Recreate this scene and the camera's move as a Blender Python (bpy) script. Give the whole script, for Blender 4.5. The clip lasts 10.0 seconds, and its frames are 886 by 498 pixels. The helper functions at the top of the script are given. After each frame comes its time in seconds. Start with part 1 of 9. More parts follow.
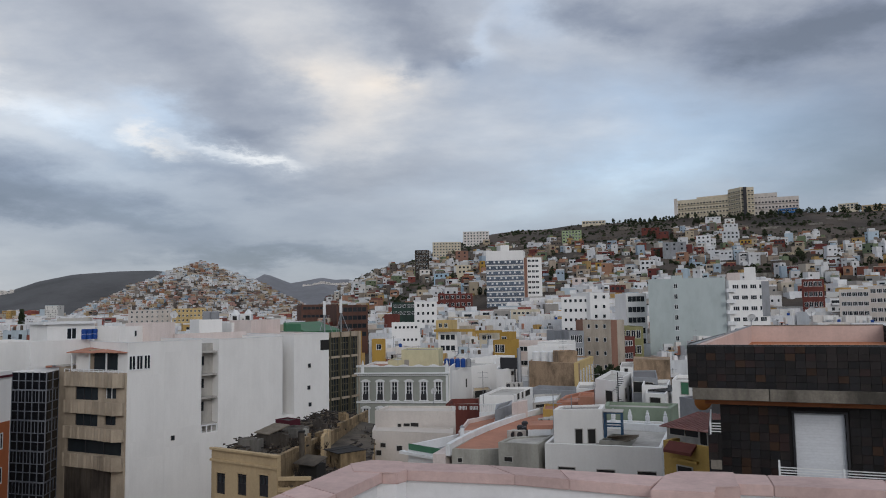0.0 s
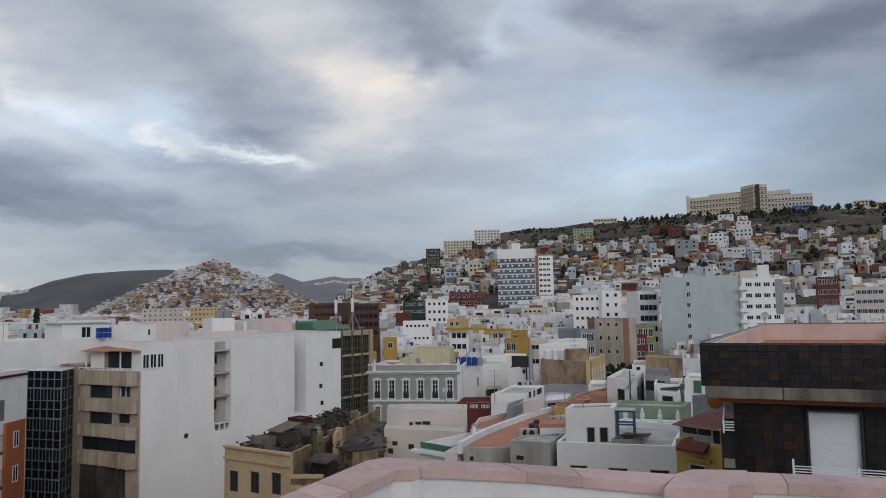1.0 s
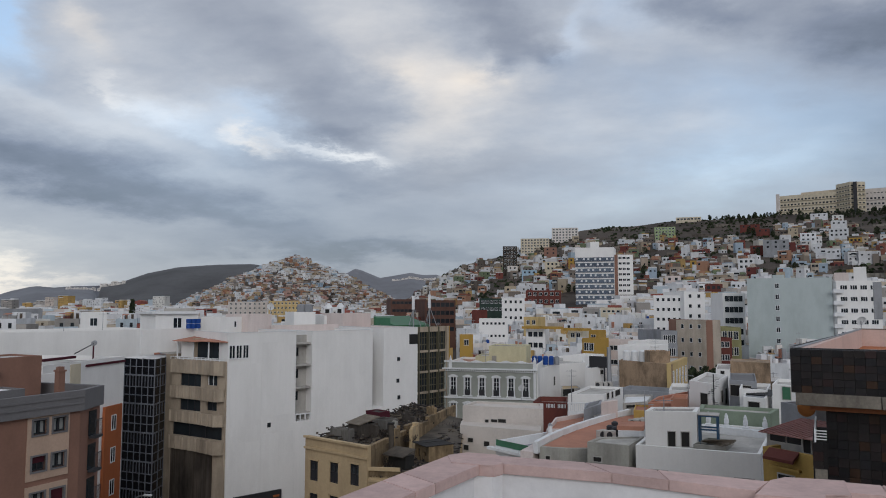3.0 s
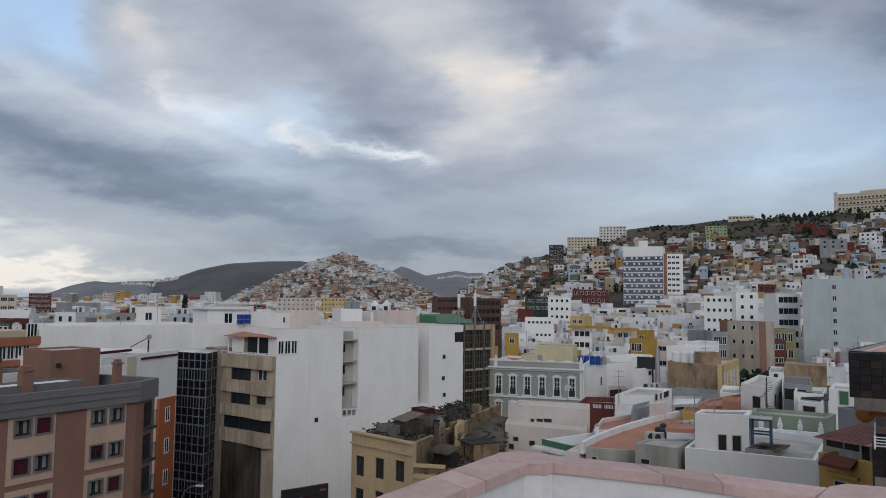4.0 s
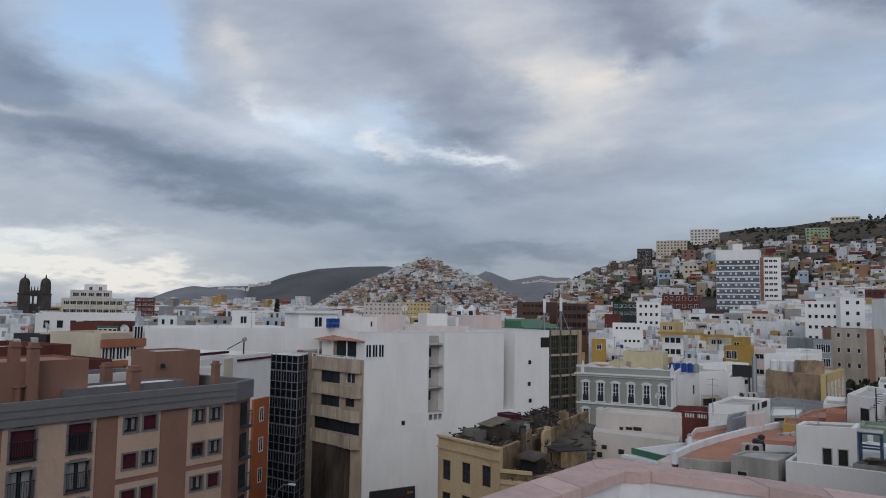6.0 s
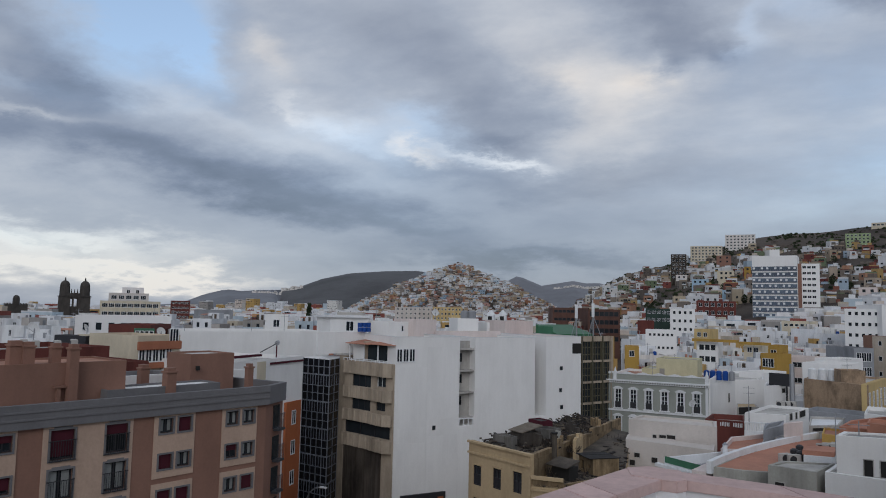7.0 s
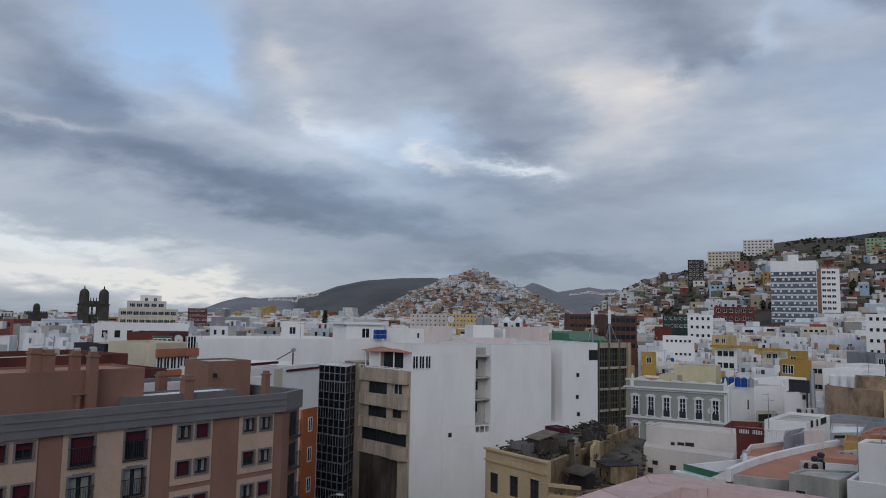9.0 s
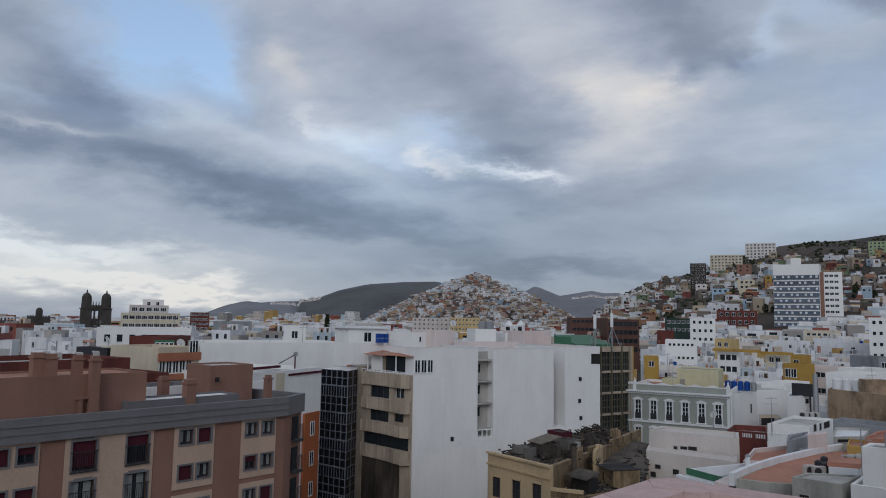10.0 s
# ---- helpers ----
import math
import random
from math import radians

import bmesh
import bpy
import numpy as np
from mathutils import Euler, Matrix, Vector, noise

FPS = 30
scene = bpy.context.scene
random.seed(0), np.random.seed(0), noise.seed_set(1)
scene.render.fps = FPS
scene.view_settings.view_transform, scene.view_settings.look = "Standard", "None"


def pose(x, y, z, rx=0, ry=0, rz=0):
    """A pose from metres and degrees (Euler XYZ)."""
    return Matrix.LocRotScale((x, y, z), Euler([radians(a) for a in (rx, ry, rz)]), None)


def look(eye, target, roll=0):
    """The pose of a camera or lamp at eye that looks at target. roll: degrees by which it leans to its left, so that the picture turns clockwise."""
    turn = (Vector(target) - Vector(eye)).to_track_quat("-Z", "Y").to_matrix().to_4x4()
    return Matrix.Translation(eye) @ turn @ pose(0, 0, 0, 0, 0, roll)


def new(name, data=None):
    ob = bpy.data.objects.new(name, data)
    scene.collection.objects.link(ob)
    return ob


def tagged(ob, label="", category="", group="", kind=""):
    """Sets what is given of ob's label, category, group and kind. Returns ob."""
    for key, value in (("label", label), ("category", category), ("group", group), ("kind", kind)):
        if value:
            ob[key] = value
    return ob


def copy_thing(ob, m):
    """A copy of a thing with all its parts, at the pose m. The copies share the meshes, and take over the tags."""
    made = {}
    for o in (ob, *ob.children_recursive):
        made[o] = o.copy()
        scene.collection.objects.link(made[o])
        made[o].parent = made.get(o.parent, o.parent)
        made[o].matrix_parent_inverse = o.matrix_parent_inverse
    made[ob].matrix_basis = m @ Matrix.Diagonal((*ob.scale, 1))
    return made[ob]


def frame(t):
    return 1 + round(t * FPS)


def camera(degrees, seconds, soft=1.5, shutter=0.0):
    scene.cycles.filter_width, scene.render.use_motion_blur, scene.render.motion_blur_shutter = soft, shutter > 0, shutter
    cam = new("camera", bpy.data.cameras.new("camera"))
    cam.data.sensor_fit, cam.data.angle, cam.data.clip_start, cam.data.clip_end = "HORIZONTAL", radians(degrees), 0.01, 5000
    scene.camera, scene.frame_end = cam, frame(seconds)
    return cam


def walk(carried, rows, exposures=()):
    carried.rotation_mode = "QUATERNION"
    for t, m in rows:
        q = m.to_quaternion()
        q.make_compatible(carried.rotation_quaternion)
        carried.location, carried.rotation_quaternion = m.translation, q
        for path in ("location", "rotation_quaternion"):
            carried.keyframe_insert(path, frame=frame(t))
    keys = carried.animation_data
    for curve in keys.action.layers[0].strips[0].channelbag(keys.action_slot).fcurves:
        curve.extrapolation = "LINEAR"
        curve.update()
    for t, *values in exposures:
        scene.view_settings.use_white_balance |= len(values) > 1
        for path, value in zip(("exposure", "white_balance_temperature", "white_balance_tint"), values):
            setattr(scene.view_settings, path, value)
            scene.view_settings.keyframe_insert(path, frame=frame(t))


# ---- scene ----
EYE = 26.0
cam = camera(63.58, 10.0, soft=1.0)
ROWS = [
    (0.0, 0.0, 0.0, 0.000, 4.700, 0.949),
    (0.5, -0.004, -0.012, 0.307, 4.648, 1.026),
    (1.0, -0.010, -0.022, 0.897, 4.589, 1.028),
    (1.5, -0.022, -0.034, 1.890, 4.585, 0.846),
    (2.0, -0.038, -0.054, 3.359, 4.601, 0.600),
    (2.5, -0.055, -0.075, 5.131, 4.538, 0.322),
    (4.0, -0.108, -0.125, 10.605, 4.262, -0.595),
    (4.5, -0.123, -0.142, 12.345, 4.245, -0.673),
    (5.0, -0.137, -0.156, 14.107, 4.278, -0.655),
    (5.5, -0.149, -0.172, 15.782, 4.410, -0.618),
    (7.0, -0.180, -0.212, 19.813, 4.916, -1.170),
    (7.5, -0.185, -0.217, 20.477, 5.165, -1.093),
    (8.0, -0.186, -0.220, 20.762, 5.311, -1.036),
    (8.5, -0.186, -0.223, 20.897, 5.370, -0.978),
    (9.0, -0.186, -0.226, 21.051, 5.433, -0.993),
    (9.5, -0.186, -0.226, 21.181, 5.559, -1.004),
    (10.0, -0.184, -0.224, 21.220, 5.737, -0.941),
]
walk(cam, [(t, pose(x, y, EYE, 90 + pitch, roll, yaw)) for t, x, y, yaw, pitch, roll in ROWS],
     exposures=[(0.0, -0.07, 6420, 10), (4.0, -0.15, 6320, 10), (7.0, -0.25, 6120, 10), (10.0, -0.32, 6010, 10)])

# ---------------------------------------------------------------- sky and light
world = bpy.data.worlds.new("sky")
scene.world = world
world.use_nodes = True


class Nodes:
    """Short hand for building a node tree."""

    def __init__(self, tree):
        self.tree = tree
        tree.nodes.clear()

    def add(self, kind, inputs=(), **props):
        n = self.tree.nodes.new(kind)
        for k, v in props.items():
            setattr(n, k, v)
        for k, v in (inputs.items() if isinstance(inputs, dict) else enumerate(inputs)):
            if v is None:
                continue
            if isinstance(v, bpy.types.NodeSocket):
                self.tree.links.new(v, n.inputs[k])
            else:
                n.inputs[k].default_value = v
        return n

    def math(self, op, *args):
        return self.add("ShaderNodeMath", args, operation=op).outputs[0]

    def vec(self, op, *args):
        n = self.add("ShaderNodeVectorMath", args, operation=op)
        return n.outputs["Value" if op in ("LENGTH", "DOT_PRODUCT") else "Vector"]

    def noise(self, vector, scale, detail=4.0, rough=0.55):
        return self.add("ShaderNodeTexNoise", {"Vector": vector, "Scale": scale, "Detail": detail, "Roughness": rough})

    def ramp(self, fac, stops, mode="LINEAR"):
        n = self.add("ShaderNodeValToRGB", [fac])
        n.color_ramp.interpolation = mode
        e = n.color_ramp.elements
        while len(e) < len(stops):
            e.new(0.5)
        for k, (p, c) in enumerate(stops):
            e[k].position, e[k].color = p, (*c, 1) if len(c) == 3 else c
        return n.outputs[0]

    def mix(self, fac, a, b, mode="MIX"):
        n = self.add("ShaderNodeMix", data_type="RGBA", blend_type=mode)
        for s, v in ((n.inputs[0], fac), (n.inputs[6], a), (n.inputs[7], b)):
            if isinstance(v, bpy.types.NodeSocket):
                self.tree.links.new(v, s)
            else:
                s.default_value = (*v, 1) if isinstance(v, tuple) and len(v) == 3 else v
        return n.outputs[2]


SUN_EL, SUN_AZ = 26.0, 168.0
N = Nodes(world.node_tree)
tc = N.add("ShaderNodeTexCoord").outputs["Generated"]
sep = N.add("ShaderNodeSeparateXYZ", [tc])
dx, dy, dz = sep.outputs[0], sep.outputs[1], sep.outputs[2]
az = N.math("MULTIPLY", N.math("ARCTAN2", dx, dy), 57.2958)
el = N.math("MULTIPLY", N.math("ARCSINE", dz), 57.2958)
# the cloud deck: directions met with a flat layer overhead
lift = N.math("ADD", N.math("MAXIMUM", dz, 0.0), 0.24)
deck = N.add("ShaderNodeCombineXYZ", [N.math("DIVIDE", dx, lift), N.math("DIVIDE", dy, lift), 0.0]).outputs[0]
turned = N.add("ShaderNodeMapping", {"Vector": deck, "Rotation": (0, 0, radians(35)), "Scale": (0.9, 1.7, 1)}).outputs[0]
wisps = N.noise(turned, 1.7, 8.0, 0.52)
puffs = N.noise(N.add("ShaderNodeMapping", {"Vector": deck, "Location": (3.1, 1.7, 0), "Scale": (1.0, 1.25, 1)}).outputs[0], 3.6, 8.0, 0.6)
warp = N.noise(deck, 1.9, 9.0, 0.62)
plane = N.add("ShaderNodeCombineXYZ", [az, el, 0.0]).outputs[0]
bend = N.vec("MULTIPLY", N.vec("SUBTRACT", warp.outputs["Color"], (0.5, 0.5, 0.5)), (15, 9, 0))
plane = N.vec("ADD", plane, bend)
light, blue, warm = 0.0, 0.0, 0.0


def mass(bearing, height, half_width, half_height, tilt, lightness, clearness=0.0, warmth=0.0):
    """One mass of cloud, or a gap in the deck."""
    global light, blue, warm
    p = N.add("ShaderNodeMapping", {"Vector": plane, "Location": (bearing, height + 0.25, 0), "Rotation": (0, 0, radians(tilt)), "Scale": (half_width, half_height, 1)}, vector_type="TEXTURE").outputs[0]
    g = N.math("EXPONENT", N.math("MULTIPLY", N.vec("DOT_PRODUCT", p, p), -0.7))
    light = N.math("MULTIPLY_ADD", g, lightness, light)
    if clearness:
        blue = N.math("MULTIPLY_ADD", g, clearness, blue)
    if warmth:
        warm = N.math("MULTIPLY_ADD", g, warmth, warm)


mass(-8.2, 18.5, 5.9, 2.50, -28, 0.172, 0, 0.5)
mass(-6.8, 14.4, 3.9, 2.95, 60, 0.117, 0, 0.4)
mass(-4.0, 18.1, 2.3, 0.91, -20, 0.094, 0, 0.6)
mass(-11.3, 19.2, 1.8, 0.91, -30, 0.08, 0, 0.4)
mass(-17.2, 16.6, 4.3, 2.73, -35, -0.15, 0, 0.25)
mass(-15.2, 13.7, 3.2, 0.82, 4, -0.12, 0, 0.2)
mass(-2.1, 22.1, 5.9, 1.50, -30, -0.18, 0, 0.3)
mass(-1.8, 19.6, 1.2, 0.91, -30, -0.15, 0, 0)
mass(2.1, 19.0, 1.8, 0.91, -38, -0.14, 0, 0)
mass(4.3, 21.3, 2.5, 1.00, 75, 0.094, 0.25, 0)
mass(7.7, 23.3, 2.5, 1.27, -40, 0.125, 0.3, 0)
mass(12.6, 22.4, 3.2, 1.18, -30, -0.12, 0, 0)
mass(21.1, 20.6, 9.1, 1.50, -8, -0.15, 0, 0.1)
mass(30.2, 18.9, 5.5, 1.82, 0, -0.14, 0, 0.1)
mass(30.4, 10.3, 5.0, 2.73, 15, -0.16, 0, 0.35)
mass(18.8, 14.8, 10.0, 1.64, -12, -0.05, 0.12, 0)
mass(18.2, 10.9, 4.1, 0.82, 15, 0.07, 0.05, 0)
mass(12.3, 13.2, 6.8, 0.82, 8, 0.04, 0, 0)
mass(-15.4, 12.2, 3.2, 0.42, -10, 0.32, 0.1, 0)
mass(-21.1, 13.1, 1.3, 0.41, -30, 0.187, 0, 0.8)
mass(-21.5, 14.7, 2.7, 1.00, -20, 0.05, 0.32, 0)
mass(-26.5, 14.1, 3.6, 1.00, -15, 0.05, 0.25, 0)
mass(-30.1, 16.2, 4.1, 1.00, -15, 0.08, 0, 0)
mass(-19.8, 11.2, 5.0, 0.91, -12, -0.14, 0, 0)
mass(-12.6, 9.7, 6.8, 1.14, 5, -0.08, 0, 0.1)
mass(-28.9, 9.8, 6.8, 1.27, -12, -0.09, 0, 0)
mass(-5.9, 9.8, 4.5, 1.00, 8, -0.06, 0, 0.15)
mass(-11.8, 6.6, 11.8, 1.18, 0, -0.06, 0, 0)
mass(0.4, 6.6, 6.8, 1.45, 10, 0.05, 0, 0)
mass(-12.6, 4.0, 7.3, 0.91, 0, -0.07, 0, 0)
mass(-43.8, 21.0, 3.4, 3.27, -45, 0.08, 1.15, 0)
mass(-40.1, 18.8, 1.9, 1.18, -50, 0.08, 0.7, 0)
mass(-47.0, 22.3, 1.8, 0.64, -10, -0.14, 0, 0)
mass(-50.9, 19.0, 5.7, 1.73, -28, -0.15, 0, 0)
mass(-40.9, 17.3, 5.0, 0.91, -25, -0.12, 0, 0)
mass(-48.3, 15.3, 3.9, 1.18, -10, -0.22, 0, 0)
mass(-51.9, 15.7, 3.6, 0.55, -10, 0.06, 0.1, 0)
mass(-51.4, 13.6, 3.4, 0.36, -8, 0.172, 0, 0.3)
mass(-48.4, 11.5, 8.6, 1.64, -14, -0.21, 0, 0)
mass(-37.6, 9.9, 7.7, 1.55, -16, -0.2, 0, 0)
mass(-26.1, 7.2, 8.6, 1.45, -12, -0.18, 0, 0)
mass(-36.6, 14.6, 6.8, 0.91, -18, 0.08, 0.05, 0)
mass(-28.1, 14.5, 2.7, 0.59, -20, 0.101, 0, 0)
mass(-32.5, 16.4, 2.3, 0.41, -25, 0.1, 0, 0.1)
mass(-34.6, 19.6, 2.0, 0.82, -20, 0.117, 0, 0.6)
mass(-38.2, 21.3, 1.4, 1.36, -45, -0.07, 0, 0)
mass(-23.7, 22.4, 5.9, 2.73, -10, -0.07, 0, 0.2)
mass(-49.7, 8.4, 6.4, 1.09, -5, 0.05, 0, 0)
mass(-50.9, 5.3, 6.8, 0.91, -8, 0.234, 0.15, 0)
mass(-49.7, 2.6, 7.7, 0.82, -6, 0.203, 0.05, 0.1)
mass(-39.7, 1.5, 5.9, 0.59, -8, 0.218, 0, 0.35)
mass(-48.4, 4.7, 2.7, 0.41, -25, -0.14, 0, 0)
mass(-37.0, 5.3, 9.1, 1.18, -8, -0.04, 0, 0)
mass(-13.8, 4.0, 11.4, 0.91, 0, -0.11, 0, 0)
mass(29.0, 18.0, 8.0, 6.0, 0, -0.15, 0, 0.15)
mass(27.0, 10.0, 10.0, 4.0, 0, -0.09, 0.1)
mass(-50.0, 3.2, 13.0, 3.0, -5, 0.26, 0.0, 0.3)
mass(16.0, 14.0, 9.0, 3.5, -8, 0.0, 0.22)
mass(14.0, 9.5, 9.0, 2.5, 8, 0.02, 0.2)
mass(-27.0, 12.0, 8.0, 3.0, -15, 0.05, 0.1)
mass(-30.0, 6.0, 10.0, 2.5, -8, 0.06, 0.0)
fine = N.math("MULTIPLY", N.math("SUBTRACT", wisps.outputs[0], 0.5), 0.42)
fine = N.math("MULTIPLY_ADD", N.math("SUBTRACT", puffs.outputs[0], 0.5), 0.26, fine)
fine = N.math("MULTIPLY", fine, N.math("MINIMUM", N.math("MAXIMUM", N.math("MULTIPLY_ADD", el, 0.055, 0.02), 0.06), 1.0))
high = N.math("MULTIPLY", N.math("MINIMUM", N.math("MAXIMUM", N.math("MULTIPLY", el, 0.07), 0.0), 1.0), 0.17)
grey = N.math("ADD", N.math("ADD", N.math("ADD", light, fine), high), 0.365)
grey = N.math("MAXIMUM", grey, 0.19)
cloud = N.ramp(grey, [(0.12, (0.105, 0.125, 0.17)), (0.30, (0.235, 0.265, 0.34)), (0.50, (0.445, 0.475, 0.535)), (0.80, (0.93, 0.91, 0.88))])
sky = N.add("ShaderNodeTexSky", sky_type="NISHITA", sun_disc=False, sun_elevation=radians(SUN_EL), sun_rotation=radians(SUN_AZ))
clear = N.mix(0.35, N.vec("SCALE", sky.outputs[0], None, None, 0.21), (0.62, 0.72, 0.80))
blue = N.math("MINIMUM", N.math("MULTIPLY", blue, N.math("ADD", N.math("MULTIPLY", warp.outputs[0], 1.6), 0.2)), 0.9)
cloud = N.mix(N.math("MINIMUM", warm, 1.0), cloud, N.mix(1.0, cloud, (1.10, 1.0, 0.89), "MULTIPLY"))
above = N.mix(N.math("ADD", blue, 0.10), cloud, clear)
N.add("ShaderNodeOutputWorld", [N.add("ShaderNodeBackground", [above, 1.0]).outputs[0]])

sun = new("sun", bpy.data.lights.new("sun", "SUN"))
sun.data.energy, sun.data.angle, sun.data.color = 0.8, radians(30), (1.0, 0.97, 0.94)
sun.matrix_world = look((0, 0, 60), (-math.sin(radians(SUN_AZ)) * 10, -math.cos(radians(SUN_AZ)) * 10, 60 - 10 * math.tan(radians(SUN_EL))))

# ---------------------------------------------------------------- materials


def surface(name, colours, rough=0.85, grain=0.06, bump=0.25, stain=0.18, size=1.0, streak=0.0, random_tint=0.0, metallic=0.0, palette=False):
    """A weathered surface. colours: one colour, or several that change from object to object."""
    m = bpy.data.materials.new(name)
    m.use_nodes = True
    n = Nodes(m.node_tree)
    where = n.add("ShaderNodeTexCoord").outputs["Object"]
    info = n.add("ShaderNodeObjectInfo").outputs["Random"]
    if len(colours) > 1:
        pick = n.add("ShaderNodeNewGeometry").outputs["Random Per Island"] if palette else info
        base = n.ramp(pick, [(k / len(colours), c) for k, c in enumerate(colours)], "CONSTANT")
    else:
        base = n.add("ShaderNodeRGB").outputs[0]
        base.default_value = (*colours[0], 1)
    moved = n.vec("ADD", where, n.vec("SCALE", (91.0, 37.0, 53.0), None, None, info))
    coarse = n.noise(n.vec("MULTIPLY", moved, (1, 1, 0.45)), 0.35 / size, 6, 0.65).outputs[0]
    small = n.noise(moved, 7.0 / size, 5, 0.7).outputs[0]
    dark = n.ramp(coarse, [(0.30, (1 - stain * 1.7,) * 3), (0.58, (1, 1, 1))])
    col = n.mix(1.0, base, dark, "MULTIPLY")
    col = n.mix(1.0, col, n.ramp(small, [(0.25, (1 - 2 * grain,) * 3), (0.75, (1 + grain, 1 + grain, 1 + grain))]), "MULTIPLY")
    if streak:
        run = n.noise(n.vec("MULTIPLY", moved, (2.6, 2.6, 0.10)), 1.0 / size, 4, 0.7).outputs[0]
        col = n.mix(streak, col, n.ramp(run, [(0.42, (0.42, 0.39, 0.35)), (0.62, (1, 1, 1))]), "MULTIPLY")
    if random_tint:
        sh = n.math("MULTIPLY_ADD", info, random_tint, 1 - random_tint / 2)
        col = n.vec("SCALE", col, None, None, sh)
    bp = n.add("ShaderNodeBump", {"Height": small, "Strength": bump, "Distance": 0.02 * size})
    r = n.math("MULTIPLY_ADD", coarse, 0.2, rough - 0.1)
    b = n.add("ShaderNodeBsdfPrincipled", {"Base Color": col, "Roughness": r, "Metallic": metallic, "Normal": bp.outputs[0]})
    b.inputs["Specular IOR Level"].default_value = 0.3
    n.add("ShaderNodeOutputMaterial", [b.outputs[0]])
    return m


def glassy(name, colour=(0.02, 0.025, 0.03), rough=0.08, tint=0.5):
    m = bpy.data.materials.new(name)
    m.use_nodes = True
    n = Nodes(m.node_tree)
    info = n.add("ShaderNodeObjectInfo").outputs["Random"]
    where = n.add("ShaderNodeTexCoord").outputs["Object"]
    v = n.math("MULTIPLY_ADD", n.noise(n.vec("ADD", where, n.vec("SCALE", (71.0, 17.0, 29.0), None, None, info)), 0.9, 2).outputs[0], tint, n.math("MULTIPLY_ADD", info, tint, 0.6))
    col = n.vec("SCALE", (*colour,), None, None, v)
    b = n.add("ShaderNodeBsdfPrincipled", {"Base Color": col, "Roughness": rough, "IOR": 1.38})
    n.add("ShaderNodeOutputMaterial", [b.outputs[0]])
    return m


M_WHITE = surface("white_render", [(0.82, 0.81, 0.795)], stain=0.05, streak=0.035, grain=0.02)
M_WHITES = surface("white_paints", [(0.78, 0.79, 0.81), (0.72, 0.73, 0.75), (0.80, 0.79, 0.76), (0.66, 0.68, 0.70), (0.74, 0.70, 0.66), (0.80, 0.81, 0.83)], stain=0.12, streak=0.10)
TOWN = [(0.76, 0.77, 0.79), (0.74, 0.74, 0.75), (0.58, 0.50, 0.40), (0.77, 0.78, 0.80), (0.45, 0.42, 0.39), (0.78, 0.78, 0.79), (0.48, 0.31, 0.11), (0.72, 0.73, 0.76), (0.70, 0.71, 0.73),
        (0.28, 0.09, 0.07), (0.62, 0.54, 0.48), (0.78, 0.79, 0.80), (0.52, 0.46, 0.37), (0.74, 0.75, 0.77), (0.48, 0.56, 0.62), (0.70, 0.69, 0.66), (0.33, 0.31, 0.29), (0.76, 0.77, 0.78)]
HILL = [(0.62, 0.63, 0.64), (0.24, 0.20, 0.16), (0.44, 0.37, 0.27), (0.15, 0.045, 0.04), (0.64, 0.65, 0.66), (0.33, 0.27, 0.20), (0.58, 0.58, 0.59), (0.12, 0.10, 0.085), (0.40, 0.27, 0.11), (0.17, 0.14, 0.12),
        (0.42, 0.35, 0.28), (0.66, 0.66, 0.67), (0.22, 0.085, 0.06), (0.62, 0.62, 0.63), (0.34, 0.42, 0.50), (0.20, 0.17, 0.145), (0.60, 0.61, 0.62), (0.16, 0.20, 0.12), (0.50, 0.44, 0.37), (0.18, 0.055, 0.045), (0.36, 0.20, 0.13), (0.28, 0.24, 0.20)]
WHITE_FAR = [(0.70, 0.71, 0.73), (0.64, 0.65, 0.67), (0.58, 0.57, 0.55), (0.72, 0.73, 0.74), (0.50, 0.47, 0.42), (0.68, 0.69, 0.71), (0.45, 0.55, 0.63)]
CONE = [(0.40, 0.30, 0.18), (0.34, 0.17, 0.10), (0.56, 0.56, 0.57), (0.22, 0.13, 0.10), (0.42, 0.36, 0.28), (0.16, 0.14, 0.13), (0.60, 0.60, 0.61), (0.36, 0.27, 0.18), (0.28, 0.25, 0.22), (0.52, 0.47, 0.42), (0.20, 0.18, 0.165), (0.40, 0.24, 0.20), (0.58, 0.58, 0.59), (0.26, 0.34, 0.42)]
M_TOWN = surface("town_paints", TOWN, stain=0.16, streak=0.10)
M_HILL = surface("hill_paints", HILL, stain=0.16, streak=0.2)
M_HILL_FAR = surface("hill_far_paints", HILL, stain=0.1, palette=True)
M_WHITE_FAR = surface("white_far_paints", WHITE_FAR, stain=0.12, palette=True)
M_CONE_FAR = surface("cone_far_paints", CONE, stain=0.1, palette=True)
M_TOWN_FAR = surface("town_far_paints", TOWN, stain=0.1, palette=True)
M_ROOF = surface("roof_screed", [(0.50, 0.47, 0.44), (0.36, 0.34, 0.32), (0.42, 0.22, 0.15), (0.55, 0.53, 0.50), (0.30, 0.30, 0.31)], stain=0.25)
M_GLASS = glassy("window_glass")
M_GLASS_BLUE = glassy("blue_glass", (0.004, 0.005, 0.008), 0.12)
# near black: colour for the shade inside openings and rooms; also dark roofs, doors
M_DARK = surface("dark_shade_and_paint", [(0.025, 0.024, 0.023)], stain=0.1)
M_CONCRETE = surface("concrete", [(0.42, 0.41, 0.37)], stain=0.25, streak=0.16, bump=0.4)
M_PINK = surface("pink_coping", [(0.62, 0.445, 0.415)], stain=0.22, grain=0.08, bump=0.4, rough=0.75, random_tint=0.10, size=0.5)
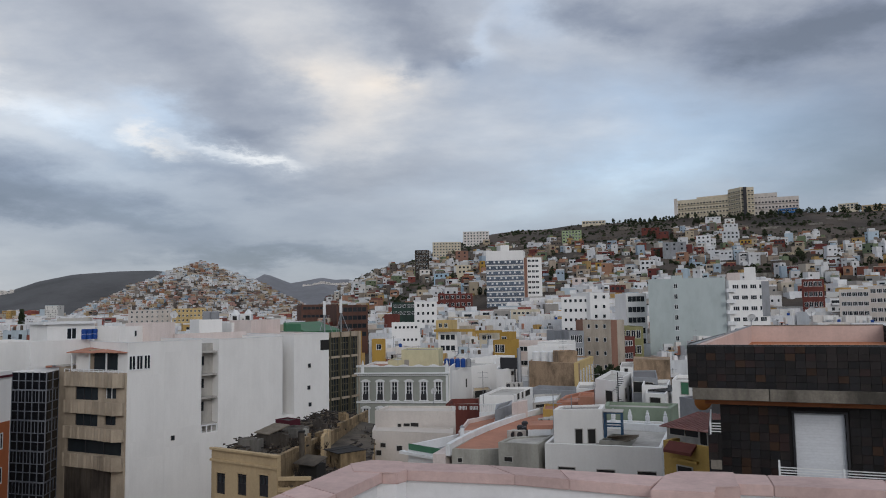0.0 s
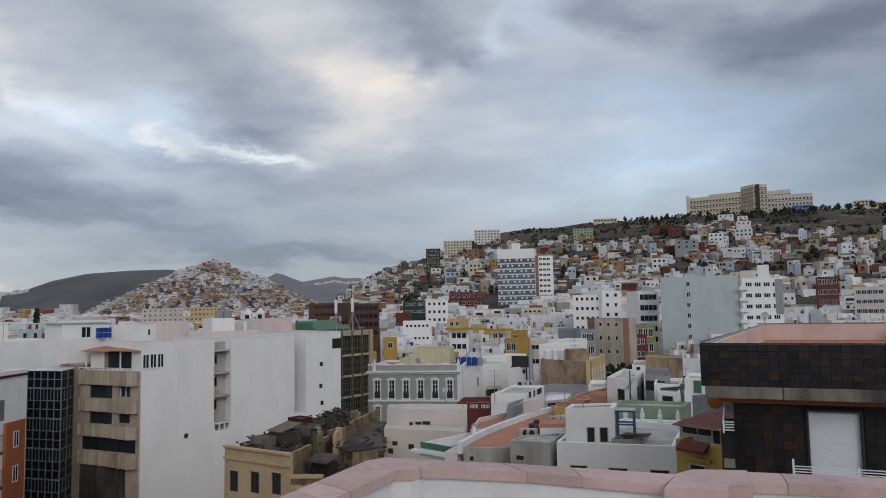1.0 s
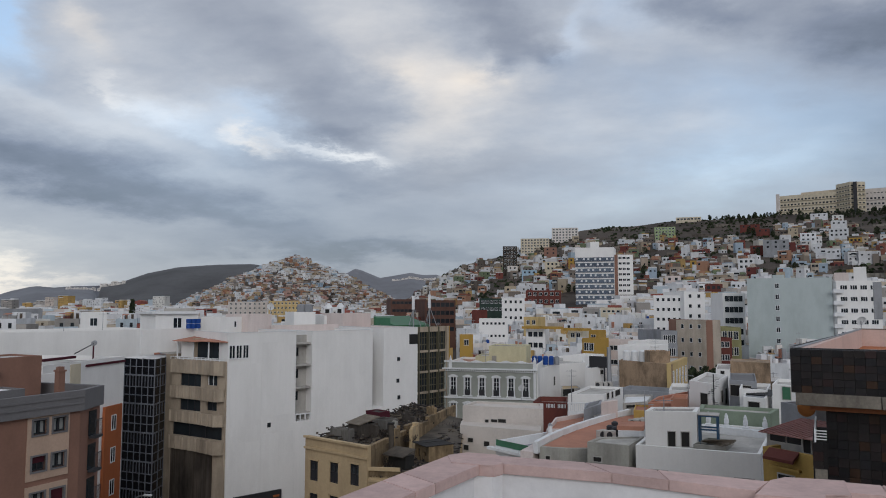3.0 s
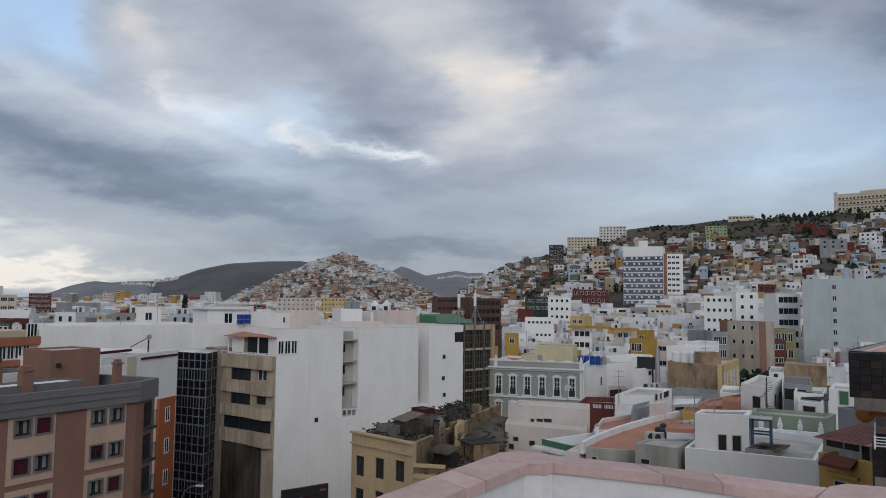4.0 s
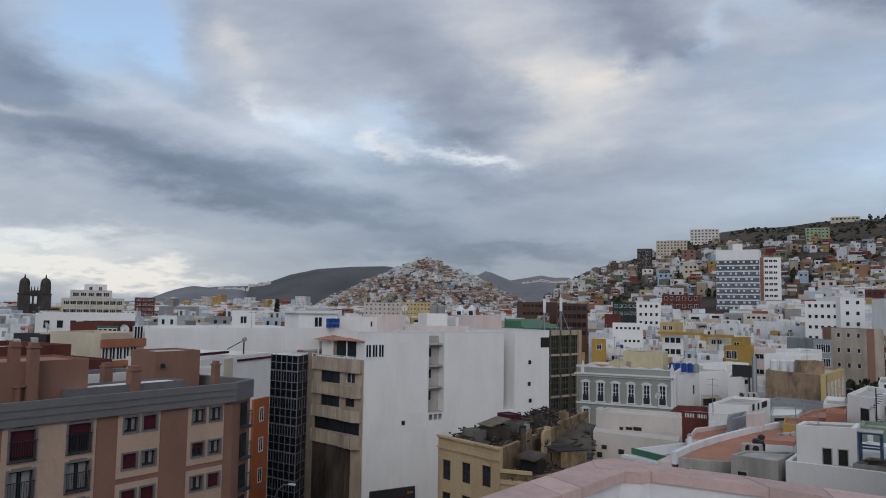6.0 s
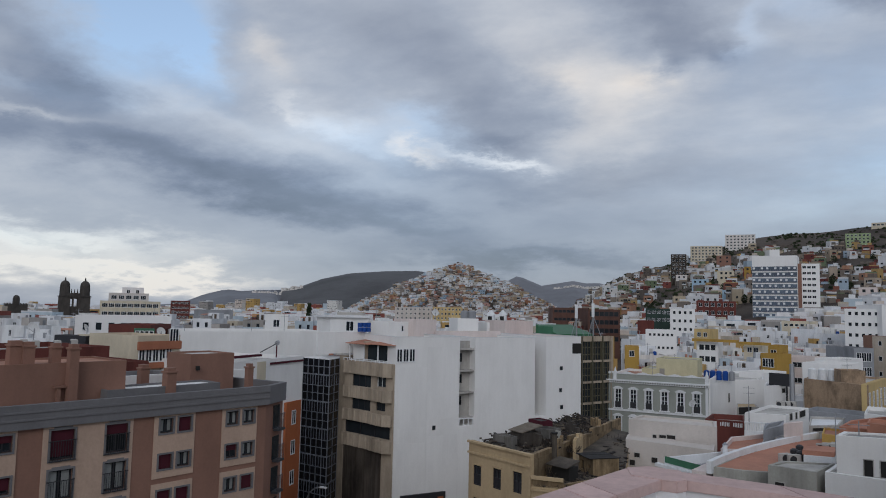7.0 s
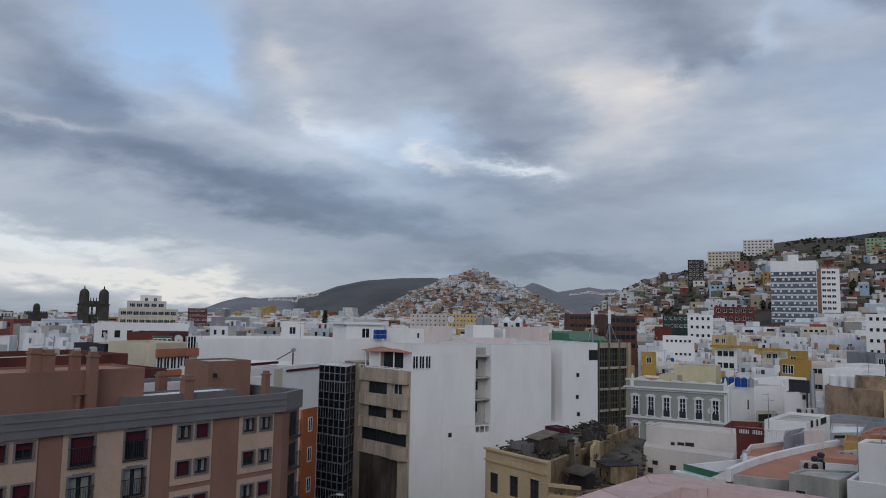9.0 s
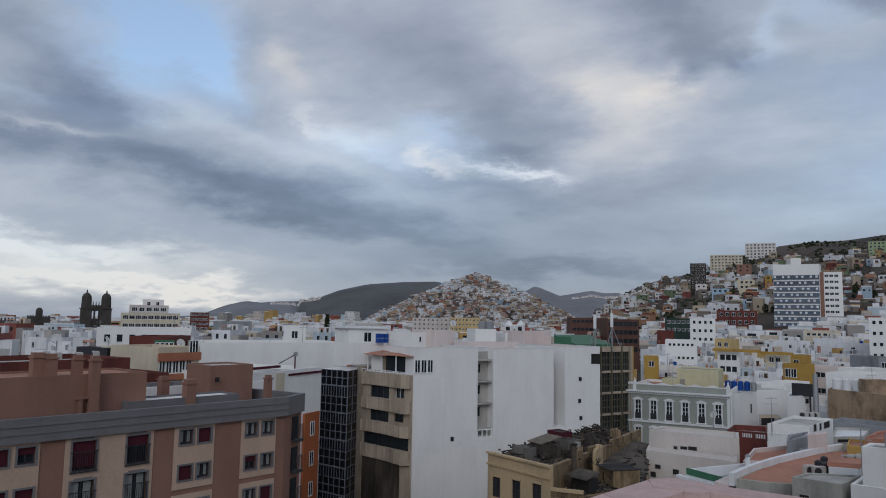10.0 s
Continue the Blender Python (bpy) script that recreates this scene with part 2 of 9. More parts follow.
M_TERRACE = surface("terrace_white", [(0.74, 0.73, 0.74)], stain=0.1)
M_BROWN = surface("brown_render", [(0.265, 0.145, 0.107)], stain=0.12, grain=0.05)
M_PEACH = surface("peach_render", [(0.50, 0.36, 0.275)], stain=0.12)
M_SLATE = surface("grey_parapet", [(0.175, 0.17, 0.175)], stain=0.15)
M_BEIGE = surface("beige_concrete", [(0.47, 0.39, 0.30)], stain=0.25, streak=0.14, bump=0.35)
M_OCHRE = surface("ochre_render", [(0.50, 0.38, 0.23)], stain=0.15, streak=0.08)
M_RUIN = surface("crumbled_render", [(0.36, 0.26, 0.15)], stain=0.56, streak=0.5, bump=0.8, grain=0.12)
M_RUBBLE = surface("rubble_roof", [(0.08, 0.068, 0.058), (0.12, 0.10, 0.08), (0.06, 0.054, 0.05)], stain=0.5, bump=0.9)
M_SAGE = surface("sage_grey_render", [(0.33, 0.345, 0.31)], stain=0.12)
M_TRIM = surface("white_stucco", [(0.76, 0.77, 0.78)], stain=0.1)
M_TAUPE = surface("pale_taupe_render", [(0.60, 0.55, 0.51)], stain=0.1)
M_TERRACOTTA = surface("terracotta_roof", [(0.46, 0.22, 0.15)], stain=0.18)
M_OCHREBR = surface("bright_ochre", [(0.52, 0.34, 0.10)], stain=0.12, streak=0.12)
M_TANPALE = surface("pale_tan_render", [(0.52, 0.45, 0.37)], stain=0.2, streak=0.12)
M_PALEGREEN = surface("pale_green_render", [(0.32, 0.40, 0.22)], stain=0.15)
M_RUST = surface("rusty_orange", [(0.42, 0.17, 0.05)], stain=0.25)
M_TERRACOTTA2 = surface("terracotta_paint", [(0.40, 0.16, 0.09)], stain=0.15)
M_BLUEBAND = surface("dark_blue_band", [(0.13, 0.15, 0.20)], rough=0.4)
M_ORANGE = surface("orange_render", [(0.42, 0.13, 0.05)], stain=0.15)
M_MINT = surface("mint_render", [(0.47, 0.53, 0.53)], stain=0.08)
M_CREAM = surface("cream_render", [(0.62, 0.55, 0.42)], stain=0.14)
M_STONE = surface("dark_basalt", [(0.07, 0.062, 0.055)], stain=0.3)
M_TILE = surface("glazed_dark_tiles", [(0.020, 0.017, 0.018), (0.027, 0.020, 0.020), (0.017, 0.016, 0.018), (0.036, 0.020, 0.019), (0.021, 0.018, 0.018), (0.025, 0.020, 0.019), (0.019, 0.017, 0.018), (0.030, 0.024, 0.023), (0.022, 0.019, 0.020), (0.052, 0.027, 0.016), (0.018, 0.017, 0.019), (0.024, 0.019, 0.019)], rough=0.4, stain=0.4, size=0.5)
M_SHUTTER = surface("white_shutter", [(0.72, 0.74, 0.78)], rough=0.5, stain=0.05)
M_METAL_WHITE = surface("white_metal", [(0.80, 0.81, 0.82)], rough=0.4, stain=0.05)
M_STEEL = surface("grey_metal", [(0.35, 0.36, 0.38)], rough=0.45, metallic=0.6)
M_BLUE_PLASTIC = surface("blue_plastic", [(0.01, 0.06, 0.28)], rough=0.4, stain=0.08)
M_RED_TRIM = surface("maroon_paint", [(0.075, 0.012, 0.022)], stain=0.15)
M_GROUND = surface("dry_hillside", [(0.085, 0.066, 0.052)], stain=0.55, size=30, bump=0.5)
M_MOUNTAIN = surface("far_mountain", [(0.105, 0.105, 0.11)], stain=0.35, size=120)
# distance haze is put into the colour: paler, bluer grey
M_MOUNTAIN_HAZE = surface("mountain_painted_haze", [(0.20, 0.205, 0.225)], stain=0.25, size=200)
M_LEAF = surface("foliage", [(0.035, 0.05, 0.022), (0.05, 0.065, 0.03), (0.028, 0.04, 0.02)], stain=0.3, palette=True)
M_BARK = surface("bark", [(0.10, 0.075, 0.055)], stain=0.3)
M_SEA = surface("sea", [(0.10, 0.13, 0.17)], rough=0.3, stain=0.05, size=60)

# ---------------------------------------------------------------- building helpers
QUADS = ((0, 3, 2, 1), (4, 5, 6, 7), (0, 1, 5, 4), (1, 2, 6, 5), (2, 3, 7, 6), (3, 0, 4, 7))


def box(bm, x0, x1, y0, y1, z0, z1, mat=0):
    v = [bm.verts.new(p) for p in ((x0, y0, z0), (x1, y0, z0), (x1, y1, z0), (x0, y1, z0), (x0, y0, z1), (x1, y0, z1), (x1, y1, z1), (x0, y1, z1))]
    for q in QUADS:
        bm.faces.new([v[k] for k in q]).material_index = mat
    return v


def prism(bm, pts, z0, z1, mat=0):
    """An upright prism over the outline pts, counter-clockwise."""
    lo = [bm.verts.new((x, y, z0)) for x, y in pts]
    hi = [bm.verts.new((x, y, z1)) for x, y in pts]
    n = len(pts)
    bm.faces.new(hi).material_index = mat
    bm.faces.new(lo[::-1]).material_index = mat
    for k in range(n):
        bm.faces.new((lo[k], lo[(k + 1) % n], hi[(k + 1) % n], hi[k])).material_index = mat


def tube(bm, a, b, r, sides=8, r2=None):
    a, b = Vector(a), Vector(b)
    q = (b - a).to_track_quat("Z", "Y").to_matrix()
    rings = []
    for p, rr in ((a, r), (b, r if r2 is None else r2)):
        rings.append([bm.verts.new(p + q @ Vector((rr * math.cos(2 * math.pi * k / sides), rr * math.sin(2 * math.pi * k / sides), 0))) for k in range(sides)])
    for k in range(sides):
        j = (k + 1) % sides
        bm.faces.new((rings[0][k], rings[0][j], rings[1][j], rings[1][k]))
    bm.faces.new(rings[0][::-1])
    bm.faces.new(rings[1])


def lathe(bm, profile, sides=12):
    """A turned body: profile of (height, radius)."""
    rings = [[bm.verts.new((r * math.cos(2 * math.pi * k / sides), r * math.sin(2 * math.pi * k / sides), h)) for k in range(sides)] for h, r in profile]
    for a, b in zip(rings, rings[1:]):
        for k in range(sides):
            bm.faces.new((a[k], a[(k + 1) % sides], b[(k + 1) % sides], b[k]))
    bm.faces.new(rings[0][::-1])
    bm.faces.new(rings[-1])


def mesh_of(name, bm, *mats):
    me = bpy.data.meshes.new(name)
    bm.to_mesh(me)
    bm.free()
    for m in mats:
        me.materials.append(m)
    return me


def part(name, bm, material, parent, label=""):
    mats = material if isinstance(material, tuple) else (material,)
    ob = new(name, mesh_of(name, bm, *mats))
    ob.parent = parent
    return tagged(ob, label)


def share(name, me, parent, x=0, y=0, z=0, rz=0, label="", scale=None):
    """A part on mesh data that other parts use too."""
    ob = new(name, me)
    ob.parent = parent
    ob.matrix_basis = pose(x, y, z, 0, 0, rz)
    if scale:
        ob.scale = scale
    return tagged(ob, label)


def thing(name, label, category, at=(0, 0), z=0.0, turn=0.0, group="", kind=""):
    ob = new(name)
    ob.matrix_basis = pose(at[0], at[1], z, 0, 0, turn)
    return tagged(ob, label, category, group, kind)


def shell(bm, L, W, z1, rim=0.6, th=0.22, z0=0.0, x0=0.0, y0=0.0, wall=0, roof=1):
    """A block with a flat roof sunk behind a parapet."""
    x1, y1 = x0 + L, y0 + W
    v = [[bm.verts.new((x, y, z)) for x, y in ((x0 + i, y0 + i), (x1 - i, y0 + i), (x1 - i, y1 - i), (x0 + i, y1 - i))] for z, i in ((z0, 0), (z1, 0), (z1, th), (z1 - rim, th))]
    for a, b in zip(v, v[1:]):
        for k in range(4):
            j = (k + 1) % 4
            bm.faces.new((a[k], a[j], b[j], b[k])).material_index = wall
    bm.faces.new(v[-1]).material_index = roof


def holed(bm, L, z0, z1, holes, y=0.0, th=0.3, mat=0):
    """A wall along x with true openings. holes: (x0, x1, z0, z1)."""
    xs = sorted({0.0, L, *(h[0] for h in holes), *(h[1] for h in holes)})
    zs = sorted({z0, z1, *(h[2] for h in holes), *(h[3] for h in holes)})
    vs = {}

    def v(x, yy, z):
        k = (round(x, 4), yy, round(z, 4))
        if k not in vs:
            vs[k] = bm.verts.new((x, yy, z))
        return vs[k]

    def hole(i, j):
        if i < 0 or j < 0 or i >= len(xs) - 1 or j >= len(zs) - 1:
            return None
        cx, cz = (xs[i] + xs[i + 1]) / 2, (zs[j] + zs[j + 1]) / 2
        return any(h[0] < cx < h[1] and h[2] < cz < h[3] for h in holes)

    for i in range(len(xs) - 1):
        for j in range(len(zs) - 1):
            if hole(i, j):
                continue
            a, b, c, d = xs[i], xs[i + 1], zs[j], zs[j + 1]
            bm.faces.new((v(a, y, c), v(b, y, c), v(b, y, d), v(a, y, d))).material_index = mat
            bm.faces.new((v(a, y + th, c), v(a, y + th, d), v(b, y + th, d), v(b, y + th, c))).material_index = mat
            for di, dj, q in ((-1, 0, ((a, c), (a, d))), (1, 0, ((b, d), (b, c))), (0, -1, ((b, c), (a, c))), (0, 1, ((a, d), (b, d)))):
                if hole(i + di, j + dj) is not False:
                    (p0, q0), (p1, q1) = q
                    bm.faces.new((v(p0, y, q0), v(p1, y, q1), v(p1, y + th, q1), v(p0, y + th, q0))).material_index = mat


def facing(A, B):
    """Length of the line from A to B and its turn in degrees."""
    return math.dist(A, B), math.degrees(math.atan2(B[1] - A[1], B[0] - A[0]))


CACHE = {}


def window_mesh(w, h, mullions=1, frame=M_METAL_WHITE, pane=M_GLASS, sill=True):
    """A window that sits on the wall's face: frame with depth, sunk pane, sill."""
    key = (w, h, mullions, frame.name, pane.name, sill)
    if key not in CACHE:
        bm = bmesh.new()
        f = 0.07
        n = mullions + 1
        gap = (w - f * (n + 1)) / n
        holed(bm, w, -0.04 if sill else 0.0, h, [(f + (gap + f) * k, f + (gap + f) * k + gap, f, h - f) for k in range(n)], y=-0.05, th=0.07, mat=0)
        box(bm, f * 0.5, w - f * 0.5, -0.012, 0.012, f * 0.5, h - f * 0.5, 1)
        CACHE[key] = mesh_of("window", bm, frame, pane)
    return CACHE[key]


def put_windows(parent, me, xs, zs, y=-0.01, rz=0, skip=()):
    for i, x in enumerate(xs):
        for j, z in enumerate(zs):
            if (i, j) not in skip:
                share("window", me, parent, x, y, z, rz)


def plain_building(name, label, A, B, depth, z1, z0=0.0, wall=M_WHITE, roof=M_ROOF, cols=0, rows=0, win=(1.1, 1.3, 1), storey=3.1, frame=M_METAL_WHITE, pane=M_GLASS,
                   side_cols=0, rim=0.7, category="building", group="", top_room=None, margin=0.6, first=None):
    """A flat-roofed block whose front runs from A to B, with windows on the front and on the side that turns to the terrace."""
    L, turn = facing(A, B)
    ob = thing(name, label, category, A, z0, turn, group)
    bm = bmesh.new()
    shell(bm, L, depth, z1 - z0, rim)
    part("wall", bm, (wall, roof), ob)
    h = z1 - z0
    me = window_mesh(*win, frame, pane)
    top = first if first is not None else h - rim - win[1] - 0.5
    zs = [top - storey * k for k in range(rows)]
    zs = [z for z in zs if z > 0]
    if cols:
        step = (L - 2 * margin) / cols
        put_windows(ob, me, [margin + step * (k + 0.5) - win[0] / 2 for k in range(cols)], zs)
    if side_cols:
        step = (depth - 1.2) / side_cols
        # the side whose outer face looks back to the terrace
        d = Vector((B[0] - A[0], B[1] - A[1])).normalized()
        if Vector(A).dot(d) > 0:
            for k in range(side_cols):
                for z in zs:
                    share("window", me, ob, -0.01, depth - 0.6 - step * (k + 0.5) + win[0] / 2, z, -90)
        else:
            for k in range(side_cols):
                for z in zs:
                    share("window", me, ob, L + 0.01, 0.6 + step * (k + 0.5) - win[0] / 2, z, 90)
    if top_room:
        x, y, w, d, hh = top_room
        bm = bmesh.new()
        shell(bm, w, d, h - rim + hh, 0.25, 0.15, h - rim, x, y)
        part("roof_room", bm, (wall, roof), ob)
    return ob


# ---------------------------------------------------------------- ground
def ramp_of(x, table):
    for (x0, y0), (x1, y1) in zip(table, table[1:]):
        if x <= x1:
            return y0 + (y1 - y0) * max(0.0, (x - x0) / (x1 - x0))
    return table[-1][1]


RIDGE = [(-16, 0.0), (-10, 0.012), (-6.5, 0.045), (-2, 0.072), (4, 0.1015), (10, 0.1085), (14, 0.111), (18, 0.1125), (32, 0.108), (60, 0.09), (90, 0.0)]


MOUNTAINS = [(-42, 0.0), (-40, 0.002), (-38.3, 0.015), (-36.7, 0.0225), (-35.5, 0.0205), (-34.4, 0.0225), (-32.6, 0.0235), (-31.2, 0.028), (-29.5, 0.0395), (-27.3, 0.0485), (-24.5, 0.0525), (-22.0, 0.054), (-19, 0.048),
             (-17, 0.034), (-15, 0.040), (-13.9, 0.0505), (-13.0, 0.044), (-12.0, 0.037), (-10.6, 0.041), (-9.6, 0.0445), (-8.6, 0.041), (-7.6, 0.042), (-6.4, 0.036), (-4, 0.02), (-2, 0.0)]


def ground_height(x, y):
    d = math.hypot(x, y)
    a = math.degrees(math.atan2(x, y))
    # the long hill: climbs from 230 m away to its ridge at 900 m
    ridge = ramp_of(a, RIDGE) * 900 + 26 if a > -16 else 0
    ridge = max(ridge, 0) * min(1.0, max(0.0, (a + 16) / 8))
    t = min(max((d - 200) / 700, 0), 1)
    z = ridge * (t * 0.72 + 0.28 * t * t) + (noise.noise((x / 60, y / 60, 0)) * 5 * t if a > -12 else 0)
    if d > 900:
        z -= min((d - 900) * 0.02, 40) if ridge else 0
    # the round hill covered with houses, and the bare hill behind it
    cx, cy = 1200 * math.sin(radians(-18.7)), 1200 * math.cos(radians(-18.7))
    r = math.hypot((x - cx), (y - cy))
    z = max(z, 99 * max(0.0, 1 - (r / 215) ** 1.22) + noise.noise((x / 40, y / 40, 3)) * 4) if r < 214 else z
    z = max(z, 0)
    if 1500 < d < 4900:
        rise = ramp_of(a, MOUNTAINS)
        far = a > -17 or a < -32.5
        dist, wide = (3900, 650) if far else (2400, 480)
        top = max(0.0, rise * dist + 26) if rise > 0 else 0
        t = max(0.0, 1 - abs(d - dist) / (wide * 1.6))
        t = t * t * (3 - 2 * t)
        rough = noise.noise((x / 260, y / 260, 9)) * 14 + noise.noise((x / 110, y / 110, 4)) * 7
        z = max(z, top * t + rough * t * (1 - t) * 4 * min(1.0, top / 60))
    return z


def build_ground():
    azs = [-180 + 10 * k for k in range(11)] + [-72 + 0.5 * k for k in range(268)] + [70 + 10 * k for k in range(11)]
    ds = [4, 30, 60, 100, 150] + [200 + 25 * k for k in range(55)] + [1600 + 110 * k for k in range(30)] + [4990]
    verts = [(0, 0, 0)]
    for d in ds:
        for a in azs:
            x, y = d * math.sin(radians(a)), d * math.cos(radians(a))
            verts.append((x, y, ground_height(x, y)))
    n = len(azs)
    faces = [(0, 1 + (k + 1) % n, 1 + k) for k in range(n)]
    mats = [0] * n
    for i in range(len(ds) - 1):
        for k in range(n):
            j = (k + 1) % n
            faces.append((1 + i * n + k, 1 + i * n + j, 1 + (i + 1) * n + j, 1 + (i + 1) * n + k))
            # past 2900 m the mountain colour carries the haze
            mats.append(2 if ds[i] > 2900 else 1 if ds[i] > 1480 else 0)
    me = bpy.data.meshes.new("ground")
    me.from_pydata(verts, [], faces)
    me.materials.append(M_GROUND)
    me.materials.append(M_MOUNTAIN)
    me.materials.append(M_MOUNTAIN_HAZE)
    me.polygons.foreach_set("material_index", mats)
    me.polygons.foreach_set("use_smooth", [True] * len(faces))
    ob = new("ground", me)
    return tagged(ob, "dry brown ground rising to hills and far mountains", "ground", kind="structure")


build_ground()
bm = bmesh.new()
prism(bm, [(4900 * math.sin(radians(a)) if d else 1300 * math.sin(radians(a)), 4900 * math.cos(radians(a)) if d else 1300 * math.cos(radians(a))) for d, a in ((0, -42), (0, -70), (1, -70), (1, -55), (1, -42))][::-1], 0.2, 0.8)
tagged(new("water", mesh_of("water", bm, M_SEA)), "grey-blue sea on the horizon", "sea", kind="structure")

# ---------------------------------------------------------------- own terrace
COPING = 24.78
FAR = [(-0.44, 5.84), (0.33, 5.66), (1.56, 5.20)]
NEAR = [(-0.29, 5.51), (0.50, 5.32), (1.38, 4.92)]
SIDE_OUT = [(-0.76, 5.76), (-1.11, 4.90), (-2.90, 0.40), (-3.30, -8.20)]
SIDE_IN = [(-0.47, 5.46), (-0.83, 4.62), (-2.58, 0.28), (-2.98, -8.20)]


def stones(parent, out, inn, cuts, top=COPING):
    """Coping stones between two edge lines, cut at the given shares of each stretch."""
    for k in range(len(out) - 1):
        a, b, c, d = (Vector(p) for p in (out[k], out[k + 1], inn[k + 1], inn[k]))
        marks = [0.0, *cuts[k], 1.0]
        for u, v in zip(marks, marks[1:]):
            bm = bmesh.new()
            q = [a.lerp(b, u + 0.0008), d.lerp(c, u + 0.0008), d.lerp(c, v - 0.0008), a.lerp(b, v - 0.0008)]
            area = sum(p.x * r.y - p.y * r.x for p, r in zip(q, q[1:] + q[:1]))
            prism(bm, [tuple(p) for p in (q if area > 0 else q[::-1])], top - 0.075, top)
            bmesh.ops.bevel(bm, geom=bm.edges[:], offset=0.005, segments=2, affect="EDGES")
            part("coping_stone", bm, M_PINK, parent)


def under(parent, out, inn, z1):
    """The wall below a coping, set in from its edges."""
    for k in range(len(out) - 1):
        a, b, c, d = (Vector(p) for p in (out[k], out[k + 1], inn[k + 1], inn[k]))
        bm = bmesh.new()
        q = [a.lerp(d, 0.15), d.lerp(a, 0.12), c.lerp(b, 0.12), b.lerp(c, 0.15)]
        area = sum(p.x * r.y - p.y * r.x for p, r in zip(q, q[1:] + q[:1]))
        prism(bm, [tuple(p) for p in (q if area > 0 else q[::-1])], 23.6, z1)
        part("wall", bm, M_TERRACE, parent)


def terrace():
    ob = thing("roof_parapet", "white roof parapet with a pale pink stone coping", "parapet")
    stones(ob, FAR, NEAR, [(), (0.42,)])
    under(ob, FAR, NEAR, COPING - 0.075)
    stones(ob, [(1.97, 5.27), (2.99, 4.99), (6.0, 4.15)], [(1.90, 4.97), (2.86, 4.69), (5.9, 3.85)], [(0.3,), (0.35, 0.7)])
    under(ob, [(1.97, 5.27), (2.99, 4.99), (6.0, 4.15)], [(1.90, 4.97), (2.86, 4.69), (5.9, 3.85)], COPING - 0.075)
    # broad pier in the long side, and the corner block
    for pts in ([(1.56, 5.22), (1.34, 4.81), (1.73, 4.71), (1.79, 4.87), (1.95, 4.85), (2.08, 5.27), (1.70, 5.33)],
                [(-0.76, 5.77), (-0.70, 5.50), (-0.47, 5.46), (-0.36, 5.42), (-0.29, 5.51), (-0.34, 5.83), (-0.60, 5.90)]):
        bm = bmesh.new()
        prism(bm, pts, COPING - 0.08, COPING + 0.006)
        bmesh.ops.bevel(bm, geom=bm.edges[:], offset=0.008, segments=2, affect="EDGES")
        part("pier_cap", bm, M_PINK, ob)
        c = sum((Vector(p) for p in pts), Vector((0, 0))) / len(pts)
        bm = bmesh.new()
        prism(bm, [tuple(c.lerp(Vector(p), 0.95)) for p in pts], 23.6, COPING - 0.08)
        part("pier", bm, M_TERRACE, ob)
    side = thing("roof_parapet", "white side parapet with a pale pink stone coping", "parapet")
    stones(side, SIDE_OUT, SIDE_IN, [(0.72,), (0.25, 0.5, 0.75), (0.14, 0.28, 0.42, 0.56, 0.7, 0.85)])
    under(side, SIDE_OUT, SIDE_IN, COPING - 0.075)
    bm = bmesh.new()
    prism(bm, [(-3.2, -8.0), (12.0, -9.0), (12.0, 2.3), (5.9, 4.0), (2.9, 4.82), (1.5, 5.1), (-0.4, 5.7), (-0.7, 5.65), (-1.0, 4.86), (-2.8, 0.35)], 0.0, 23.6)
    tagged(new("terrace_floor", mesh_of("terrace_floor", bm, M_CONCRETE)), "pale concrete roof terrace floor", "floor", kind="structure")


terrace()


# ---------------------------------------------------------------- near buildings
# --- brown and peach apartment block
BR_A, BR_B, BR_C = (-33.8, 26.0), (-27.9, 41.9), (-28.2, 44.4)
BR_TOP = 20.7


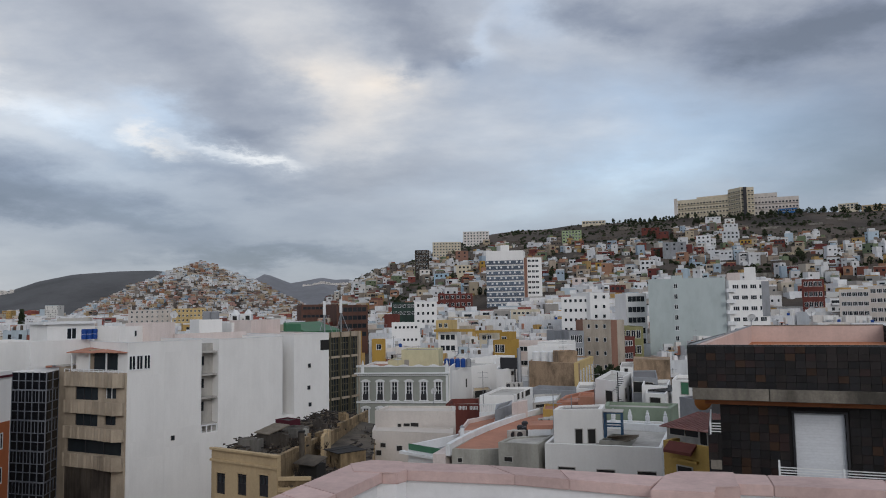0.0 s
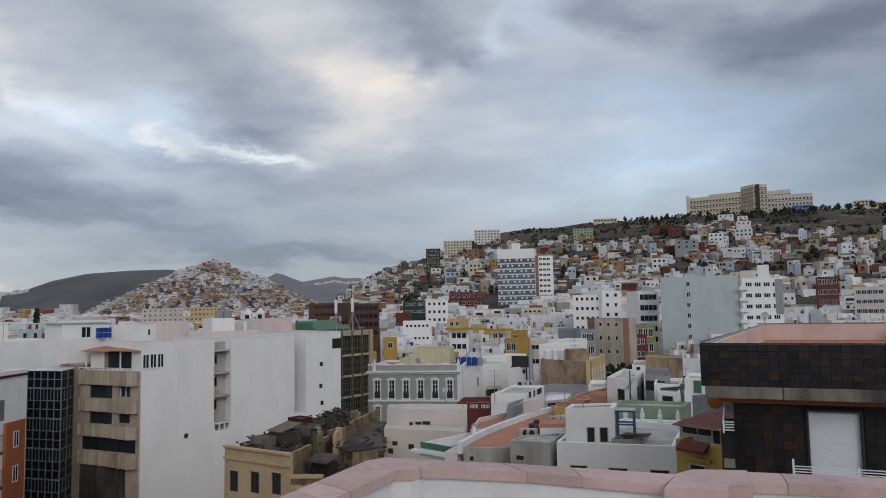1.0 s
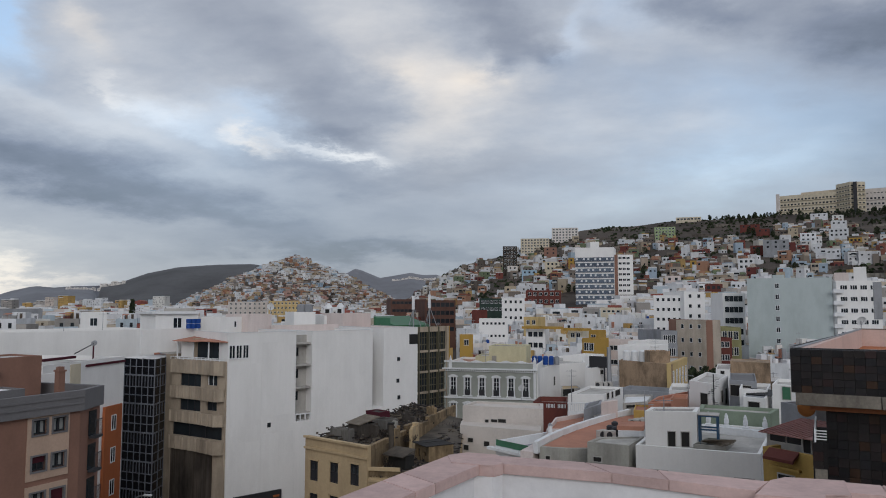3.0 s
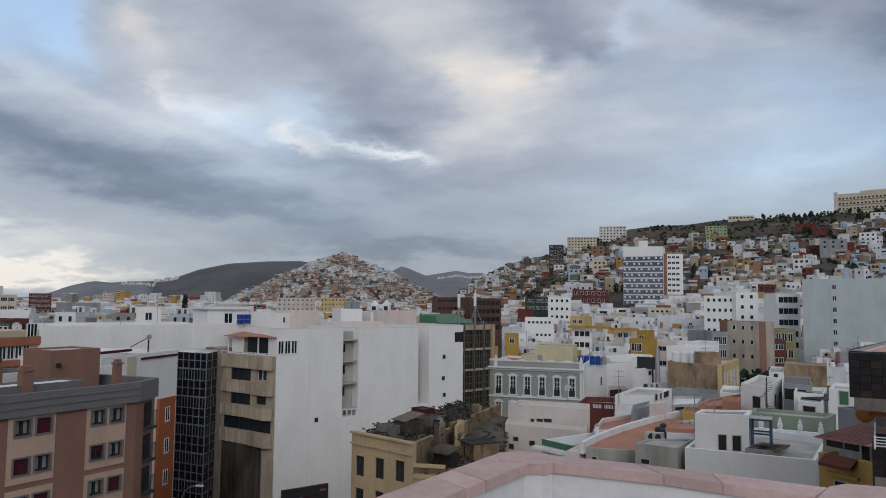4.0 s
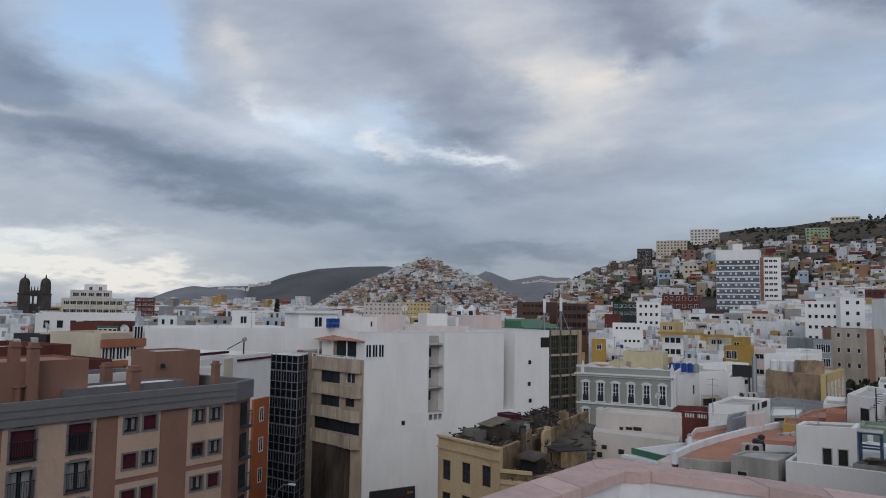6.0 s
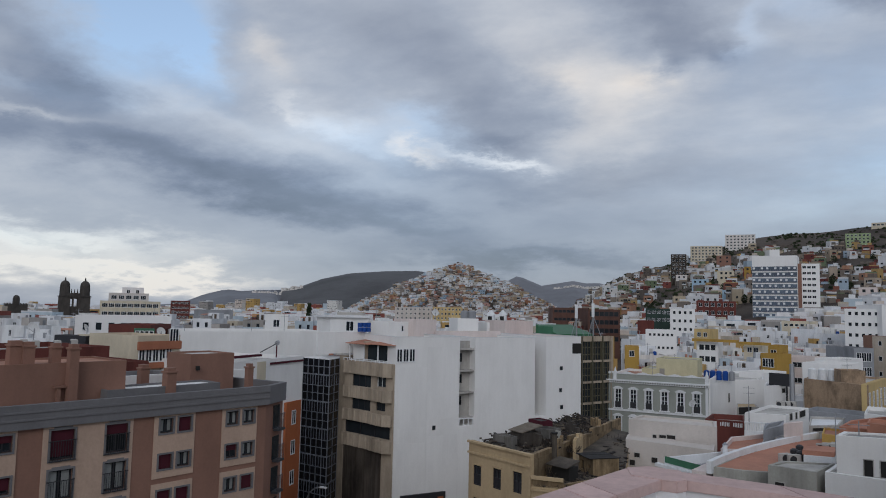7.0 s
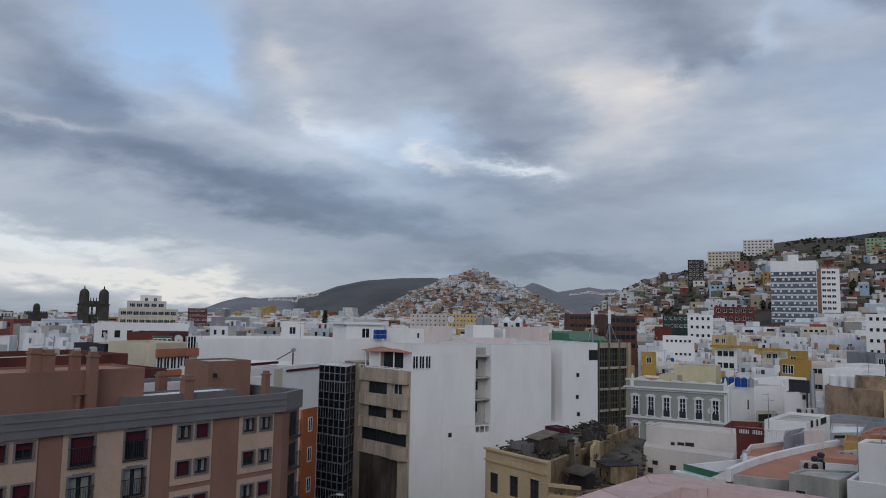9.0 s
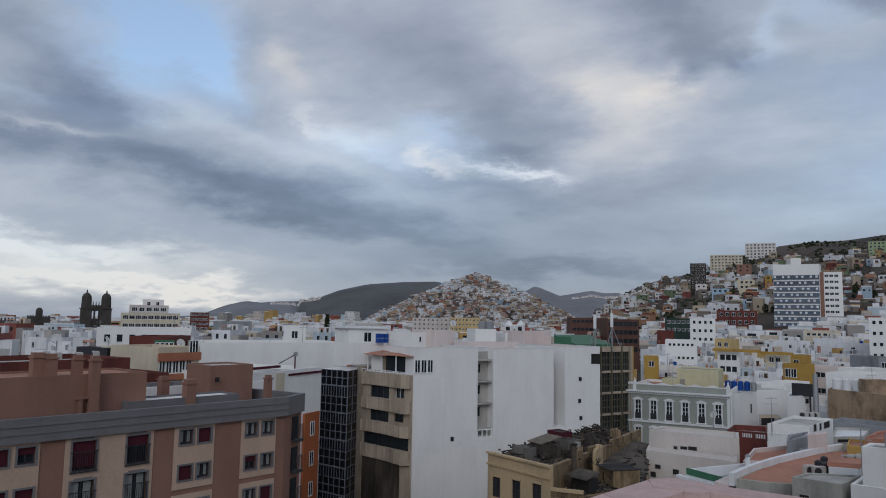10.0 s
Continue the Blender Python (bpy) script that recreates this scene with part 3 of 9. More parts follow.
def apartment_window(w, h, tall, shut):
    """Grey surround, dark panes with a frame, a maroon roller blind let down to the share shut; a rail before tall ones."""
    key = ("apartment", round(w, 2), round(h, 2), tall, shut)
    if key not in CACHE:
        bm = bmesh.new()
        s = 0.10
        for x0, x1, z0, z1 in ((-s, 0, -s, h + s), (w, w + s, -s, h + s), (0, w, -s, 0), (0, w, h, h + s)):
            box(bm, x0, x1, -0.11, 0.05, z0, z1, 0)
        if tall:
            box(bm, w * 0.12, w * 0.88, -0.11, 0.05, h + s, h + s + 0.08, 0)
        box(bm, 0, w, 0.16, 0.18, 0, h, 1)
        for x in (0.0, w / 2 - 0.04, w - 0.07):
            box(bm, x, x + 0.07, 0.10, 0.16, 0, h, 2)
        for z in (0.0, h - 0.07):
            box(bm, 0.07, w - 0.07, 0.11, 0.16, z, z + 0.07, 2)
        if shut > 0:
            box(bm, 0.02, w - 0.02, 0.055, 0.085, h - h * shut, h, 3)
        if shut == 0:
            for x0, x1 in ((0.1, w / 2 - 0.12), (w / 2 + 0.12, w - 0.1)):
                box(bm, x0, x1, 0.14, 0.155, 0.1, h - 0.1, 4)
        if tall:
            for k in range(int(w / 0.13) + 2):
                x = min(0.13 * k, w)
                box(bm, x - 0.01, x + 0.01, -0.17, -0.15, -0.05, 1.0, 2)
            for z in (-0.05, 1.0):
                box(bm, -0.1, w + 0.1, -0.18, -0.14, z - 0.02, z + 0.02, 2)
            box(bm, -0.1, 0.0, -0.17, 0.0, 0.98, 1.02, 2)
            box(bm, w, w + 0.1, -0.17, 0.0, 0.98, 1.02, 2)
        CACHE[key] = []
        for i, (name, mat) in enumerate((("window", M_SLATE), ("pane", M_GLASS), ("sash", M_DARKFRAME), ("roller_blind", M_RED_TRIM), ("curtain", M_CURTAIN))):
            b2 = bm.copy()
            bmesh.ops.delete(b2, geom=[f for f in b2.faces if f.material_index != i], context="FACES")
            for f in b2.faces:
                f.material_index = 0
            CACHE[key].append((name, mesh_of(name, b2, mat) if b2.faces else None))
        bm.free()
    return CACHE[key]


def put_apartment_window(ob, meshes, x, y, z):
    w = share("window", meshes[0][1], ob, x, y, z)
    for name, me in meshes[1:]:
        if me:
            share(name, me, w)


M_DARKFRAME = surface("dark_window_frame", [(0.035, 0.035, 0.04)], rough=0.5, stain=0.1)
M_CURTAIN = surface("net_curtain", [(0.30, 0.31, 0.30)], stain=0.2)


def brown_block():
    L, turn = facing(BR_A, BR_B)
    ob = thing("apartment_building", "brown and peach apartment building with grey roof parapet", "building", BR_A, 0, turn)
    pitch = 2.10
    ext = 7.0
    small_w = 15.13 - 14.15
    small_h = 19.24 - 18.30
    tall_w = 4.87 - 3.53
    tall_h = 1.56
    top = 19.22
    cols = [(13.84, 0), (15.08, 0), (9.31, 0), (10.50, 0), (6.14, 1), (3.20, 1),
            (0.52, 0), (-0.74, 0), (-2.60, 1)]
    panels = [(13.58, 16.22, 0), (9.02, 11.67, 0), (2.88, 7.74, 1), (-0.98, 1.64, 1), (-3.05, -1.20, 1)]
    holes = []
    for x0, tall in cols:
        for k in range(6):
            w, h = (tall_w - 0.1, tall_h) if tall else (small_w - 0.14, small_h - 0.1)
            x = x0 + (0.05 if tall else 0.07)
            z = top - pitch * k
            holes.append((x + ext, x + ext + w, z - h, z))
    bm = bmesh.new()
    holed(bm, L + ext, 0, BR_TOP - 1.2, holes, th=0.35)
    w = part("front_wall", bm, M_BROWN, ob)
    w.location.x = -ext
    # peach fields round the windows
    for x0, x1, whole in panels:
        spans = [(0.5, top + 0.45)] if whole else [(top - pitch * k - small_h - (pitch + 0.42 if k % 2 == 0 else 0), top - pitch * k + 0.42) for k in (0, 2, 4)]
        for z0, z1 in spans:
            bm = bmesh.new()
            hs = [(a - ext - x0, b - ext - x0, c, d) for a, b, c, d in holes if x0 < a - ext < x1 and z0 < (c + d) / 2 < z1]
            holed(bm, x1 - x0, z0, z1, hs, y=-0.06, th=0.058)
            p = part("peach_panel", bm, M_PEACH, ob, "peach rendered field round the windows")
            p.location.x = x0
    rng = random.Random(11)
    for i, (x0, tall) in enumerate(cols):
        for k in range(6):
            w, h = (tall_w - 0.1, tall_h) if tall else (small_w - 0.14, small_h - 0.1)
            x = x0 + (0.05 if tall else 0.07)
            shut = rng.choice((1.0, 1.0, 0.75, 0.45, 0)) if not (k == 0 and i in (0, 1)) else 0
            if tall:
                shut = (0.35, 0.9)[i % 2] if k == 0 else 0
            put_apartment_window(ob, apartment_window(w, h, tall, shut), x, 0, top - pitch * k - h)
    # rest of the body: chamfered corner, back, roof
    c = Vector(BR_C) - Vector(BR_A)
    r = Matrix.Rotation(-radians(turn), 2)
    cx, cy = r @ c
    bm = bmesh.new()
    prism(bm, [(-ext, 0.36), (L - 0.4, 0.36), (L + 0.0, 0.0), (cx, cy), (cx - 2.2, cy + 14), (-ext, 15)], 0, BR_TOP - 1.2)
    part("body", bm, (M_BROWN,), ob)
    bm = bmesh.new()
    ring = [(-ext, -0.25), (L + 0.1, -0.25), (cx + 0.2, cy - 0.1), (cx - 2.1, cy + 14.2), (-ext, 15.2)]
    inner = [(-ext, 0.1), (L - 0.05, 0.1), (cx - 0.2, cy + 0.1), (cx - 2.5, cy + 13.8), (-ext, 14.8)]
    lo, hi = BR_TOP - 1.25, BR_TOP
    rv = [[bm.verts.new((x, y, z)) for x, y in pts] for pts, z in ((ring, lo), (ring, hi), (inner, hi), (inner, lo + 0.06))]
    for a, b in zip(rv, rv[1:]):
        for k in range(5):
            bm.faces.new((a[k], a[(k + 1) % 5], b[(k + 1) % 5], b[k]))
    bm.faces.new(rv[0][::-1])
    bm.faces.new(rv[3])
    part("roof_parapet", bm, M_SLATE, ob, "dark grey banded roof parapet")
    for z in (BR_TOP - 0.42, BR_TOP - 0.82):
        bm = bmesh.new()
        box(bm, -ext, L + 0.08, -0.30, -0.245, z, z + 0.10)
        part("moulding", bm, M_SLATE, ob)
    # balconies on the chamfer
    for k in range(6):
        z = top - pitch * k - tall_h
        bm = bmesh.new()
        d = Vector((cx - L, cy))
        n = Vector((d.y, -d.x)).normalized()
        u = d.normalized()
        a, b = Vector((L, 0)) + u * d.length * 0.42, Vector((L, 0)) + u * d.length * 0.8
        q = [a + n * 0.01, b + n * 0.01, b + n * 0.05, a + n * 0.05]
        prism(bm, [tuple(p) for p in (q[0], q[3], q[2], q[1])], z, z + tall_h)
        part("balcony_door", bm, M_GLASS, ob)
        bm = bmesh.new()
        prism(bm, [tuple(p) for p in (a + n * 0.06, a + n * 0.5, b + n * 0.5, b + n * 0.06)], z - 0.15, z)
        part("balcony_slab", bm, M_DARKFRAME, ob)
        bm = bmesh.new()
        if "baluster" not in CACHE:
            b2 = bmesh.new()
            tube(b2, (0, 0, 0), (0, 0, 1.0), 0.015, 4)
            CACHE["baluster"] = mesh_of("baluster", b2, M_DARKFRAME)
        for j in range(9):
            p = a + (b - a) * j / 8 + n * 0.46
            share("baluster", CACHE["baluster"], ob, p.x, p.y, z)
        box_a, box_b = a + n * 0.46, b + n * 0.46
        tube(bm, (*box_a, z + 1.0), (*box_b, z + 1.0), 0.03, 4)
        part("balcony_rail", bm, M_DARKFRAME, ob)
    # rooms and chimneys on the roof
    floor = BR_TOP - 1.19

    def local(p):
        v = r @ (Vector(p) - Vector(BR_A))
        return v.x, v.y

    def roof_box(name, p, w, d, z1, mat, label="", rim=0.12):
        x, y = local(p)
        bm = bmesh.new()
        shell(bm, w, d, z1, rim, 0.12, floor, x, y)
        return part(name, bm, mat, ob, label)

    s1 = roof_box("roof_room", (-35.9, 25.8), 9.0, 4.5, 22.63, (M_BROWN, M_ROOF), "plain brown stair room")
    s2 = roof_box("roof_room", (-33.2, 40.6), 3.4, 3.2, 22.65, (M_BROWN, M_ROOF), "plain brown stair room")
    roof_box("low_wall", (-32.5, 32.6), 7.4, 2.2, 21.01, (M_SLATE, M_WHITE), "grey low wall round a light well")
    roof_box("low_wall", (-39.2, 40.0), 11, 0.3, 20.86, (M_WHITE, M_WHITE), "white low wall")
    for p, w, z1 in (((-33.5, 30.8), 0.5, 23.68), ((-35.8, 28.9), 0.65, 23.86), ((-35.4, 29.4), 0.6, 23.79), ((-35.2, 31.1), 0.5, 23.67),
                  ((-31.1, 35.9), 0.62, 22.11), ((-29.3, 41.7), 0.42, 22.10), ((-36.6, 39.7), 0.6, 21.83)):
        x, y = local(p)
        bm = bmesh.new()
        box(bm, x, x + w, y, y + w, floor, z1 - 0.25)
        box(bm, x - 0.06, x + w + 0.06, y - 0.06, y + w + 0.06, z1 - 0.30, z1 - 0.2)
        box(bm, x + 0.04, x + w - 0.04, y + 0.04, y + w - 0.04, z1 - 0.2, z1)
        part("chimney", bm, M_BROWN, ob)
    for p, w, h, z, m in (((-35.1, 28.2), 0.65, 0.36, 21.71, M_DARK), ((-32.9, 40.8), 0.25, 0.3, 21.54, M_DARK)):
        x, y = local(p)
        bm = bmesh.new()
        box(bm, x, x + w, y - 0.05, y + 0.08, z, z + h)
        part("vent_opening", bm, m, ob)
    x, y = local((-34.2, 30.9))
    bm = bmesh.new()
    box(bm, x, x + 0.4, y - 0.04, y + 0.1, floor, floor + 1.35)
    part("roof_door", bm, M_STEEL, ob, "grey metal door")
    bm = bmesh.new()
    box(bm, x - 0.5, x + 0.6, y - 0.5, y + 0.3, floor + 1.75, floor + 1.87)
    box(bm, x - 0.35, x - 0.15, y - 0.45, y - 0.25, floor, floor + 1.75)
    part("door_canopy", bm, M_BROWN, ob)


brown_block()


# --- glazed stair tower and the building with ribbed balconies
def glass_block():
    A, B, C = (-47.2, 77.8), (-41.9, 76.2), (-42.3, 79.4)
    L, turn = facing(A, B)
    zt = 19.9
    ob = thing("glazed_office_building", "narrow office building with dark glass curtain wall", "building", A, 0, turn)
    bm = bmesh.new()
    c = Matrix.Rotation(-radians(turn), 2) @ (Vector(C) - Vector(A))
    e = Matrix.Rotation(-radians(turn), 2) @ (Vector((-41.1, 78.6)) - Vector(A))
    # near-black core: the dimness behind the panes is its colour
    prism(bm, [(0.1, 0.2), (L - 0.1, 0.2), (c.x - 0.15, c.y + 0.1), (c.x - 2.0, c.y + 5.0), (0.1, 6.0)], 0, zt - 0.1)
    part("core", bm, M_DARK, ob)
    bm = bmesh.new()
    prism(bm, [(0.0, 0.3), (L - 0.2, 0.3), (c.x - 0.4, c.y + 0.3), (c.x - 2.0, c.y + 5.0), (0.0, 6.0)], zt - 0.09, zt - 0.02)
    part("roof", bm, M_WHITE, ob)
    ret = new("return_side")
    ret.parent = ob
    L2 = math.dist((L, 0), c)
    ret.matrix_basis = pose(L, 0, 0, 0, 0, math.degrees(math.atan2(c.y, c.x - L)))
    for holder, length, cols in ((ob, L, 6), (ret, L2, 2)):
        step = length / cols
        z = zt
        rows = []
        k = 0
        while z > 0.5:
            h = (0.92, 0.92, 1.34)[k % 3]
            rows.append((z - h, h, k % 3 == 2))
            z -= h
            k += 1
        for zz, h, opens in rows:
            key = ("curtain", round(step, 3), h)
            if key not in CACHE:
                b2 = bmesh.new()
                box(b2, 0.05, step - 0.05, 0.02, 0.06, 0.05, h - 0.05)
                CACHE[key] = mesh_of("pane", b2, M_GLASS_BLUE)
            for i in range(cols):
                share("pane", CACHE[key], holder, step * i, 0, zz)
        b2 = bmesh.new()
        for i in range(cols + 1):
            box(b2, step * i - 0.035, step * i + 0.035, -0.06, 0.06, 0, zt)
        for zz, h, opens in rows:
            box(b2, 0, length, -0.05, 0.05, zz - 0.035, zz + 0.035)
            if opens:
                for i in range(cols):
                    box(b2, step * (i + 0.5) - 0.022, step * (i + 0.5) + 0.022, -0.045, 0.03, zz, zz + h)
                    box(b2, step * i, step * (i + 1), -0.045, 0.03, zz + h - 0.12, zz + h - 0.05)
        part("mullions", b2, M_MULLION, holder)
    bm = bmesh.new()
    prism(bm, [(c.x, c.y), (e.x - 0.02, e.y), (e.x - 0.6, e.y + 5), (c.x - 0.6, c.y + 5)], 0, 20.2)
    part("side_pier", bm, M_BEIGE, ob, "plain beige concrete pier")


M_MULLION = surface("aluminium_mullion", [(0.20, 0.21, 0.235)], rough=0.5, stain=0.05)
glass_block()


def ribbed_band(L, h):
    """A balcony front of upright concrete panels, bowed out at one end."""
    key = ("band", round(L, 2), round(h, 2))
    if key not in CACHE:
        bm = bmesh.new()
        line, panels = [], []
        n = 8
        for k in range(n + 1):
            u = k / n
            y = -0.30 if u < 0.52 else -0.30 - 0.42 * math.sin((u - 0.52) / 0.48 * math.pi * 0.62)
            line.append((L * u, y))
        line[-1] = (L, -0.30)
        for k in range(n):
            (x0, y0), (x1, y1) = line[k], line[k + 1]
            g = 0.03
            b2 = bmesh.new()
            prism(b2, [(x0 + g, y0), (x0 + g + 0.10, y0 - 0.10), (x0 + g + 0.22, y0 - 0.10), (x0 + g + 0.32, y0), (x1 - g, y1), (x1 - g, y1 + 0.22), (x0 + g, y0 + 0.22)], 0, h)
            panels.append(mesh_of("panel", b2, M_BEIGE))
        prism(bm, [(0, 0), (0, -0.20)] + [(x, y + 0.08) for x, y in line] + [(L, 0)], 0.08, 0.26)
        CACHE[key] = (mesh_of("balcony_front", bm, M_BEIGE), panels)
    return CACHE[key]


def balcony_block():
    A, B = (-41.1, 78.6), (-33.1, 75.0)
    L, turn = facing(A, B)
    zt = 19.77
    ob = thing("balcony_building", "stained beige concrete building with ribbed balconies", "building", A, 0, turn)
    z_bands = [(18.28, 19.77), (15.45, 16.78), (12.78, 14.05), (9.80, 11.22)]
    holes = []
    for k in range(3):
        z0, z1 = z_bands[k + 1][1] + 0.05, z_bands[k][0] - 0.1
        if k < 2:
            holes += [(L * 0.17, L * 0.56, z0, z1), (L * 0.68, L * 0.86, z0 + 0.25, z1)]
        else:
            holes += [(L * 0.04, L * 0.96, z0, z1)]
    bm = bmesh.new()
    holed(bm, L, 0, zt, holes, th=0.3)
    part("front_wall", bm, M_BEIGE, ob)
    for i, (x0, x1, z0, z1) in enumerate(holes):
        bm = bmesh.new()
        box(bm, x0, x1, 0.2, 0.24, z0, z1, 1)
        n = 3 if x1 - x0 > 2 else 2
        for k in range(n + 1):
            x = x0 + (x1 - x0 - 0.06) * k / n
            box(bm, x, x + 0.06, 0.12, 0.2, z0, z1, 0)
        part("window", bm, (M_METAL_WHITE if i == 1 else M_DARKFRAME, M_GLASS), ob)
    for z0, z1 in z_bands:
        slab, panels = ribbed_band(L, z1 - z0)
        front = share("balcony_front", slab, ob, 0, 0, z0)
        for p in panels:
            share("panel", p, front)
    bm = bmesh.new()
    shell(bm, L, 11.6, zt, 0.35, 0.2, 0, 0, 0.31)
    part("body", bm, (M_BEIGE, M_ROOF), ob)
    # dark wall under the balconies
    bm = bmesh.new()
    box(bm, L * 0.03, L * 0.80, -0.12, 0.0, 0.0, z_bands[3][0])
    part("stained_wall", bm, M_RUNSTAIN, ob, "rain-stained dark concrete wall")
    # glazed room on the roof terrace
    r = thing("roof_conservatory", "white-framed glazed roof room under an orange awning roof", "conservatory", A, zt, turn)
    bm = bmesh.new()
    h = 21.77 - zt
    for x in (0.2, L * 0.33, L * 0.62, L - 0.12):
        box(bm, x, x + 0.12, 0.4, 0.52, 0, h)
    box(bm, 0.2, L, 0.4, 0.5, 0.0, 0.12)
    box(bm, L - 0.1, L, 0.5, 3.6, 0.0, 0.15)
    part("frame", bm, M_METAL_WHITE, r)
    bm = bmesh.new()
    box(bm, L * 0.36, L - 0.15, 0.9, 0.95, 0.1, h)
    part("glazing", bm, M_GLASS, r)
    bm = bmesh.new()
    box(bm, 0.0, L * 0.35, 1.2, 1.4, 0.1, h)
    part("back_wall", bm, M_WHITE, r)
    for x0, x1, lift in ((-0.1, L * 0.5, 0.0), (L * 0.48, L + 0.1, 0.06)):
        bm = bmesh.new()
        v = box(bm, x0, x1, 0.0, 4.2, h + lift, h + 0.08 + lift)
        for q in v:
            if q.co.y > 1:
                q.co.z += 0.5
        part("awning_roof", bm, M_TERRACOTTA, r, "faded orange corrugated roof")
    bm = bmesh.new()
    for k in range(12):
        box(bm, 0.1 + L * k / 12, 0.16 + L * k / 12, -0.35, -0.3, 0, 0.28)
    box(bm, 0.1, L, -0.36, -0.28, 0.28, 0.34)
    part("railing", bm, M_METAL_WHITE, r)


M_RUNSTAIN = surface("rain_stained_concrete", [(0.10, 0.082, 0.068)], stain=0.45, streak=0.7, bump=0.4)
balcony_block()


# --- tall white buildings with blank party walls and light wells between
def white_blocks():
    A, B = (-32.9, 75.1), (-15.1, 94.8)
    L, turn = facing(A, B)
    zt = 22.87
    cuts = [(0, 8.36), (10.48, 19.26), (20.96, L)]
    d = Vector((math.cos(radians(turn)), math.sin(radians(turn))))
    tops = (zt, 22.79, 22.95)
    obs = []
    for i, ((x0, x1), z1) in enumerate(zip(cuts, tops)):
        at = Vector(A) + d * x0
        ob = thing("white_building", "tall white building with a blank rendered party wall", "building", tuple(at), 0, turn, "party wall buildings")
        bm = bmesh.new()
        depth = 15
        shell(bm, x1 - x0, depth, z1, 0.8, 0.25)
        part("body", bm, (M_WHITE, M_ROOF), ob)
        w = x1 - x0
        for a, b, c, e in ((-0.03, w + 0.03, -0.03, 0.3), (-0.03, 0.3, 0.31, depth), (w - 0.3, w + 0.03, 0.31, depth)):
            bm = bmesh.new()
            box(bm, a, b, c, e, z1 + 0.002, z1 + 0.06)
            part("coping", bm, M_TRIM, ob)
        bm = bmesh.new()
        box(bm, 0.0, w, -0.025, 0.0, 0.0, 2.4)
        part("plinth", bm, M_WELL, ob)
        obs.append((ob, x0, x1, z1))
    # rendered fields on the first wall, a finger proud
    ob, x0, x1, z1 = obs[0]
    xa, xb, xc = 0.36, 3.99, 8.15
    za, zb = 19.42, 12.57
    for a, b, z0, zz in ((xa, xb, zb + 0.06, za), (xb + 0.06, xc, zb + 0.9, 21.70), (xa, xb, zb - 1.7, zb), (xb + 0.06, xc, zb - 1.0, zb + 0.82), (xa, xb, 1.0, zb - 1.76), (xb + 0.06, xc, 1.0, zb - 1.06)):
        bm = bmesh.new()
        box(bm, a, b, -0.03, 0.0, z0, zz)
        part("render_field", bm, M_WHITE, ob)
    me = window_mesh(0.42, 0.5, 0, M_DARKFRAME, M_GLASS, False)
    share("window", me, ob, 4.82, -0.035, 12.19)
    # end window strip beside the conservatory
    me3 = window_mesh(0.72, 1.5, 1)
    for k in range(3):
        share("window", me3, ob, 0.1 + 0.8 * k, -0.02, 20.04)
    for px in ((23.15, 18.66), (23.06, 15.89), (23.23, 13.74)):
        share("window", me, obs[2][0], px[0] - obs[2][1], -0.02, px[1])
    # solid box; near-black colour stands in for the loggia's shade
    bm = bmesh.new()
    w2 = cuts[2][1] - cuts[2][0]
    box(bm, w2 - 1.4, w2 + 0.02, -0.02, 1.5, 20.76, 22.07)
    part("corner_loggia", bm, M_DARK, obs[2][0], "corner loggia painted near black for its shade")
    # light wells: back wall, slabs and small windows
    for (x0, x1), back, low in (((cuts[0][1], cuts[1][0]), 1.3, 12.46), ((cuts[1][1], cuts[2][0]), 5.0, 13.05)):
        at = Vector(A) + d * x0
        well = thing("light_well", "narrow grey light well between white buildings", "light well", tuple(at), 0, turn)
        w = x1 - x0
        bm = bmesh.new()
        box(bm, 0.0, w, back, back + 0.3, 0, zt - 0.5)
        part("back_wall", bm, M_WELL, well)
        bm = bmesh.new()
        box(bm, 0.0, w, 0.02, back, 0, low)
        part("lower_wall", bm, M_WHITE, well)
        if back < 3:
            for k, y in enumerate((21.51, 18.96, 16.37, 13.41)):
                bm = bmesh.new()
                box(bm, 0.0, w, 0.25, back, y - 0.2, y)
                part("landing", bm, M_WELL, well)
                if k < 3:
                    share("window", window_mesh(0.7, 1.0, 0, M_DARKFRAME), well, 0.3, back - 0.02, y - 1.6)
            bm = bmesh.new()
            for k in range(4):
                box(bm, 0.05 + k * (w - 0.2) / 3, 0.17 + k * (w - 0.2) / 3, 0.1, 0.2, low, low + 0.8)
            box(bm, 0, w, 0.1, 0.2, low + 0.72, low + 0.84)
            part("railing", bm, M_METAL_WHITE, well)


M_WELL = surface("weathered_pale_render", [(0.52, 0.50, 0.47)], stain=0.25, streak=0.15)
white_blocks()


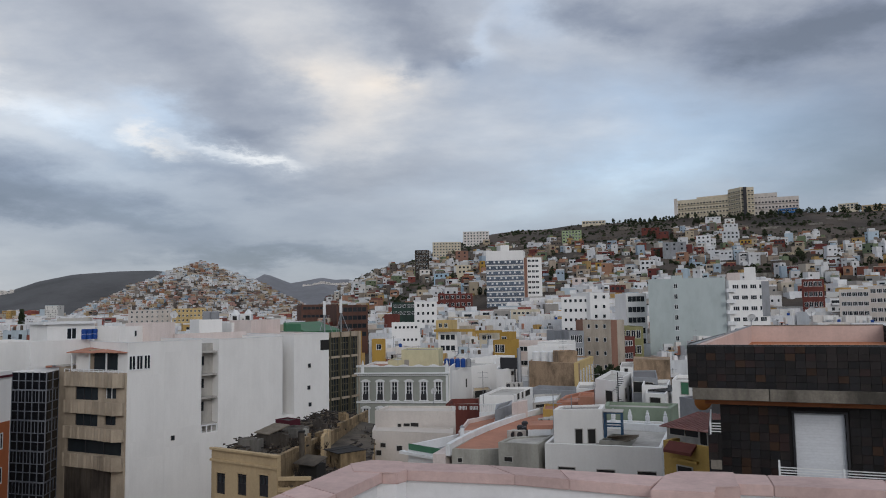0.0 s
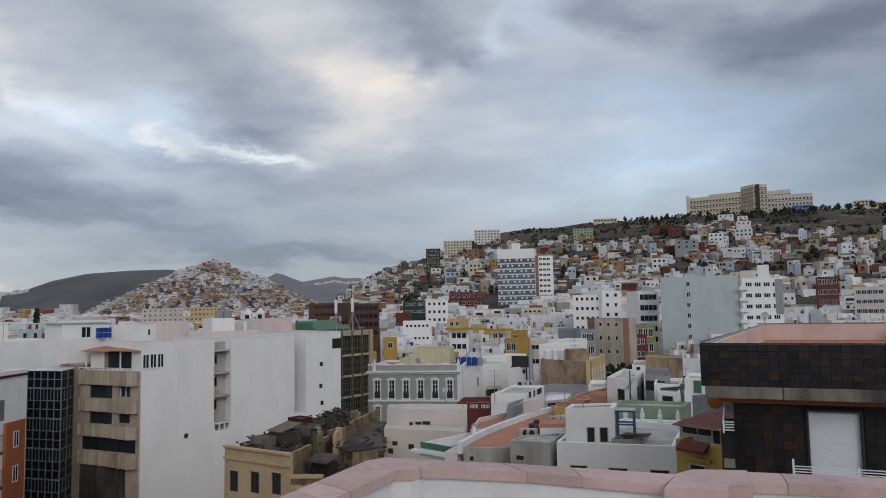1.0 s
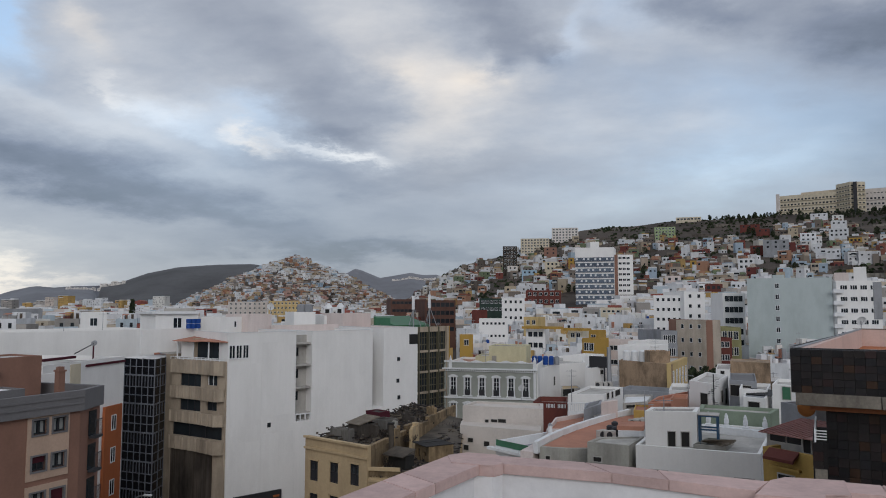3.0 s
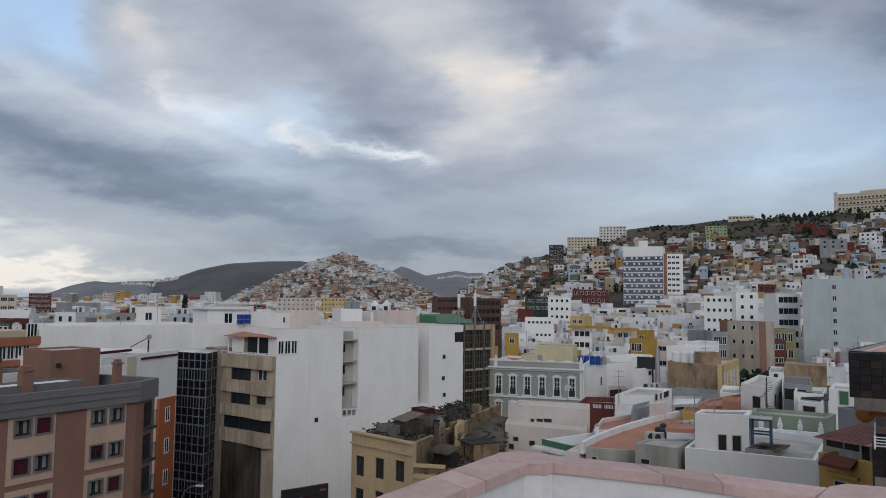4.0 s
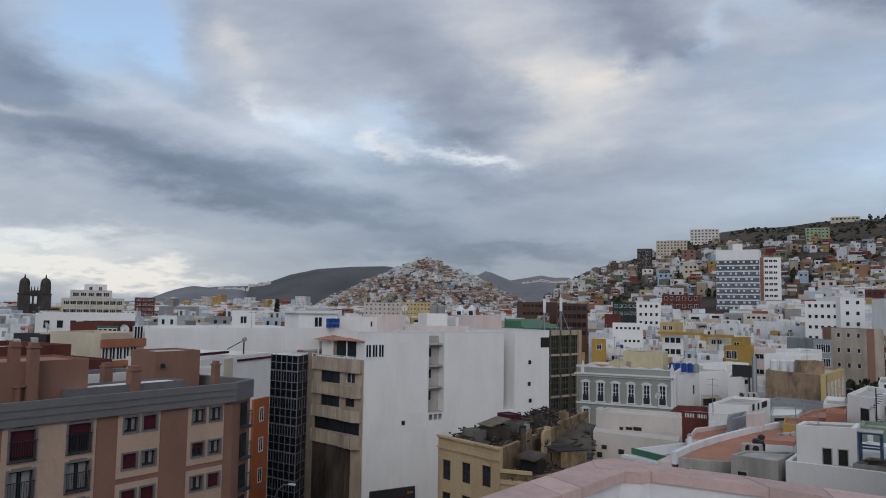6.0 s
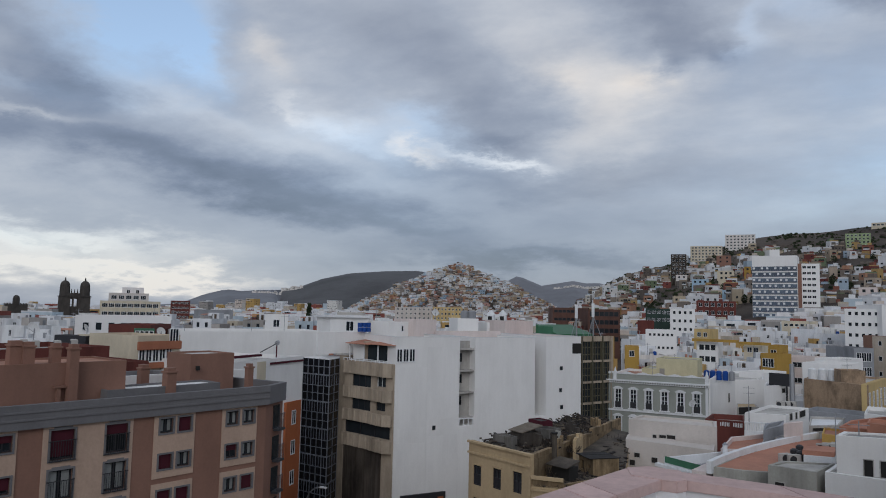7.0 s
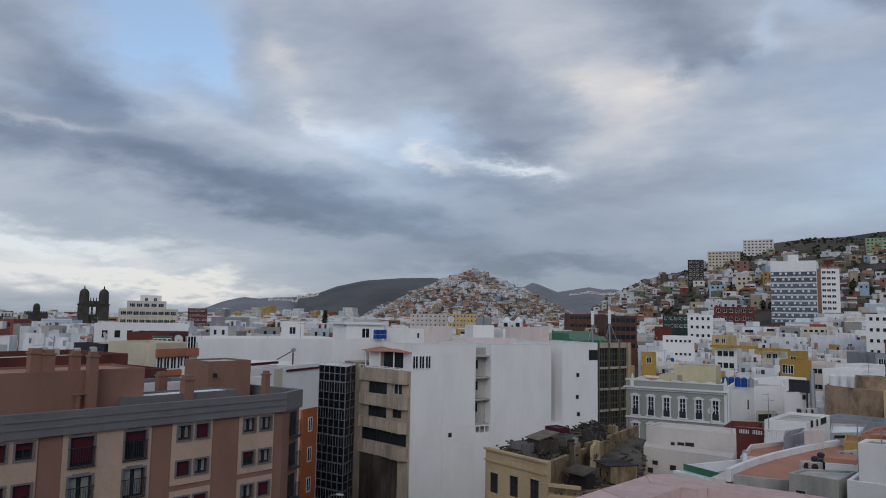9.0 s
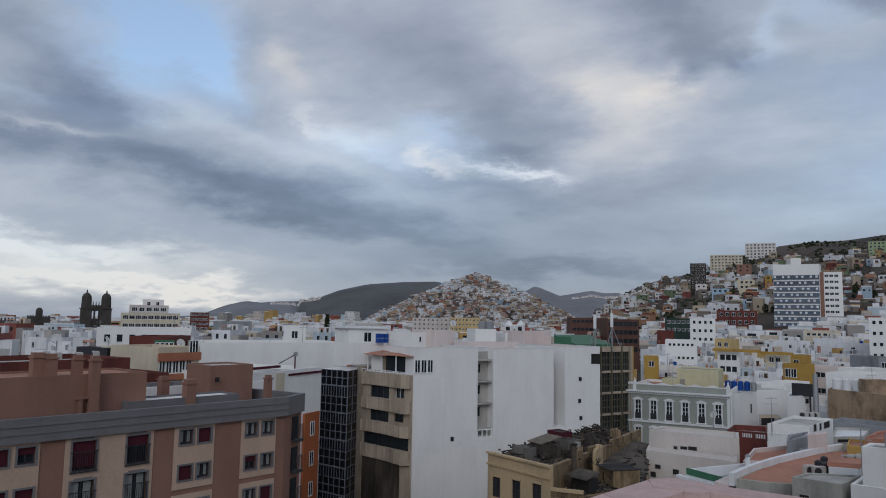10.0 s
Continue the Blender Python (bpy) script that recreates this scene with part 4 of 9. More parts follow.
# --- office building with concrete grid front
def office():
    A, B = (-19.0, 110.4), (-13.6, 118.2)
    L, turn = facing(A, B)
    zt = 22.44
    ob = thing("office_building", "beige concrete grid office building with dark windows", "building", A, 0, turn)
    # core coloured near black for the unlit floors behind the windows
    bm = bmesh.new()
    shell(bm, L, 14, zt, 0.5, 0.2, 0, 0, 0.5)
    part("core", bm, (M_DARK, M_ROOF), ob)
    floors = [zt - 0.6 - 3.25 * k for k in range(6)]
    for k, z in enumerate(floors):
        bm = bmesh.new()
        box(bm, 0, L, 0.12, 0.6, z - 0.22, z + (0.6 if k == 0 else 0.12))
        part("floor_band", bm, M_BEIGE, ob)
    for k in range(5):
        bm = bmesh.new()
        wide = 0.5 if k in (0, 4) else 0.2
        x = (L - wide) * k / 4
        box(bm, x, x + wide, -0.05, 0.62, 0, zt)
        part("column", bm, M_BEIGE if k in (0, 4) else M_OFFICEFRAME, ob)
    for k in range(4):
        for z in floors:
            bm = bmesh.new()
            x0, x1 = (L - 0.35) * k / 4 + 0.35, (L - 0.35) * (k + 1) / 4
            box(bm, x0, x1, 0.40, 0.44, z - 3.1, z - 0.22, 1)
            for j in range(4):
                x = x0 + (x1 - x0 - 0.05) * j / 3
                box(bm, x, x + 0.07, 0.25, 0.4, z - 3.1, z - 0.22, 0)
            box(bm, x0, x1, 0.32, 0.4, z - 1.2, z - 1.1, 0)
            box(bm, x0, x1, 0.3, 0.4, z - 2.3, z - 2.16, 0)
            glass = bm.copy()
            bmesh.ops.delete(glass, geom=[f for f in glass.faces if f.material_index == 0], context="FACES")
            bmesh.ops.delete(bm, geom=[f for f in bm.faces if f.material_index == 1], context="FACES")
            w = part("window", bm, M_OFFICEFRAME, ob)
            for f in glass.faces:
                f.material_index = 0
            part("pane", glass, M_GLASS, w)
    bm = bmesh.new()
    box(bm, L, L + 0.25, 0, 14, 0, zt)
    part("side_wall", bm, M_OCHREDEEP, ob, "ochre painted side wall")
    bm = bmesh.new()
    v = box(bm, L * 0.1, L * 0.95, 4, 9, zt - 0.4, zt + 0.2)
    for q in v:
        if q.co.y > 5 and q.co.z > zt:
            q.co.z += 1.4
    part("sloped_roof", bm, M_GREENROOF, ob, "green sheet metal sloped roof")


M_OFFICEFRAME = surface("bronze_frame", [(0.12, 0.11, 0.075)], rough=0.5)
M_OCHREDEEP = surface("deep_ochre", [(0.46, 0.28, 0.05)], stain=0.15, streak=0.15)
M_GREENROOF = surface("green_sheet", [(0.05, 0.16, 0.08)], rough=0.5)
office()


# --- ornate grey mansion
def mansion():
    A, B = (-15.1, 118.0), (0.7, 116.0)
    L, turn = facing(A, B)
    zc = 15.56
    ob = thing("ornate_mansion", "sage grey mansion with white stucco window surrounds and cornice", "building", A, 0, turn)
    belt = 11.13
    step = (14.52 - 2.62) / 5
    x_first = 2.33
    w, h = 0.95, 14.20 - 11.31
    xs = [x_first + step * k - w / 2 for k in range(6)]
    holes = [(x, x + w, belt + 0.15, belt + 0.15 + h) for x in xs] + [(x, x + w, belt - 1.2 - 2.6, belt - 1.2) for x in xs] + [(x, x + w, belt - 8.4, belt - 5.6) for x in xs]
    bm = bmesh.new()
    holed(bm, L, 0, zc, holes, th=0.35)
    part("front_wall", bm, M_SAGE, ob)
    for i, (x0, x1, z0, z1) in enumerate(holes):
        bm = bmesh.new()
        box(bm, x0, x1, 0.18, 0.2, z0, z1, 1)
        for k in range(3):
            x = x0 + (x1 - x0 - 0.09) * k / 2
            box(bm, x, x + 0.09, 0.1, 0.18, z0, z1, 0)
        for k in range(5):
            z = z0 + (z1 - z0 - 0.06) * k / 4
            box(bm, x0, x1, 0.12, 0.17, z, z + 0.06, 0)
        win = part("window", bm, (M_TRIM, M_GLASS), ob)
        if i < 6:
            bm = bmesh.new()
            box(bm, x0 - 0.05, x1 + 0.05, -0.02, 0.08, z0, z0 + 0.95)
            part("balcony_grille", bm, M_DARKFRAME, win)
        bm = bmesh.new()
        for a, b in ((x0 - 0.16, x0), (x1, x1 + 0.16)):
            box(bm, a, b, -0.09, 0.02, z0, z1 + 0.05)
        # shaped head: stepped curve of stucco
        for k in range(9):
            u = (k - 4) / 4
            top = z1 + 0.14 + 0.30 * math.cos(u * 1.45)
            x = (x0 + x1) / 2 + u * 0.72
            box(bm, x - 0.095, x + 0.095, -0.13, 0.02, z1 + 0.0, top)
        box(bm, x0 - 0.32, x1 + 0.32, -0.12, 0.02, z0 - 0.18, z0)
        part("window_surround", bm, M_TRIM, win, "white stucco surround with a curved head")
    for z, hh, out in ((zc - 0.1, 0.22, 0.45), (zc - 0.42, 0.3, 0.22), (belt - 0.35, 0.28, 0.16)):
        bm = bmesh.new()
        box(bm, -0.1, L + 0.1, -out, 0.02, z, z + hh)
        part("cornice" if z > belt else "belt_course", bm, M_TRIM, ob)
    bm = bmesh.new()
    for k in range(44):
        x = L * (k + 0.3) / 44
        box(bm, x, x + 0.14, -0.32, 0.0, zc - 0.30, zc - 0.12)
    part("dentils", bm, M_SAGEDARK, ob)
    for x in (0.0, L - 0.45):
        bm = bmesh.new()
        box(bm, x, x + 0.42, -0.08, 0.03, 0, zc - 0.4)
        part("pilaster", bm, M_TRIM, ob)
    # parapet with wavy crest and finials
    bm = bmesh.new()
    box(bm, 0, L, 0.0, 0.25, zc + 0.12, zc + 1.0)
    part("parapet", bm, M_SAGE, ob)
    bm = bmesh.new()
    n = 90
    last = None
    for k in range(n + 1):
        u = k / n
        top = zc + 1.1 + 0.26 * abs(math.sin(u * math.pi * 6.5)) ** 2
        ring = [bm.verts.new(p) for p in ((L * u, -0.05, zc + 1.0), (L * u, -0.05, top), (L * u, 0.30, top), (L * u, 0.30, zc + 1.0))]
        if last:
            for j in range(4):
                bm.faces.new((last[j], ring[j], ring[(j + 1) % 4], last[(j + 1) % 4]))
        last = ring
    part("crest", bm, M_TRIM, ob, "white wavy stucco crest")
    for x in (0.1, L * 0.10, L - 0.5):
        bm = bmesh.new()
        box(bm, x, x + 0.5, -0.12, 0.38, zc + 0.1, zc + 1.35)
        tube(bm, (x + 0.25, 0.13, zc + 1.35), (x + 0.25, 0.13, zc + 1.75), 0.24, 8, 0.12)
        tube(bm, (x + 0.25, 0.13, zc + 1.75), (x + 0.25, 0.13, zc + 2.1), 0.16, 8, 0.02)
        part("finial", bm, M_TRIM, ob)
    bm = bmesh.new()
    shell(bm, L - 0.02, 17, zc + 0.6, 0.4, 0.3, 0, 0.01, 0.36)
    part("body", bm, (M_WHITE, M_ROOF), ob)
    bm = bmesh.new()
    box(bm, L, L + 0.2, 0.3, 17, 0, zc + 0.9)
    part("side_wall", bm, M_WHITE, ob, "blank white side wall")
    # cream room and tanks on the roof
    x0, x1 = 7.08, 13.02
    room = thing("roof_room", "pale yellow flat-roofed room on the mansion roof", "roof room", A, zc + 0.2, turn)
    bm = bmesh.new()
    shell(bm, (x1 - x0) * 1.08, 6, 18.02 + 0.7 - zc, 0.2, 0.2, 0, x0 * 1.0, 6.5)
    part("walls", bm, (M_PALEYELLOW, M_ROOF), room)
    bm = bmesh.new()
    shell(bm, 2.4, 6, 1.4, 0.2, 0.2, 0, x0 - 2.4, 6.7)
    part("annex", bm, (M_PALEYELLOW, M_ROOF), room)
    bm = bmesh.new()
    box(bm, x0 + 0.5, x0 + 1.3, 6.44, 6.6, 0.4, 1.5)
    part("door", bm, M_CONCRETE, room)
    for k in range(5):
        tank = thing("water_tank", "blue plastic water tank on a roof" if k < 4 else "grey plastic water tank on a roof", "water tank", group="roof tanks")
        tank.matrix_basis = pose(*A, zc + 0.2, 0, 0, turn) @ pose(x1 + 1.6 + 0.95 * k, 8.5, 0)
        bm = bmesh.new()
        tube(bm, (0, 0, 0), (0, 0, 1.35), 0.45, 14)
        part("drum", bm, M_BLUE_PLASTIC if k < 4 else M_STEEL, tank)
        bm = bmesh.new()
        tube(bm, (0, 0, 1.35), (0, 0, 1.5), 0.45, 14, 0.2)
        part("lid", bm, M_BLUE_PLASTIC if k < 4 else M_STEEL, tank)


M_SAGEDARK = surface("dark_sage", [(0.20, 0.21, 0.19)], stain=0.1)
M_PALEYELLOW = surface("pale_yellow_render", [(0.60, 0.57, 0.38)], stain=0.14)
mansion()


# --- ochre house with a half-ruined roof
OC_A, OC_B = (-17.7, 55.2), (-11.9, 51.6)
OC_C, OC_D = (-8.8, 83.5), (-14.3, 86.8)
OC_TOP = 15.75


def ochre_house():
    L, turn = facing(OC_A, OC_B)
    ob = thing("ochre_house", "old ochre yellow house with half-ruined roof", "house", OC_A, 0, turn)
    r = Matrix.Rotation(-radians(turn), 2)
    c, d = r @ (Vector(OC_C) - Vector(OC_A)), r @ (Vector(OC_D) - Vector(OC_A))
    holes = []
    for k, x in enumerate((0.56, 2.82, 5.02)):
        up = 0.16 * k
        holes += [(x, x + 0.92, 12.43 + up, 13.97 + up), (x, x + 0.92, 9.6 + up, 11.5 + up), (x, x + 0.92, 5.2, 7.4)]
    bm = bmesh.new()
    holed(bm, L, 0, OC_TOP, holes, th=0.35)
    part("front_wall", bm, M_OCHRE, ob)
    for x0, x1, z0, z1 in holes:
        bm = bmesh.new()
        box(bm, x0, x1, 0.2, 0.24, z0, z1, 1)
        for k in range(3):
            x = x0 + (x1 - x0 - 0.08) * k / 2
            box(bm, x, x + 0.08, 0.08, 0.2, z0, z1, 0)
        for z in (z0, z0 + 0.75, z0 + 1.3, z1 - 0.08):
            box(bm, x0, x1, 0.08, 0.2, z, z + 0.08, 0)
        box(bm, x0 + 0.08, x1 - 0.08, 0.12, 0.18, z0 + 0.08, z0 + 0.75, 0)
        box(bm, x0 - 0.08, x1 + 0.08, -0.06, 0.02, z1, z1 + 0.12, 2)
        part("window", bm, (M_DARKFRAME, M_GLASSPALE, M_OCHRE), ob)
    for z, out, hh in ((OC_TOP - 0.12, 0.18, 0.16), (OC_TOP - 0.95, 0.14, 0.14)):
        bm = bmesh.new()
        box(bm, -0.05, L + 0.05, -out, 0.02, z, z + hh)
        part("cornice", bm, M_OCHRE, ob)
    bm = bmesh.new()
    prism(bm, [(0.0, 0.36), (L, 0.36), (c.x, c.y), (d.x, d.y)], 0, OC_TOP - 0.4)
    for v in bm.verts:
        if v.co.y > 8 and v.co.z > 1:
            v.co.z -= 1.7
    part("body", bm, M_RUIN, ob, "patchy crumbling ochre walls")
    bm = bmesh.new()
    prism(bm, [(0.1, 0.5), (L - 0.1, 0.5), (c.x - 0.3, c.y - 0.3), (d.x + 0.2, d.y - 0.2)], OC_TOP - 0.396, OC_TOP - 0.36)
    for v in bm.verts:
        if v.co.y > 8:
            v.co.z -= 1.7
    part("roof", bm, M_RUBBLE, ob, "dark weathered roof screed")
    # broken side wall: uneven piers of render
    rng = random.Random(4)
    bm = bmesh.new()
    p, q = Vector((L, 0.3)), Vector((c.x, c.y))
    n = 40
    for k in range(n):
        a, b = p + (q - p) * k / n, p + (q - p) * (k + 1) / n
        o = Vector((-(q - p).y, (q - p).x)).normalized() * 0.35
        if 0.55 < k / n:
            top = OC_TOP + 0.25 - 1.7 * k / n + rng.uniform(-0.04, 0.04)
        else:
            top = OC_TOP - 0.05 - 1.7 * k / n - 0.22 * rng.random() ** 3 + (0.35 if 12 < k < 18 else 0)
        prism(bm, [tuple(a), tuple(b), tuple(b + o), tuple(a + o)], OC_TOP - 3.0, top)
    part("broken_wall", bm, M_RUIN, ob, "broken crumbling side wall")["kind"] = "stuff"
    # lower wing with rubble on it
    e1, e2, e3 = (r @ (Vector(p) - Vector(OC_A)) for p in ((-9.5, 51.6), (-5.9, 56.7), (-7.2, 77.7)))
    zl = 14.15
    bm = bmesh.new()
    prism(bm, [(L + 0.02, 0.1), (e1.x, e1.y), (e2.x, e2.y), (e3.x, e3.y), (c.x - 0.2, c.y - 3)], 0, zl - 0.5)
    part("lower_wing", bm, M_OCHRE, ob)
    bm = bmesh.new()
    prism(bm, [(L + 0.3, 0.45), (e1.x - 0.1, e1.y + 0.4), (e2.x - 0.2, e2.y + 0.4), (e3.x, e3.y), (c.x, c.y - 2.8)], zl - 0.496, zl - 0.46)
    part("wing_roof", bm, M_RUBBLE, ob, "dark littered wing roof")
    bm = bmesh.new()
    for a, b in (((L + 0.02, 0.1), e1), (e1, e2)):
        a, b = Vector(a), Vector(b)
        o = Vector((-(b - a).y, (b - a).x)).normalized() * 0.3
        prism(bm, [tuple(a), tuple(b), tuple(b + o), tuple(a + o)], zl - 0.6, zl if b == e1 else zl - 0.3)
    part("wing_parapet", bm, M_RUIN, ob)
    bm = bmesh.new()
    dd = (e1 - Vector((L, 0)))
    u = dd.normalized()
    o = Vector((u.y, -u.x)) * 0.18
    s = Vector((L, 0.1))
    for z, hh in ((zl - 0.1, 0.25), (zl - 0.9, 0.14)):
        prism(bm, [tuple(s + o), tuple(e1 + o), tuple(e1), tuple(s)], z, z + hh)
    part("cornice", bm, M_OCHRE, ob)
    # debris
    bm = bmesh.new()
    quad = [Vector((0.2, 0.5)), Vector((L - 0.2, 0.5)), c - Vector((0.5, 0.5)), d]
    for k in range(2300):
        a, b = rng.random(), rng.random() ** 0.8
        at = (quad[0] * (1 - a) + quad[1] * a) * (1 - b) + (quad[3] * (1 - a) + quad[2] * a) * b
        s1, s2, s3 = rng.uniform(0.2, 0.8) if rng.random() < 0.25 else rng.uniform(0.04, 0.16), rng.uniform(0.03, 0.09), rng.uniform(0.02, 0.08)
        z = OC_TOP - 0.37 - 1.7 * b + rng.random() ** 3 * 0.55
        v = box(bm, -s1, s1, -s2, s2, -s3, s3)
        bmesh.ops.transform(bm, matrix=pose(at.x, at.y, z, rng.uniform(-16, 16), rng.uniform(-16, 16), rng.uniform(0, 180)), verts=v)
    quad = [Vector((L + 0.3, 0.4)), e1 - Vector((0.3, 0)), e2, e3]
    for k in range(240):
        a, b = rng.random(), rng.random()
        at = (quad[0] * (1 - a) + quad[1] * a) * (1 - b) + (quad[3] * (1 - a) + quad[2] * a) * b
        s1, s2, s3 = rng.uniform(0.05, 0.4), rng.uniform(0.03, 0.1), rng.uniform(0.02, 0.07)
        v = box(bm, -s1, s1, -s2, s2, -s3, s3)
        bmesh.ops.transform(bm, matrix=pose(at.x, at.y, zl - 0.45 + rng.random() ** 3 * 0.2, rng.uniform(-25, 25), rng.uniform(-25, 25), rng.uniform(0, 180)), verts=v)
    part("rubble", bm, M_RUBBLE_MIX, ob, "grey and brown rubble and boards")["kind"] = "stuff"
    # sheds and tanks left on the roof
    for (p, w, dpt, z1, m, name, label) in (
            ((-15.0, 58.1), 1.6, 1.8, 16.30, M_RUBBLE, "shed", "tumbledown dark shed with boarded roof"),
            ((-15.9, 55.8), 1.0, 1.0, 16.28, M_TANKGREY, "water_tank", "grey cracked concrete water tank"),
            ((-15.0, 55.5), 0.8, 0.8, 16.23, M_TANKGREY, "water_tank", "grey cracked concrete water tank"),
            ((-15.9, 68.2), 1.9, 1.4, 15.84, M_RED_TRIM, "crate", "weathered maroon box among rubble"),
            ((-14.0, 62.5), 1.6, 1.6, 15.96, M_TANKGREY, "broken_wall", "crumbling grey wall stub"),
            ((-11.9, 58.8), 0.35, 0.35, 16.22, M_RUBBLE, "post", "dark weathered roof post")):
        t = thing(name, label, name.replace("_", " "), p, OC_TOP - 0.42 - 1.7 * min(1.0, max(0.0, (math.hypot(*p) - 55) / 30)), turn + rng.uniform(-10, 10))
        bm = bmesh.new()
        h = z1 - OC_TOP + 0.42 + 1.7 * min(1.0, max(0.0, (math.hypot(*p) - 55) / 30))
        shell(bm, w, dpt, h, 0.1, 0.1)
        part("body", bm, (m, M_RUBBLE), t)
        if name == "shed":
            bm = bmesh.new()
            v = box(bm, -0.15, w + 0.1, -0.2, dpt + 0.1, h, h + 0.07)
            for qv in v:
                if qv.co.y > 1:
                    qv.co.z += 0.45
            part("roof", bm, M_BOARDS, t, "pale weathered boards")
    lean = thing("lean_to", "lean-to with sheet metal roof, shade beneath painted dark", "shed", (-10.9, 54.4), zl - 0.5, turn)
    # solid body in near black, painted as the shade under the roof
    bm = bmesh.new()
    box(bm, 0, 1.7, 0, 1.0, 0, 1.0)
    part("body", bm, M_DARK, lean)
    bm = bmesh.new()
    v = box(bm, -0.2, 1.9, -0.5, 1.0, 1.0, 1.06)
    for qv in v:
        if qv.co.y > 0.9:
            qv.co.z += 0.4
    part("roof", bm, M_RUBBLE, lean)
    # ochre annexe with a dark opening on the wing roof
    q = Vector((-9.4, 57.7))
    annexe = thing("roof_annexe", "crumbling ochre annexe with dark openings on a roof", "roof room", q, zl - 0.5, turn - 22)
    h = 14.96 - zl + 0.5
    bm = bmesh.new()
    holed(bm, 2.3, 0, h, [(0.25, 0.8, 0.25, h * 0.72), (1.45, 1.9, 0.5, h * 0.62)], y=0, th=0.2)
    part("front_wall", bm, M_RUIN, annexe)
    # near-black body gives the openings their shade by colour
    bm = bmesh.new()
    box(bm, 0.0, 2.26, 0.25, 2.2, 0, h - 0.05)
    part("body", bm, M_DARK, annexe)
    for x in (-0.04, 2.301):
        bm = bmesh.new()
        box(bm, x, x + 0.039, 0.0, 2.2, 0, h)
        part("side_wall", bm, M_RUIN, annexe)
    for k in range(5):
        bm = bmesh.new()
        x = -0.1 + 0.5 * k
        v = box(bm, x, x + 0.46, -0.25, 2.3, h + 0.02, h + 0.06)
        bmesh.ops.rotate(bm, verts=v, cent=(x, 0, h), matrix=Euler((0, rng.uniform(-0.06, 0.06), 0)).to_matrix())
        part("roof_sheet", bm, M_RUBBLE_MIX, annexe, "loose rusty roof sheet")
    # standing wall stubs, plaster broken off in steps
    for (p, w, z0, z1, m, tw) in (
            ((-11.3, 59.9), 2.0, zl - 0.5, 16.19, M_RUIN, -60), ((-10.2, 63.2), 2.6, zl - 0.5, 15.95, M_OCHRE, -62),
            ((-13.9, 58.4), 1.6, OC_TOP - 0.6, 16.34, M_RUBBLE, 0), ((-13.2, 62.6), 1.5, OC_TOP - 1.0, 15.87, M_CONCRETE, 15),
            ((-12.5, 68.9), 2.4, OC_TOP - 1.4, 15.94, M_RUBBLE, -20), ((-11.0, 75.2), 2.2, OC_TOP - 1.8, 15.60, M_RUIN, -30)):
        stub = thing("broken_wall", "crumbling wall stub with fallen plaster", "broken wall", p, z0, turn + tw)
        bm = bmesh.new()
        n = 7
        for k in range(n):
            hh = (z1 - z0) * rng.uniform(0.62, 1.0)
            box(bm, w * k / n, w * (k + 1) / n, rng.uniform(-0.03, 0.03), 0.28, 0, hh)
        part("wall", bm, m, stub)["kind"] = "stuff"
    pipe = thing("roof_pipe", "tall dark rusty pipe at the roof edge", "pipe", (-10.9, 55.4), zl - 0.5, turn)
    bm = bmesh.new()
    tube(bm, (0, 0, 0), (0, 0, 16.81 - zl + 0.5), 0.2, 10)
    part("tube", bm, M_RUBBLE, pipe)
    bm = bmesh.new()
    tube(bm, (0, 0, 16.72 - zl + 0.5), (0, 0, 16.85 - zl + 0.5), 0.26, 10)
    part("collar", bm, M_DARK, pipe)
    # dry weeds and twisted branches among the rubble
    verts, faces = [], []
    for px, py, zz, rr in ((*(-10.5, 54.8), zl - 0.45, 0.9), (*(-10.1, 55.6), zl - 0.45, 0.8), (*(-8.3, 57.4), zl - 0.45, 0.8), (*(-8.0, 59.5), zl - 0.45, 1.0),
                           (*(-13.0, 58.6), OC_TOP - 0.5, 0.8), (*(-12.0, 57.8), OC_TOP - 0.5, 0.8), (*(-10.6, 61.1), zl + 0.3, 0.7), (*(-7.9, 73.6), zl - 1.6, 2.0), (*(-11.2, 71.1), OC_TOP - 1.3, 1.0)):
        for k in range(150):
            a, r = rng.uniform(0, 6.28), rr * math.sqrt(rng.random())
            foot = Vector((px + r * math.cos(a), py + r * math.sin(a), zz))
            tip = foot + Vector((rng.uniform(-0.3, 0.3), rng.uniform(-0.3, 0.3), rng.uniform(0.15, 0.8) * rr))
            b = len(verts)
            verts += [foot + Vector((-0.02, 0, 0)), foot + Vector((0.02, 0.01, 0)), tip + Vector((0.012, 0, 0)), tip + Vector((-0.012, 0.02, 0))]
            faces.append((b, b + 1, b + 2, b + 3))
    me = bpy.data.meshes.new("dry_weeds")
    me.from_pydata([tuple(v) for v in verts], [], faces)
    me.materials.append(M_RUBBLE_MIX)
    tagged(new("dry_weeds", me), "dry brown weeds growing on a ruined roof", "weeds", kind="stuff")


M_GLASSPALE = glassy("old_glass", (0.04, 0.045, 0.05), 0.2)
M_RUBBLE_MIX = surface("rubble_mix", [(0.045, 0.038, 0.033), (0.09, 0.072, 0.055), (0.03, 0.027, 0.026), (0.15, 0.125, 0.095), (0.06, 0.045, 0.036), (0.035, 0.03, 0.03)], stain=0.3, palette=True)
M_TANKGREY = surface("stained_grey_concrete", [(0.20, 0.19, 0.175)], stain=0.5, streak=0.4)
M_BOARDS = surface("weathered_boards", [(0.22, 0.185, 0.145)], stain=0.3, streak=0.4)
ochre_house()


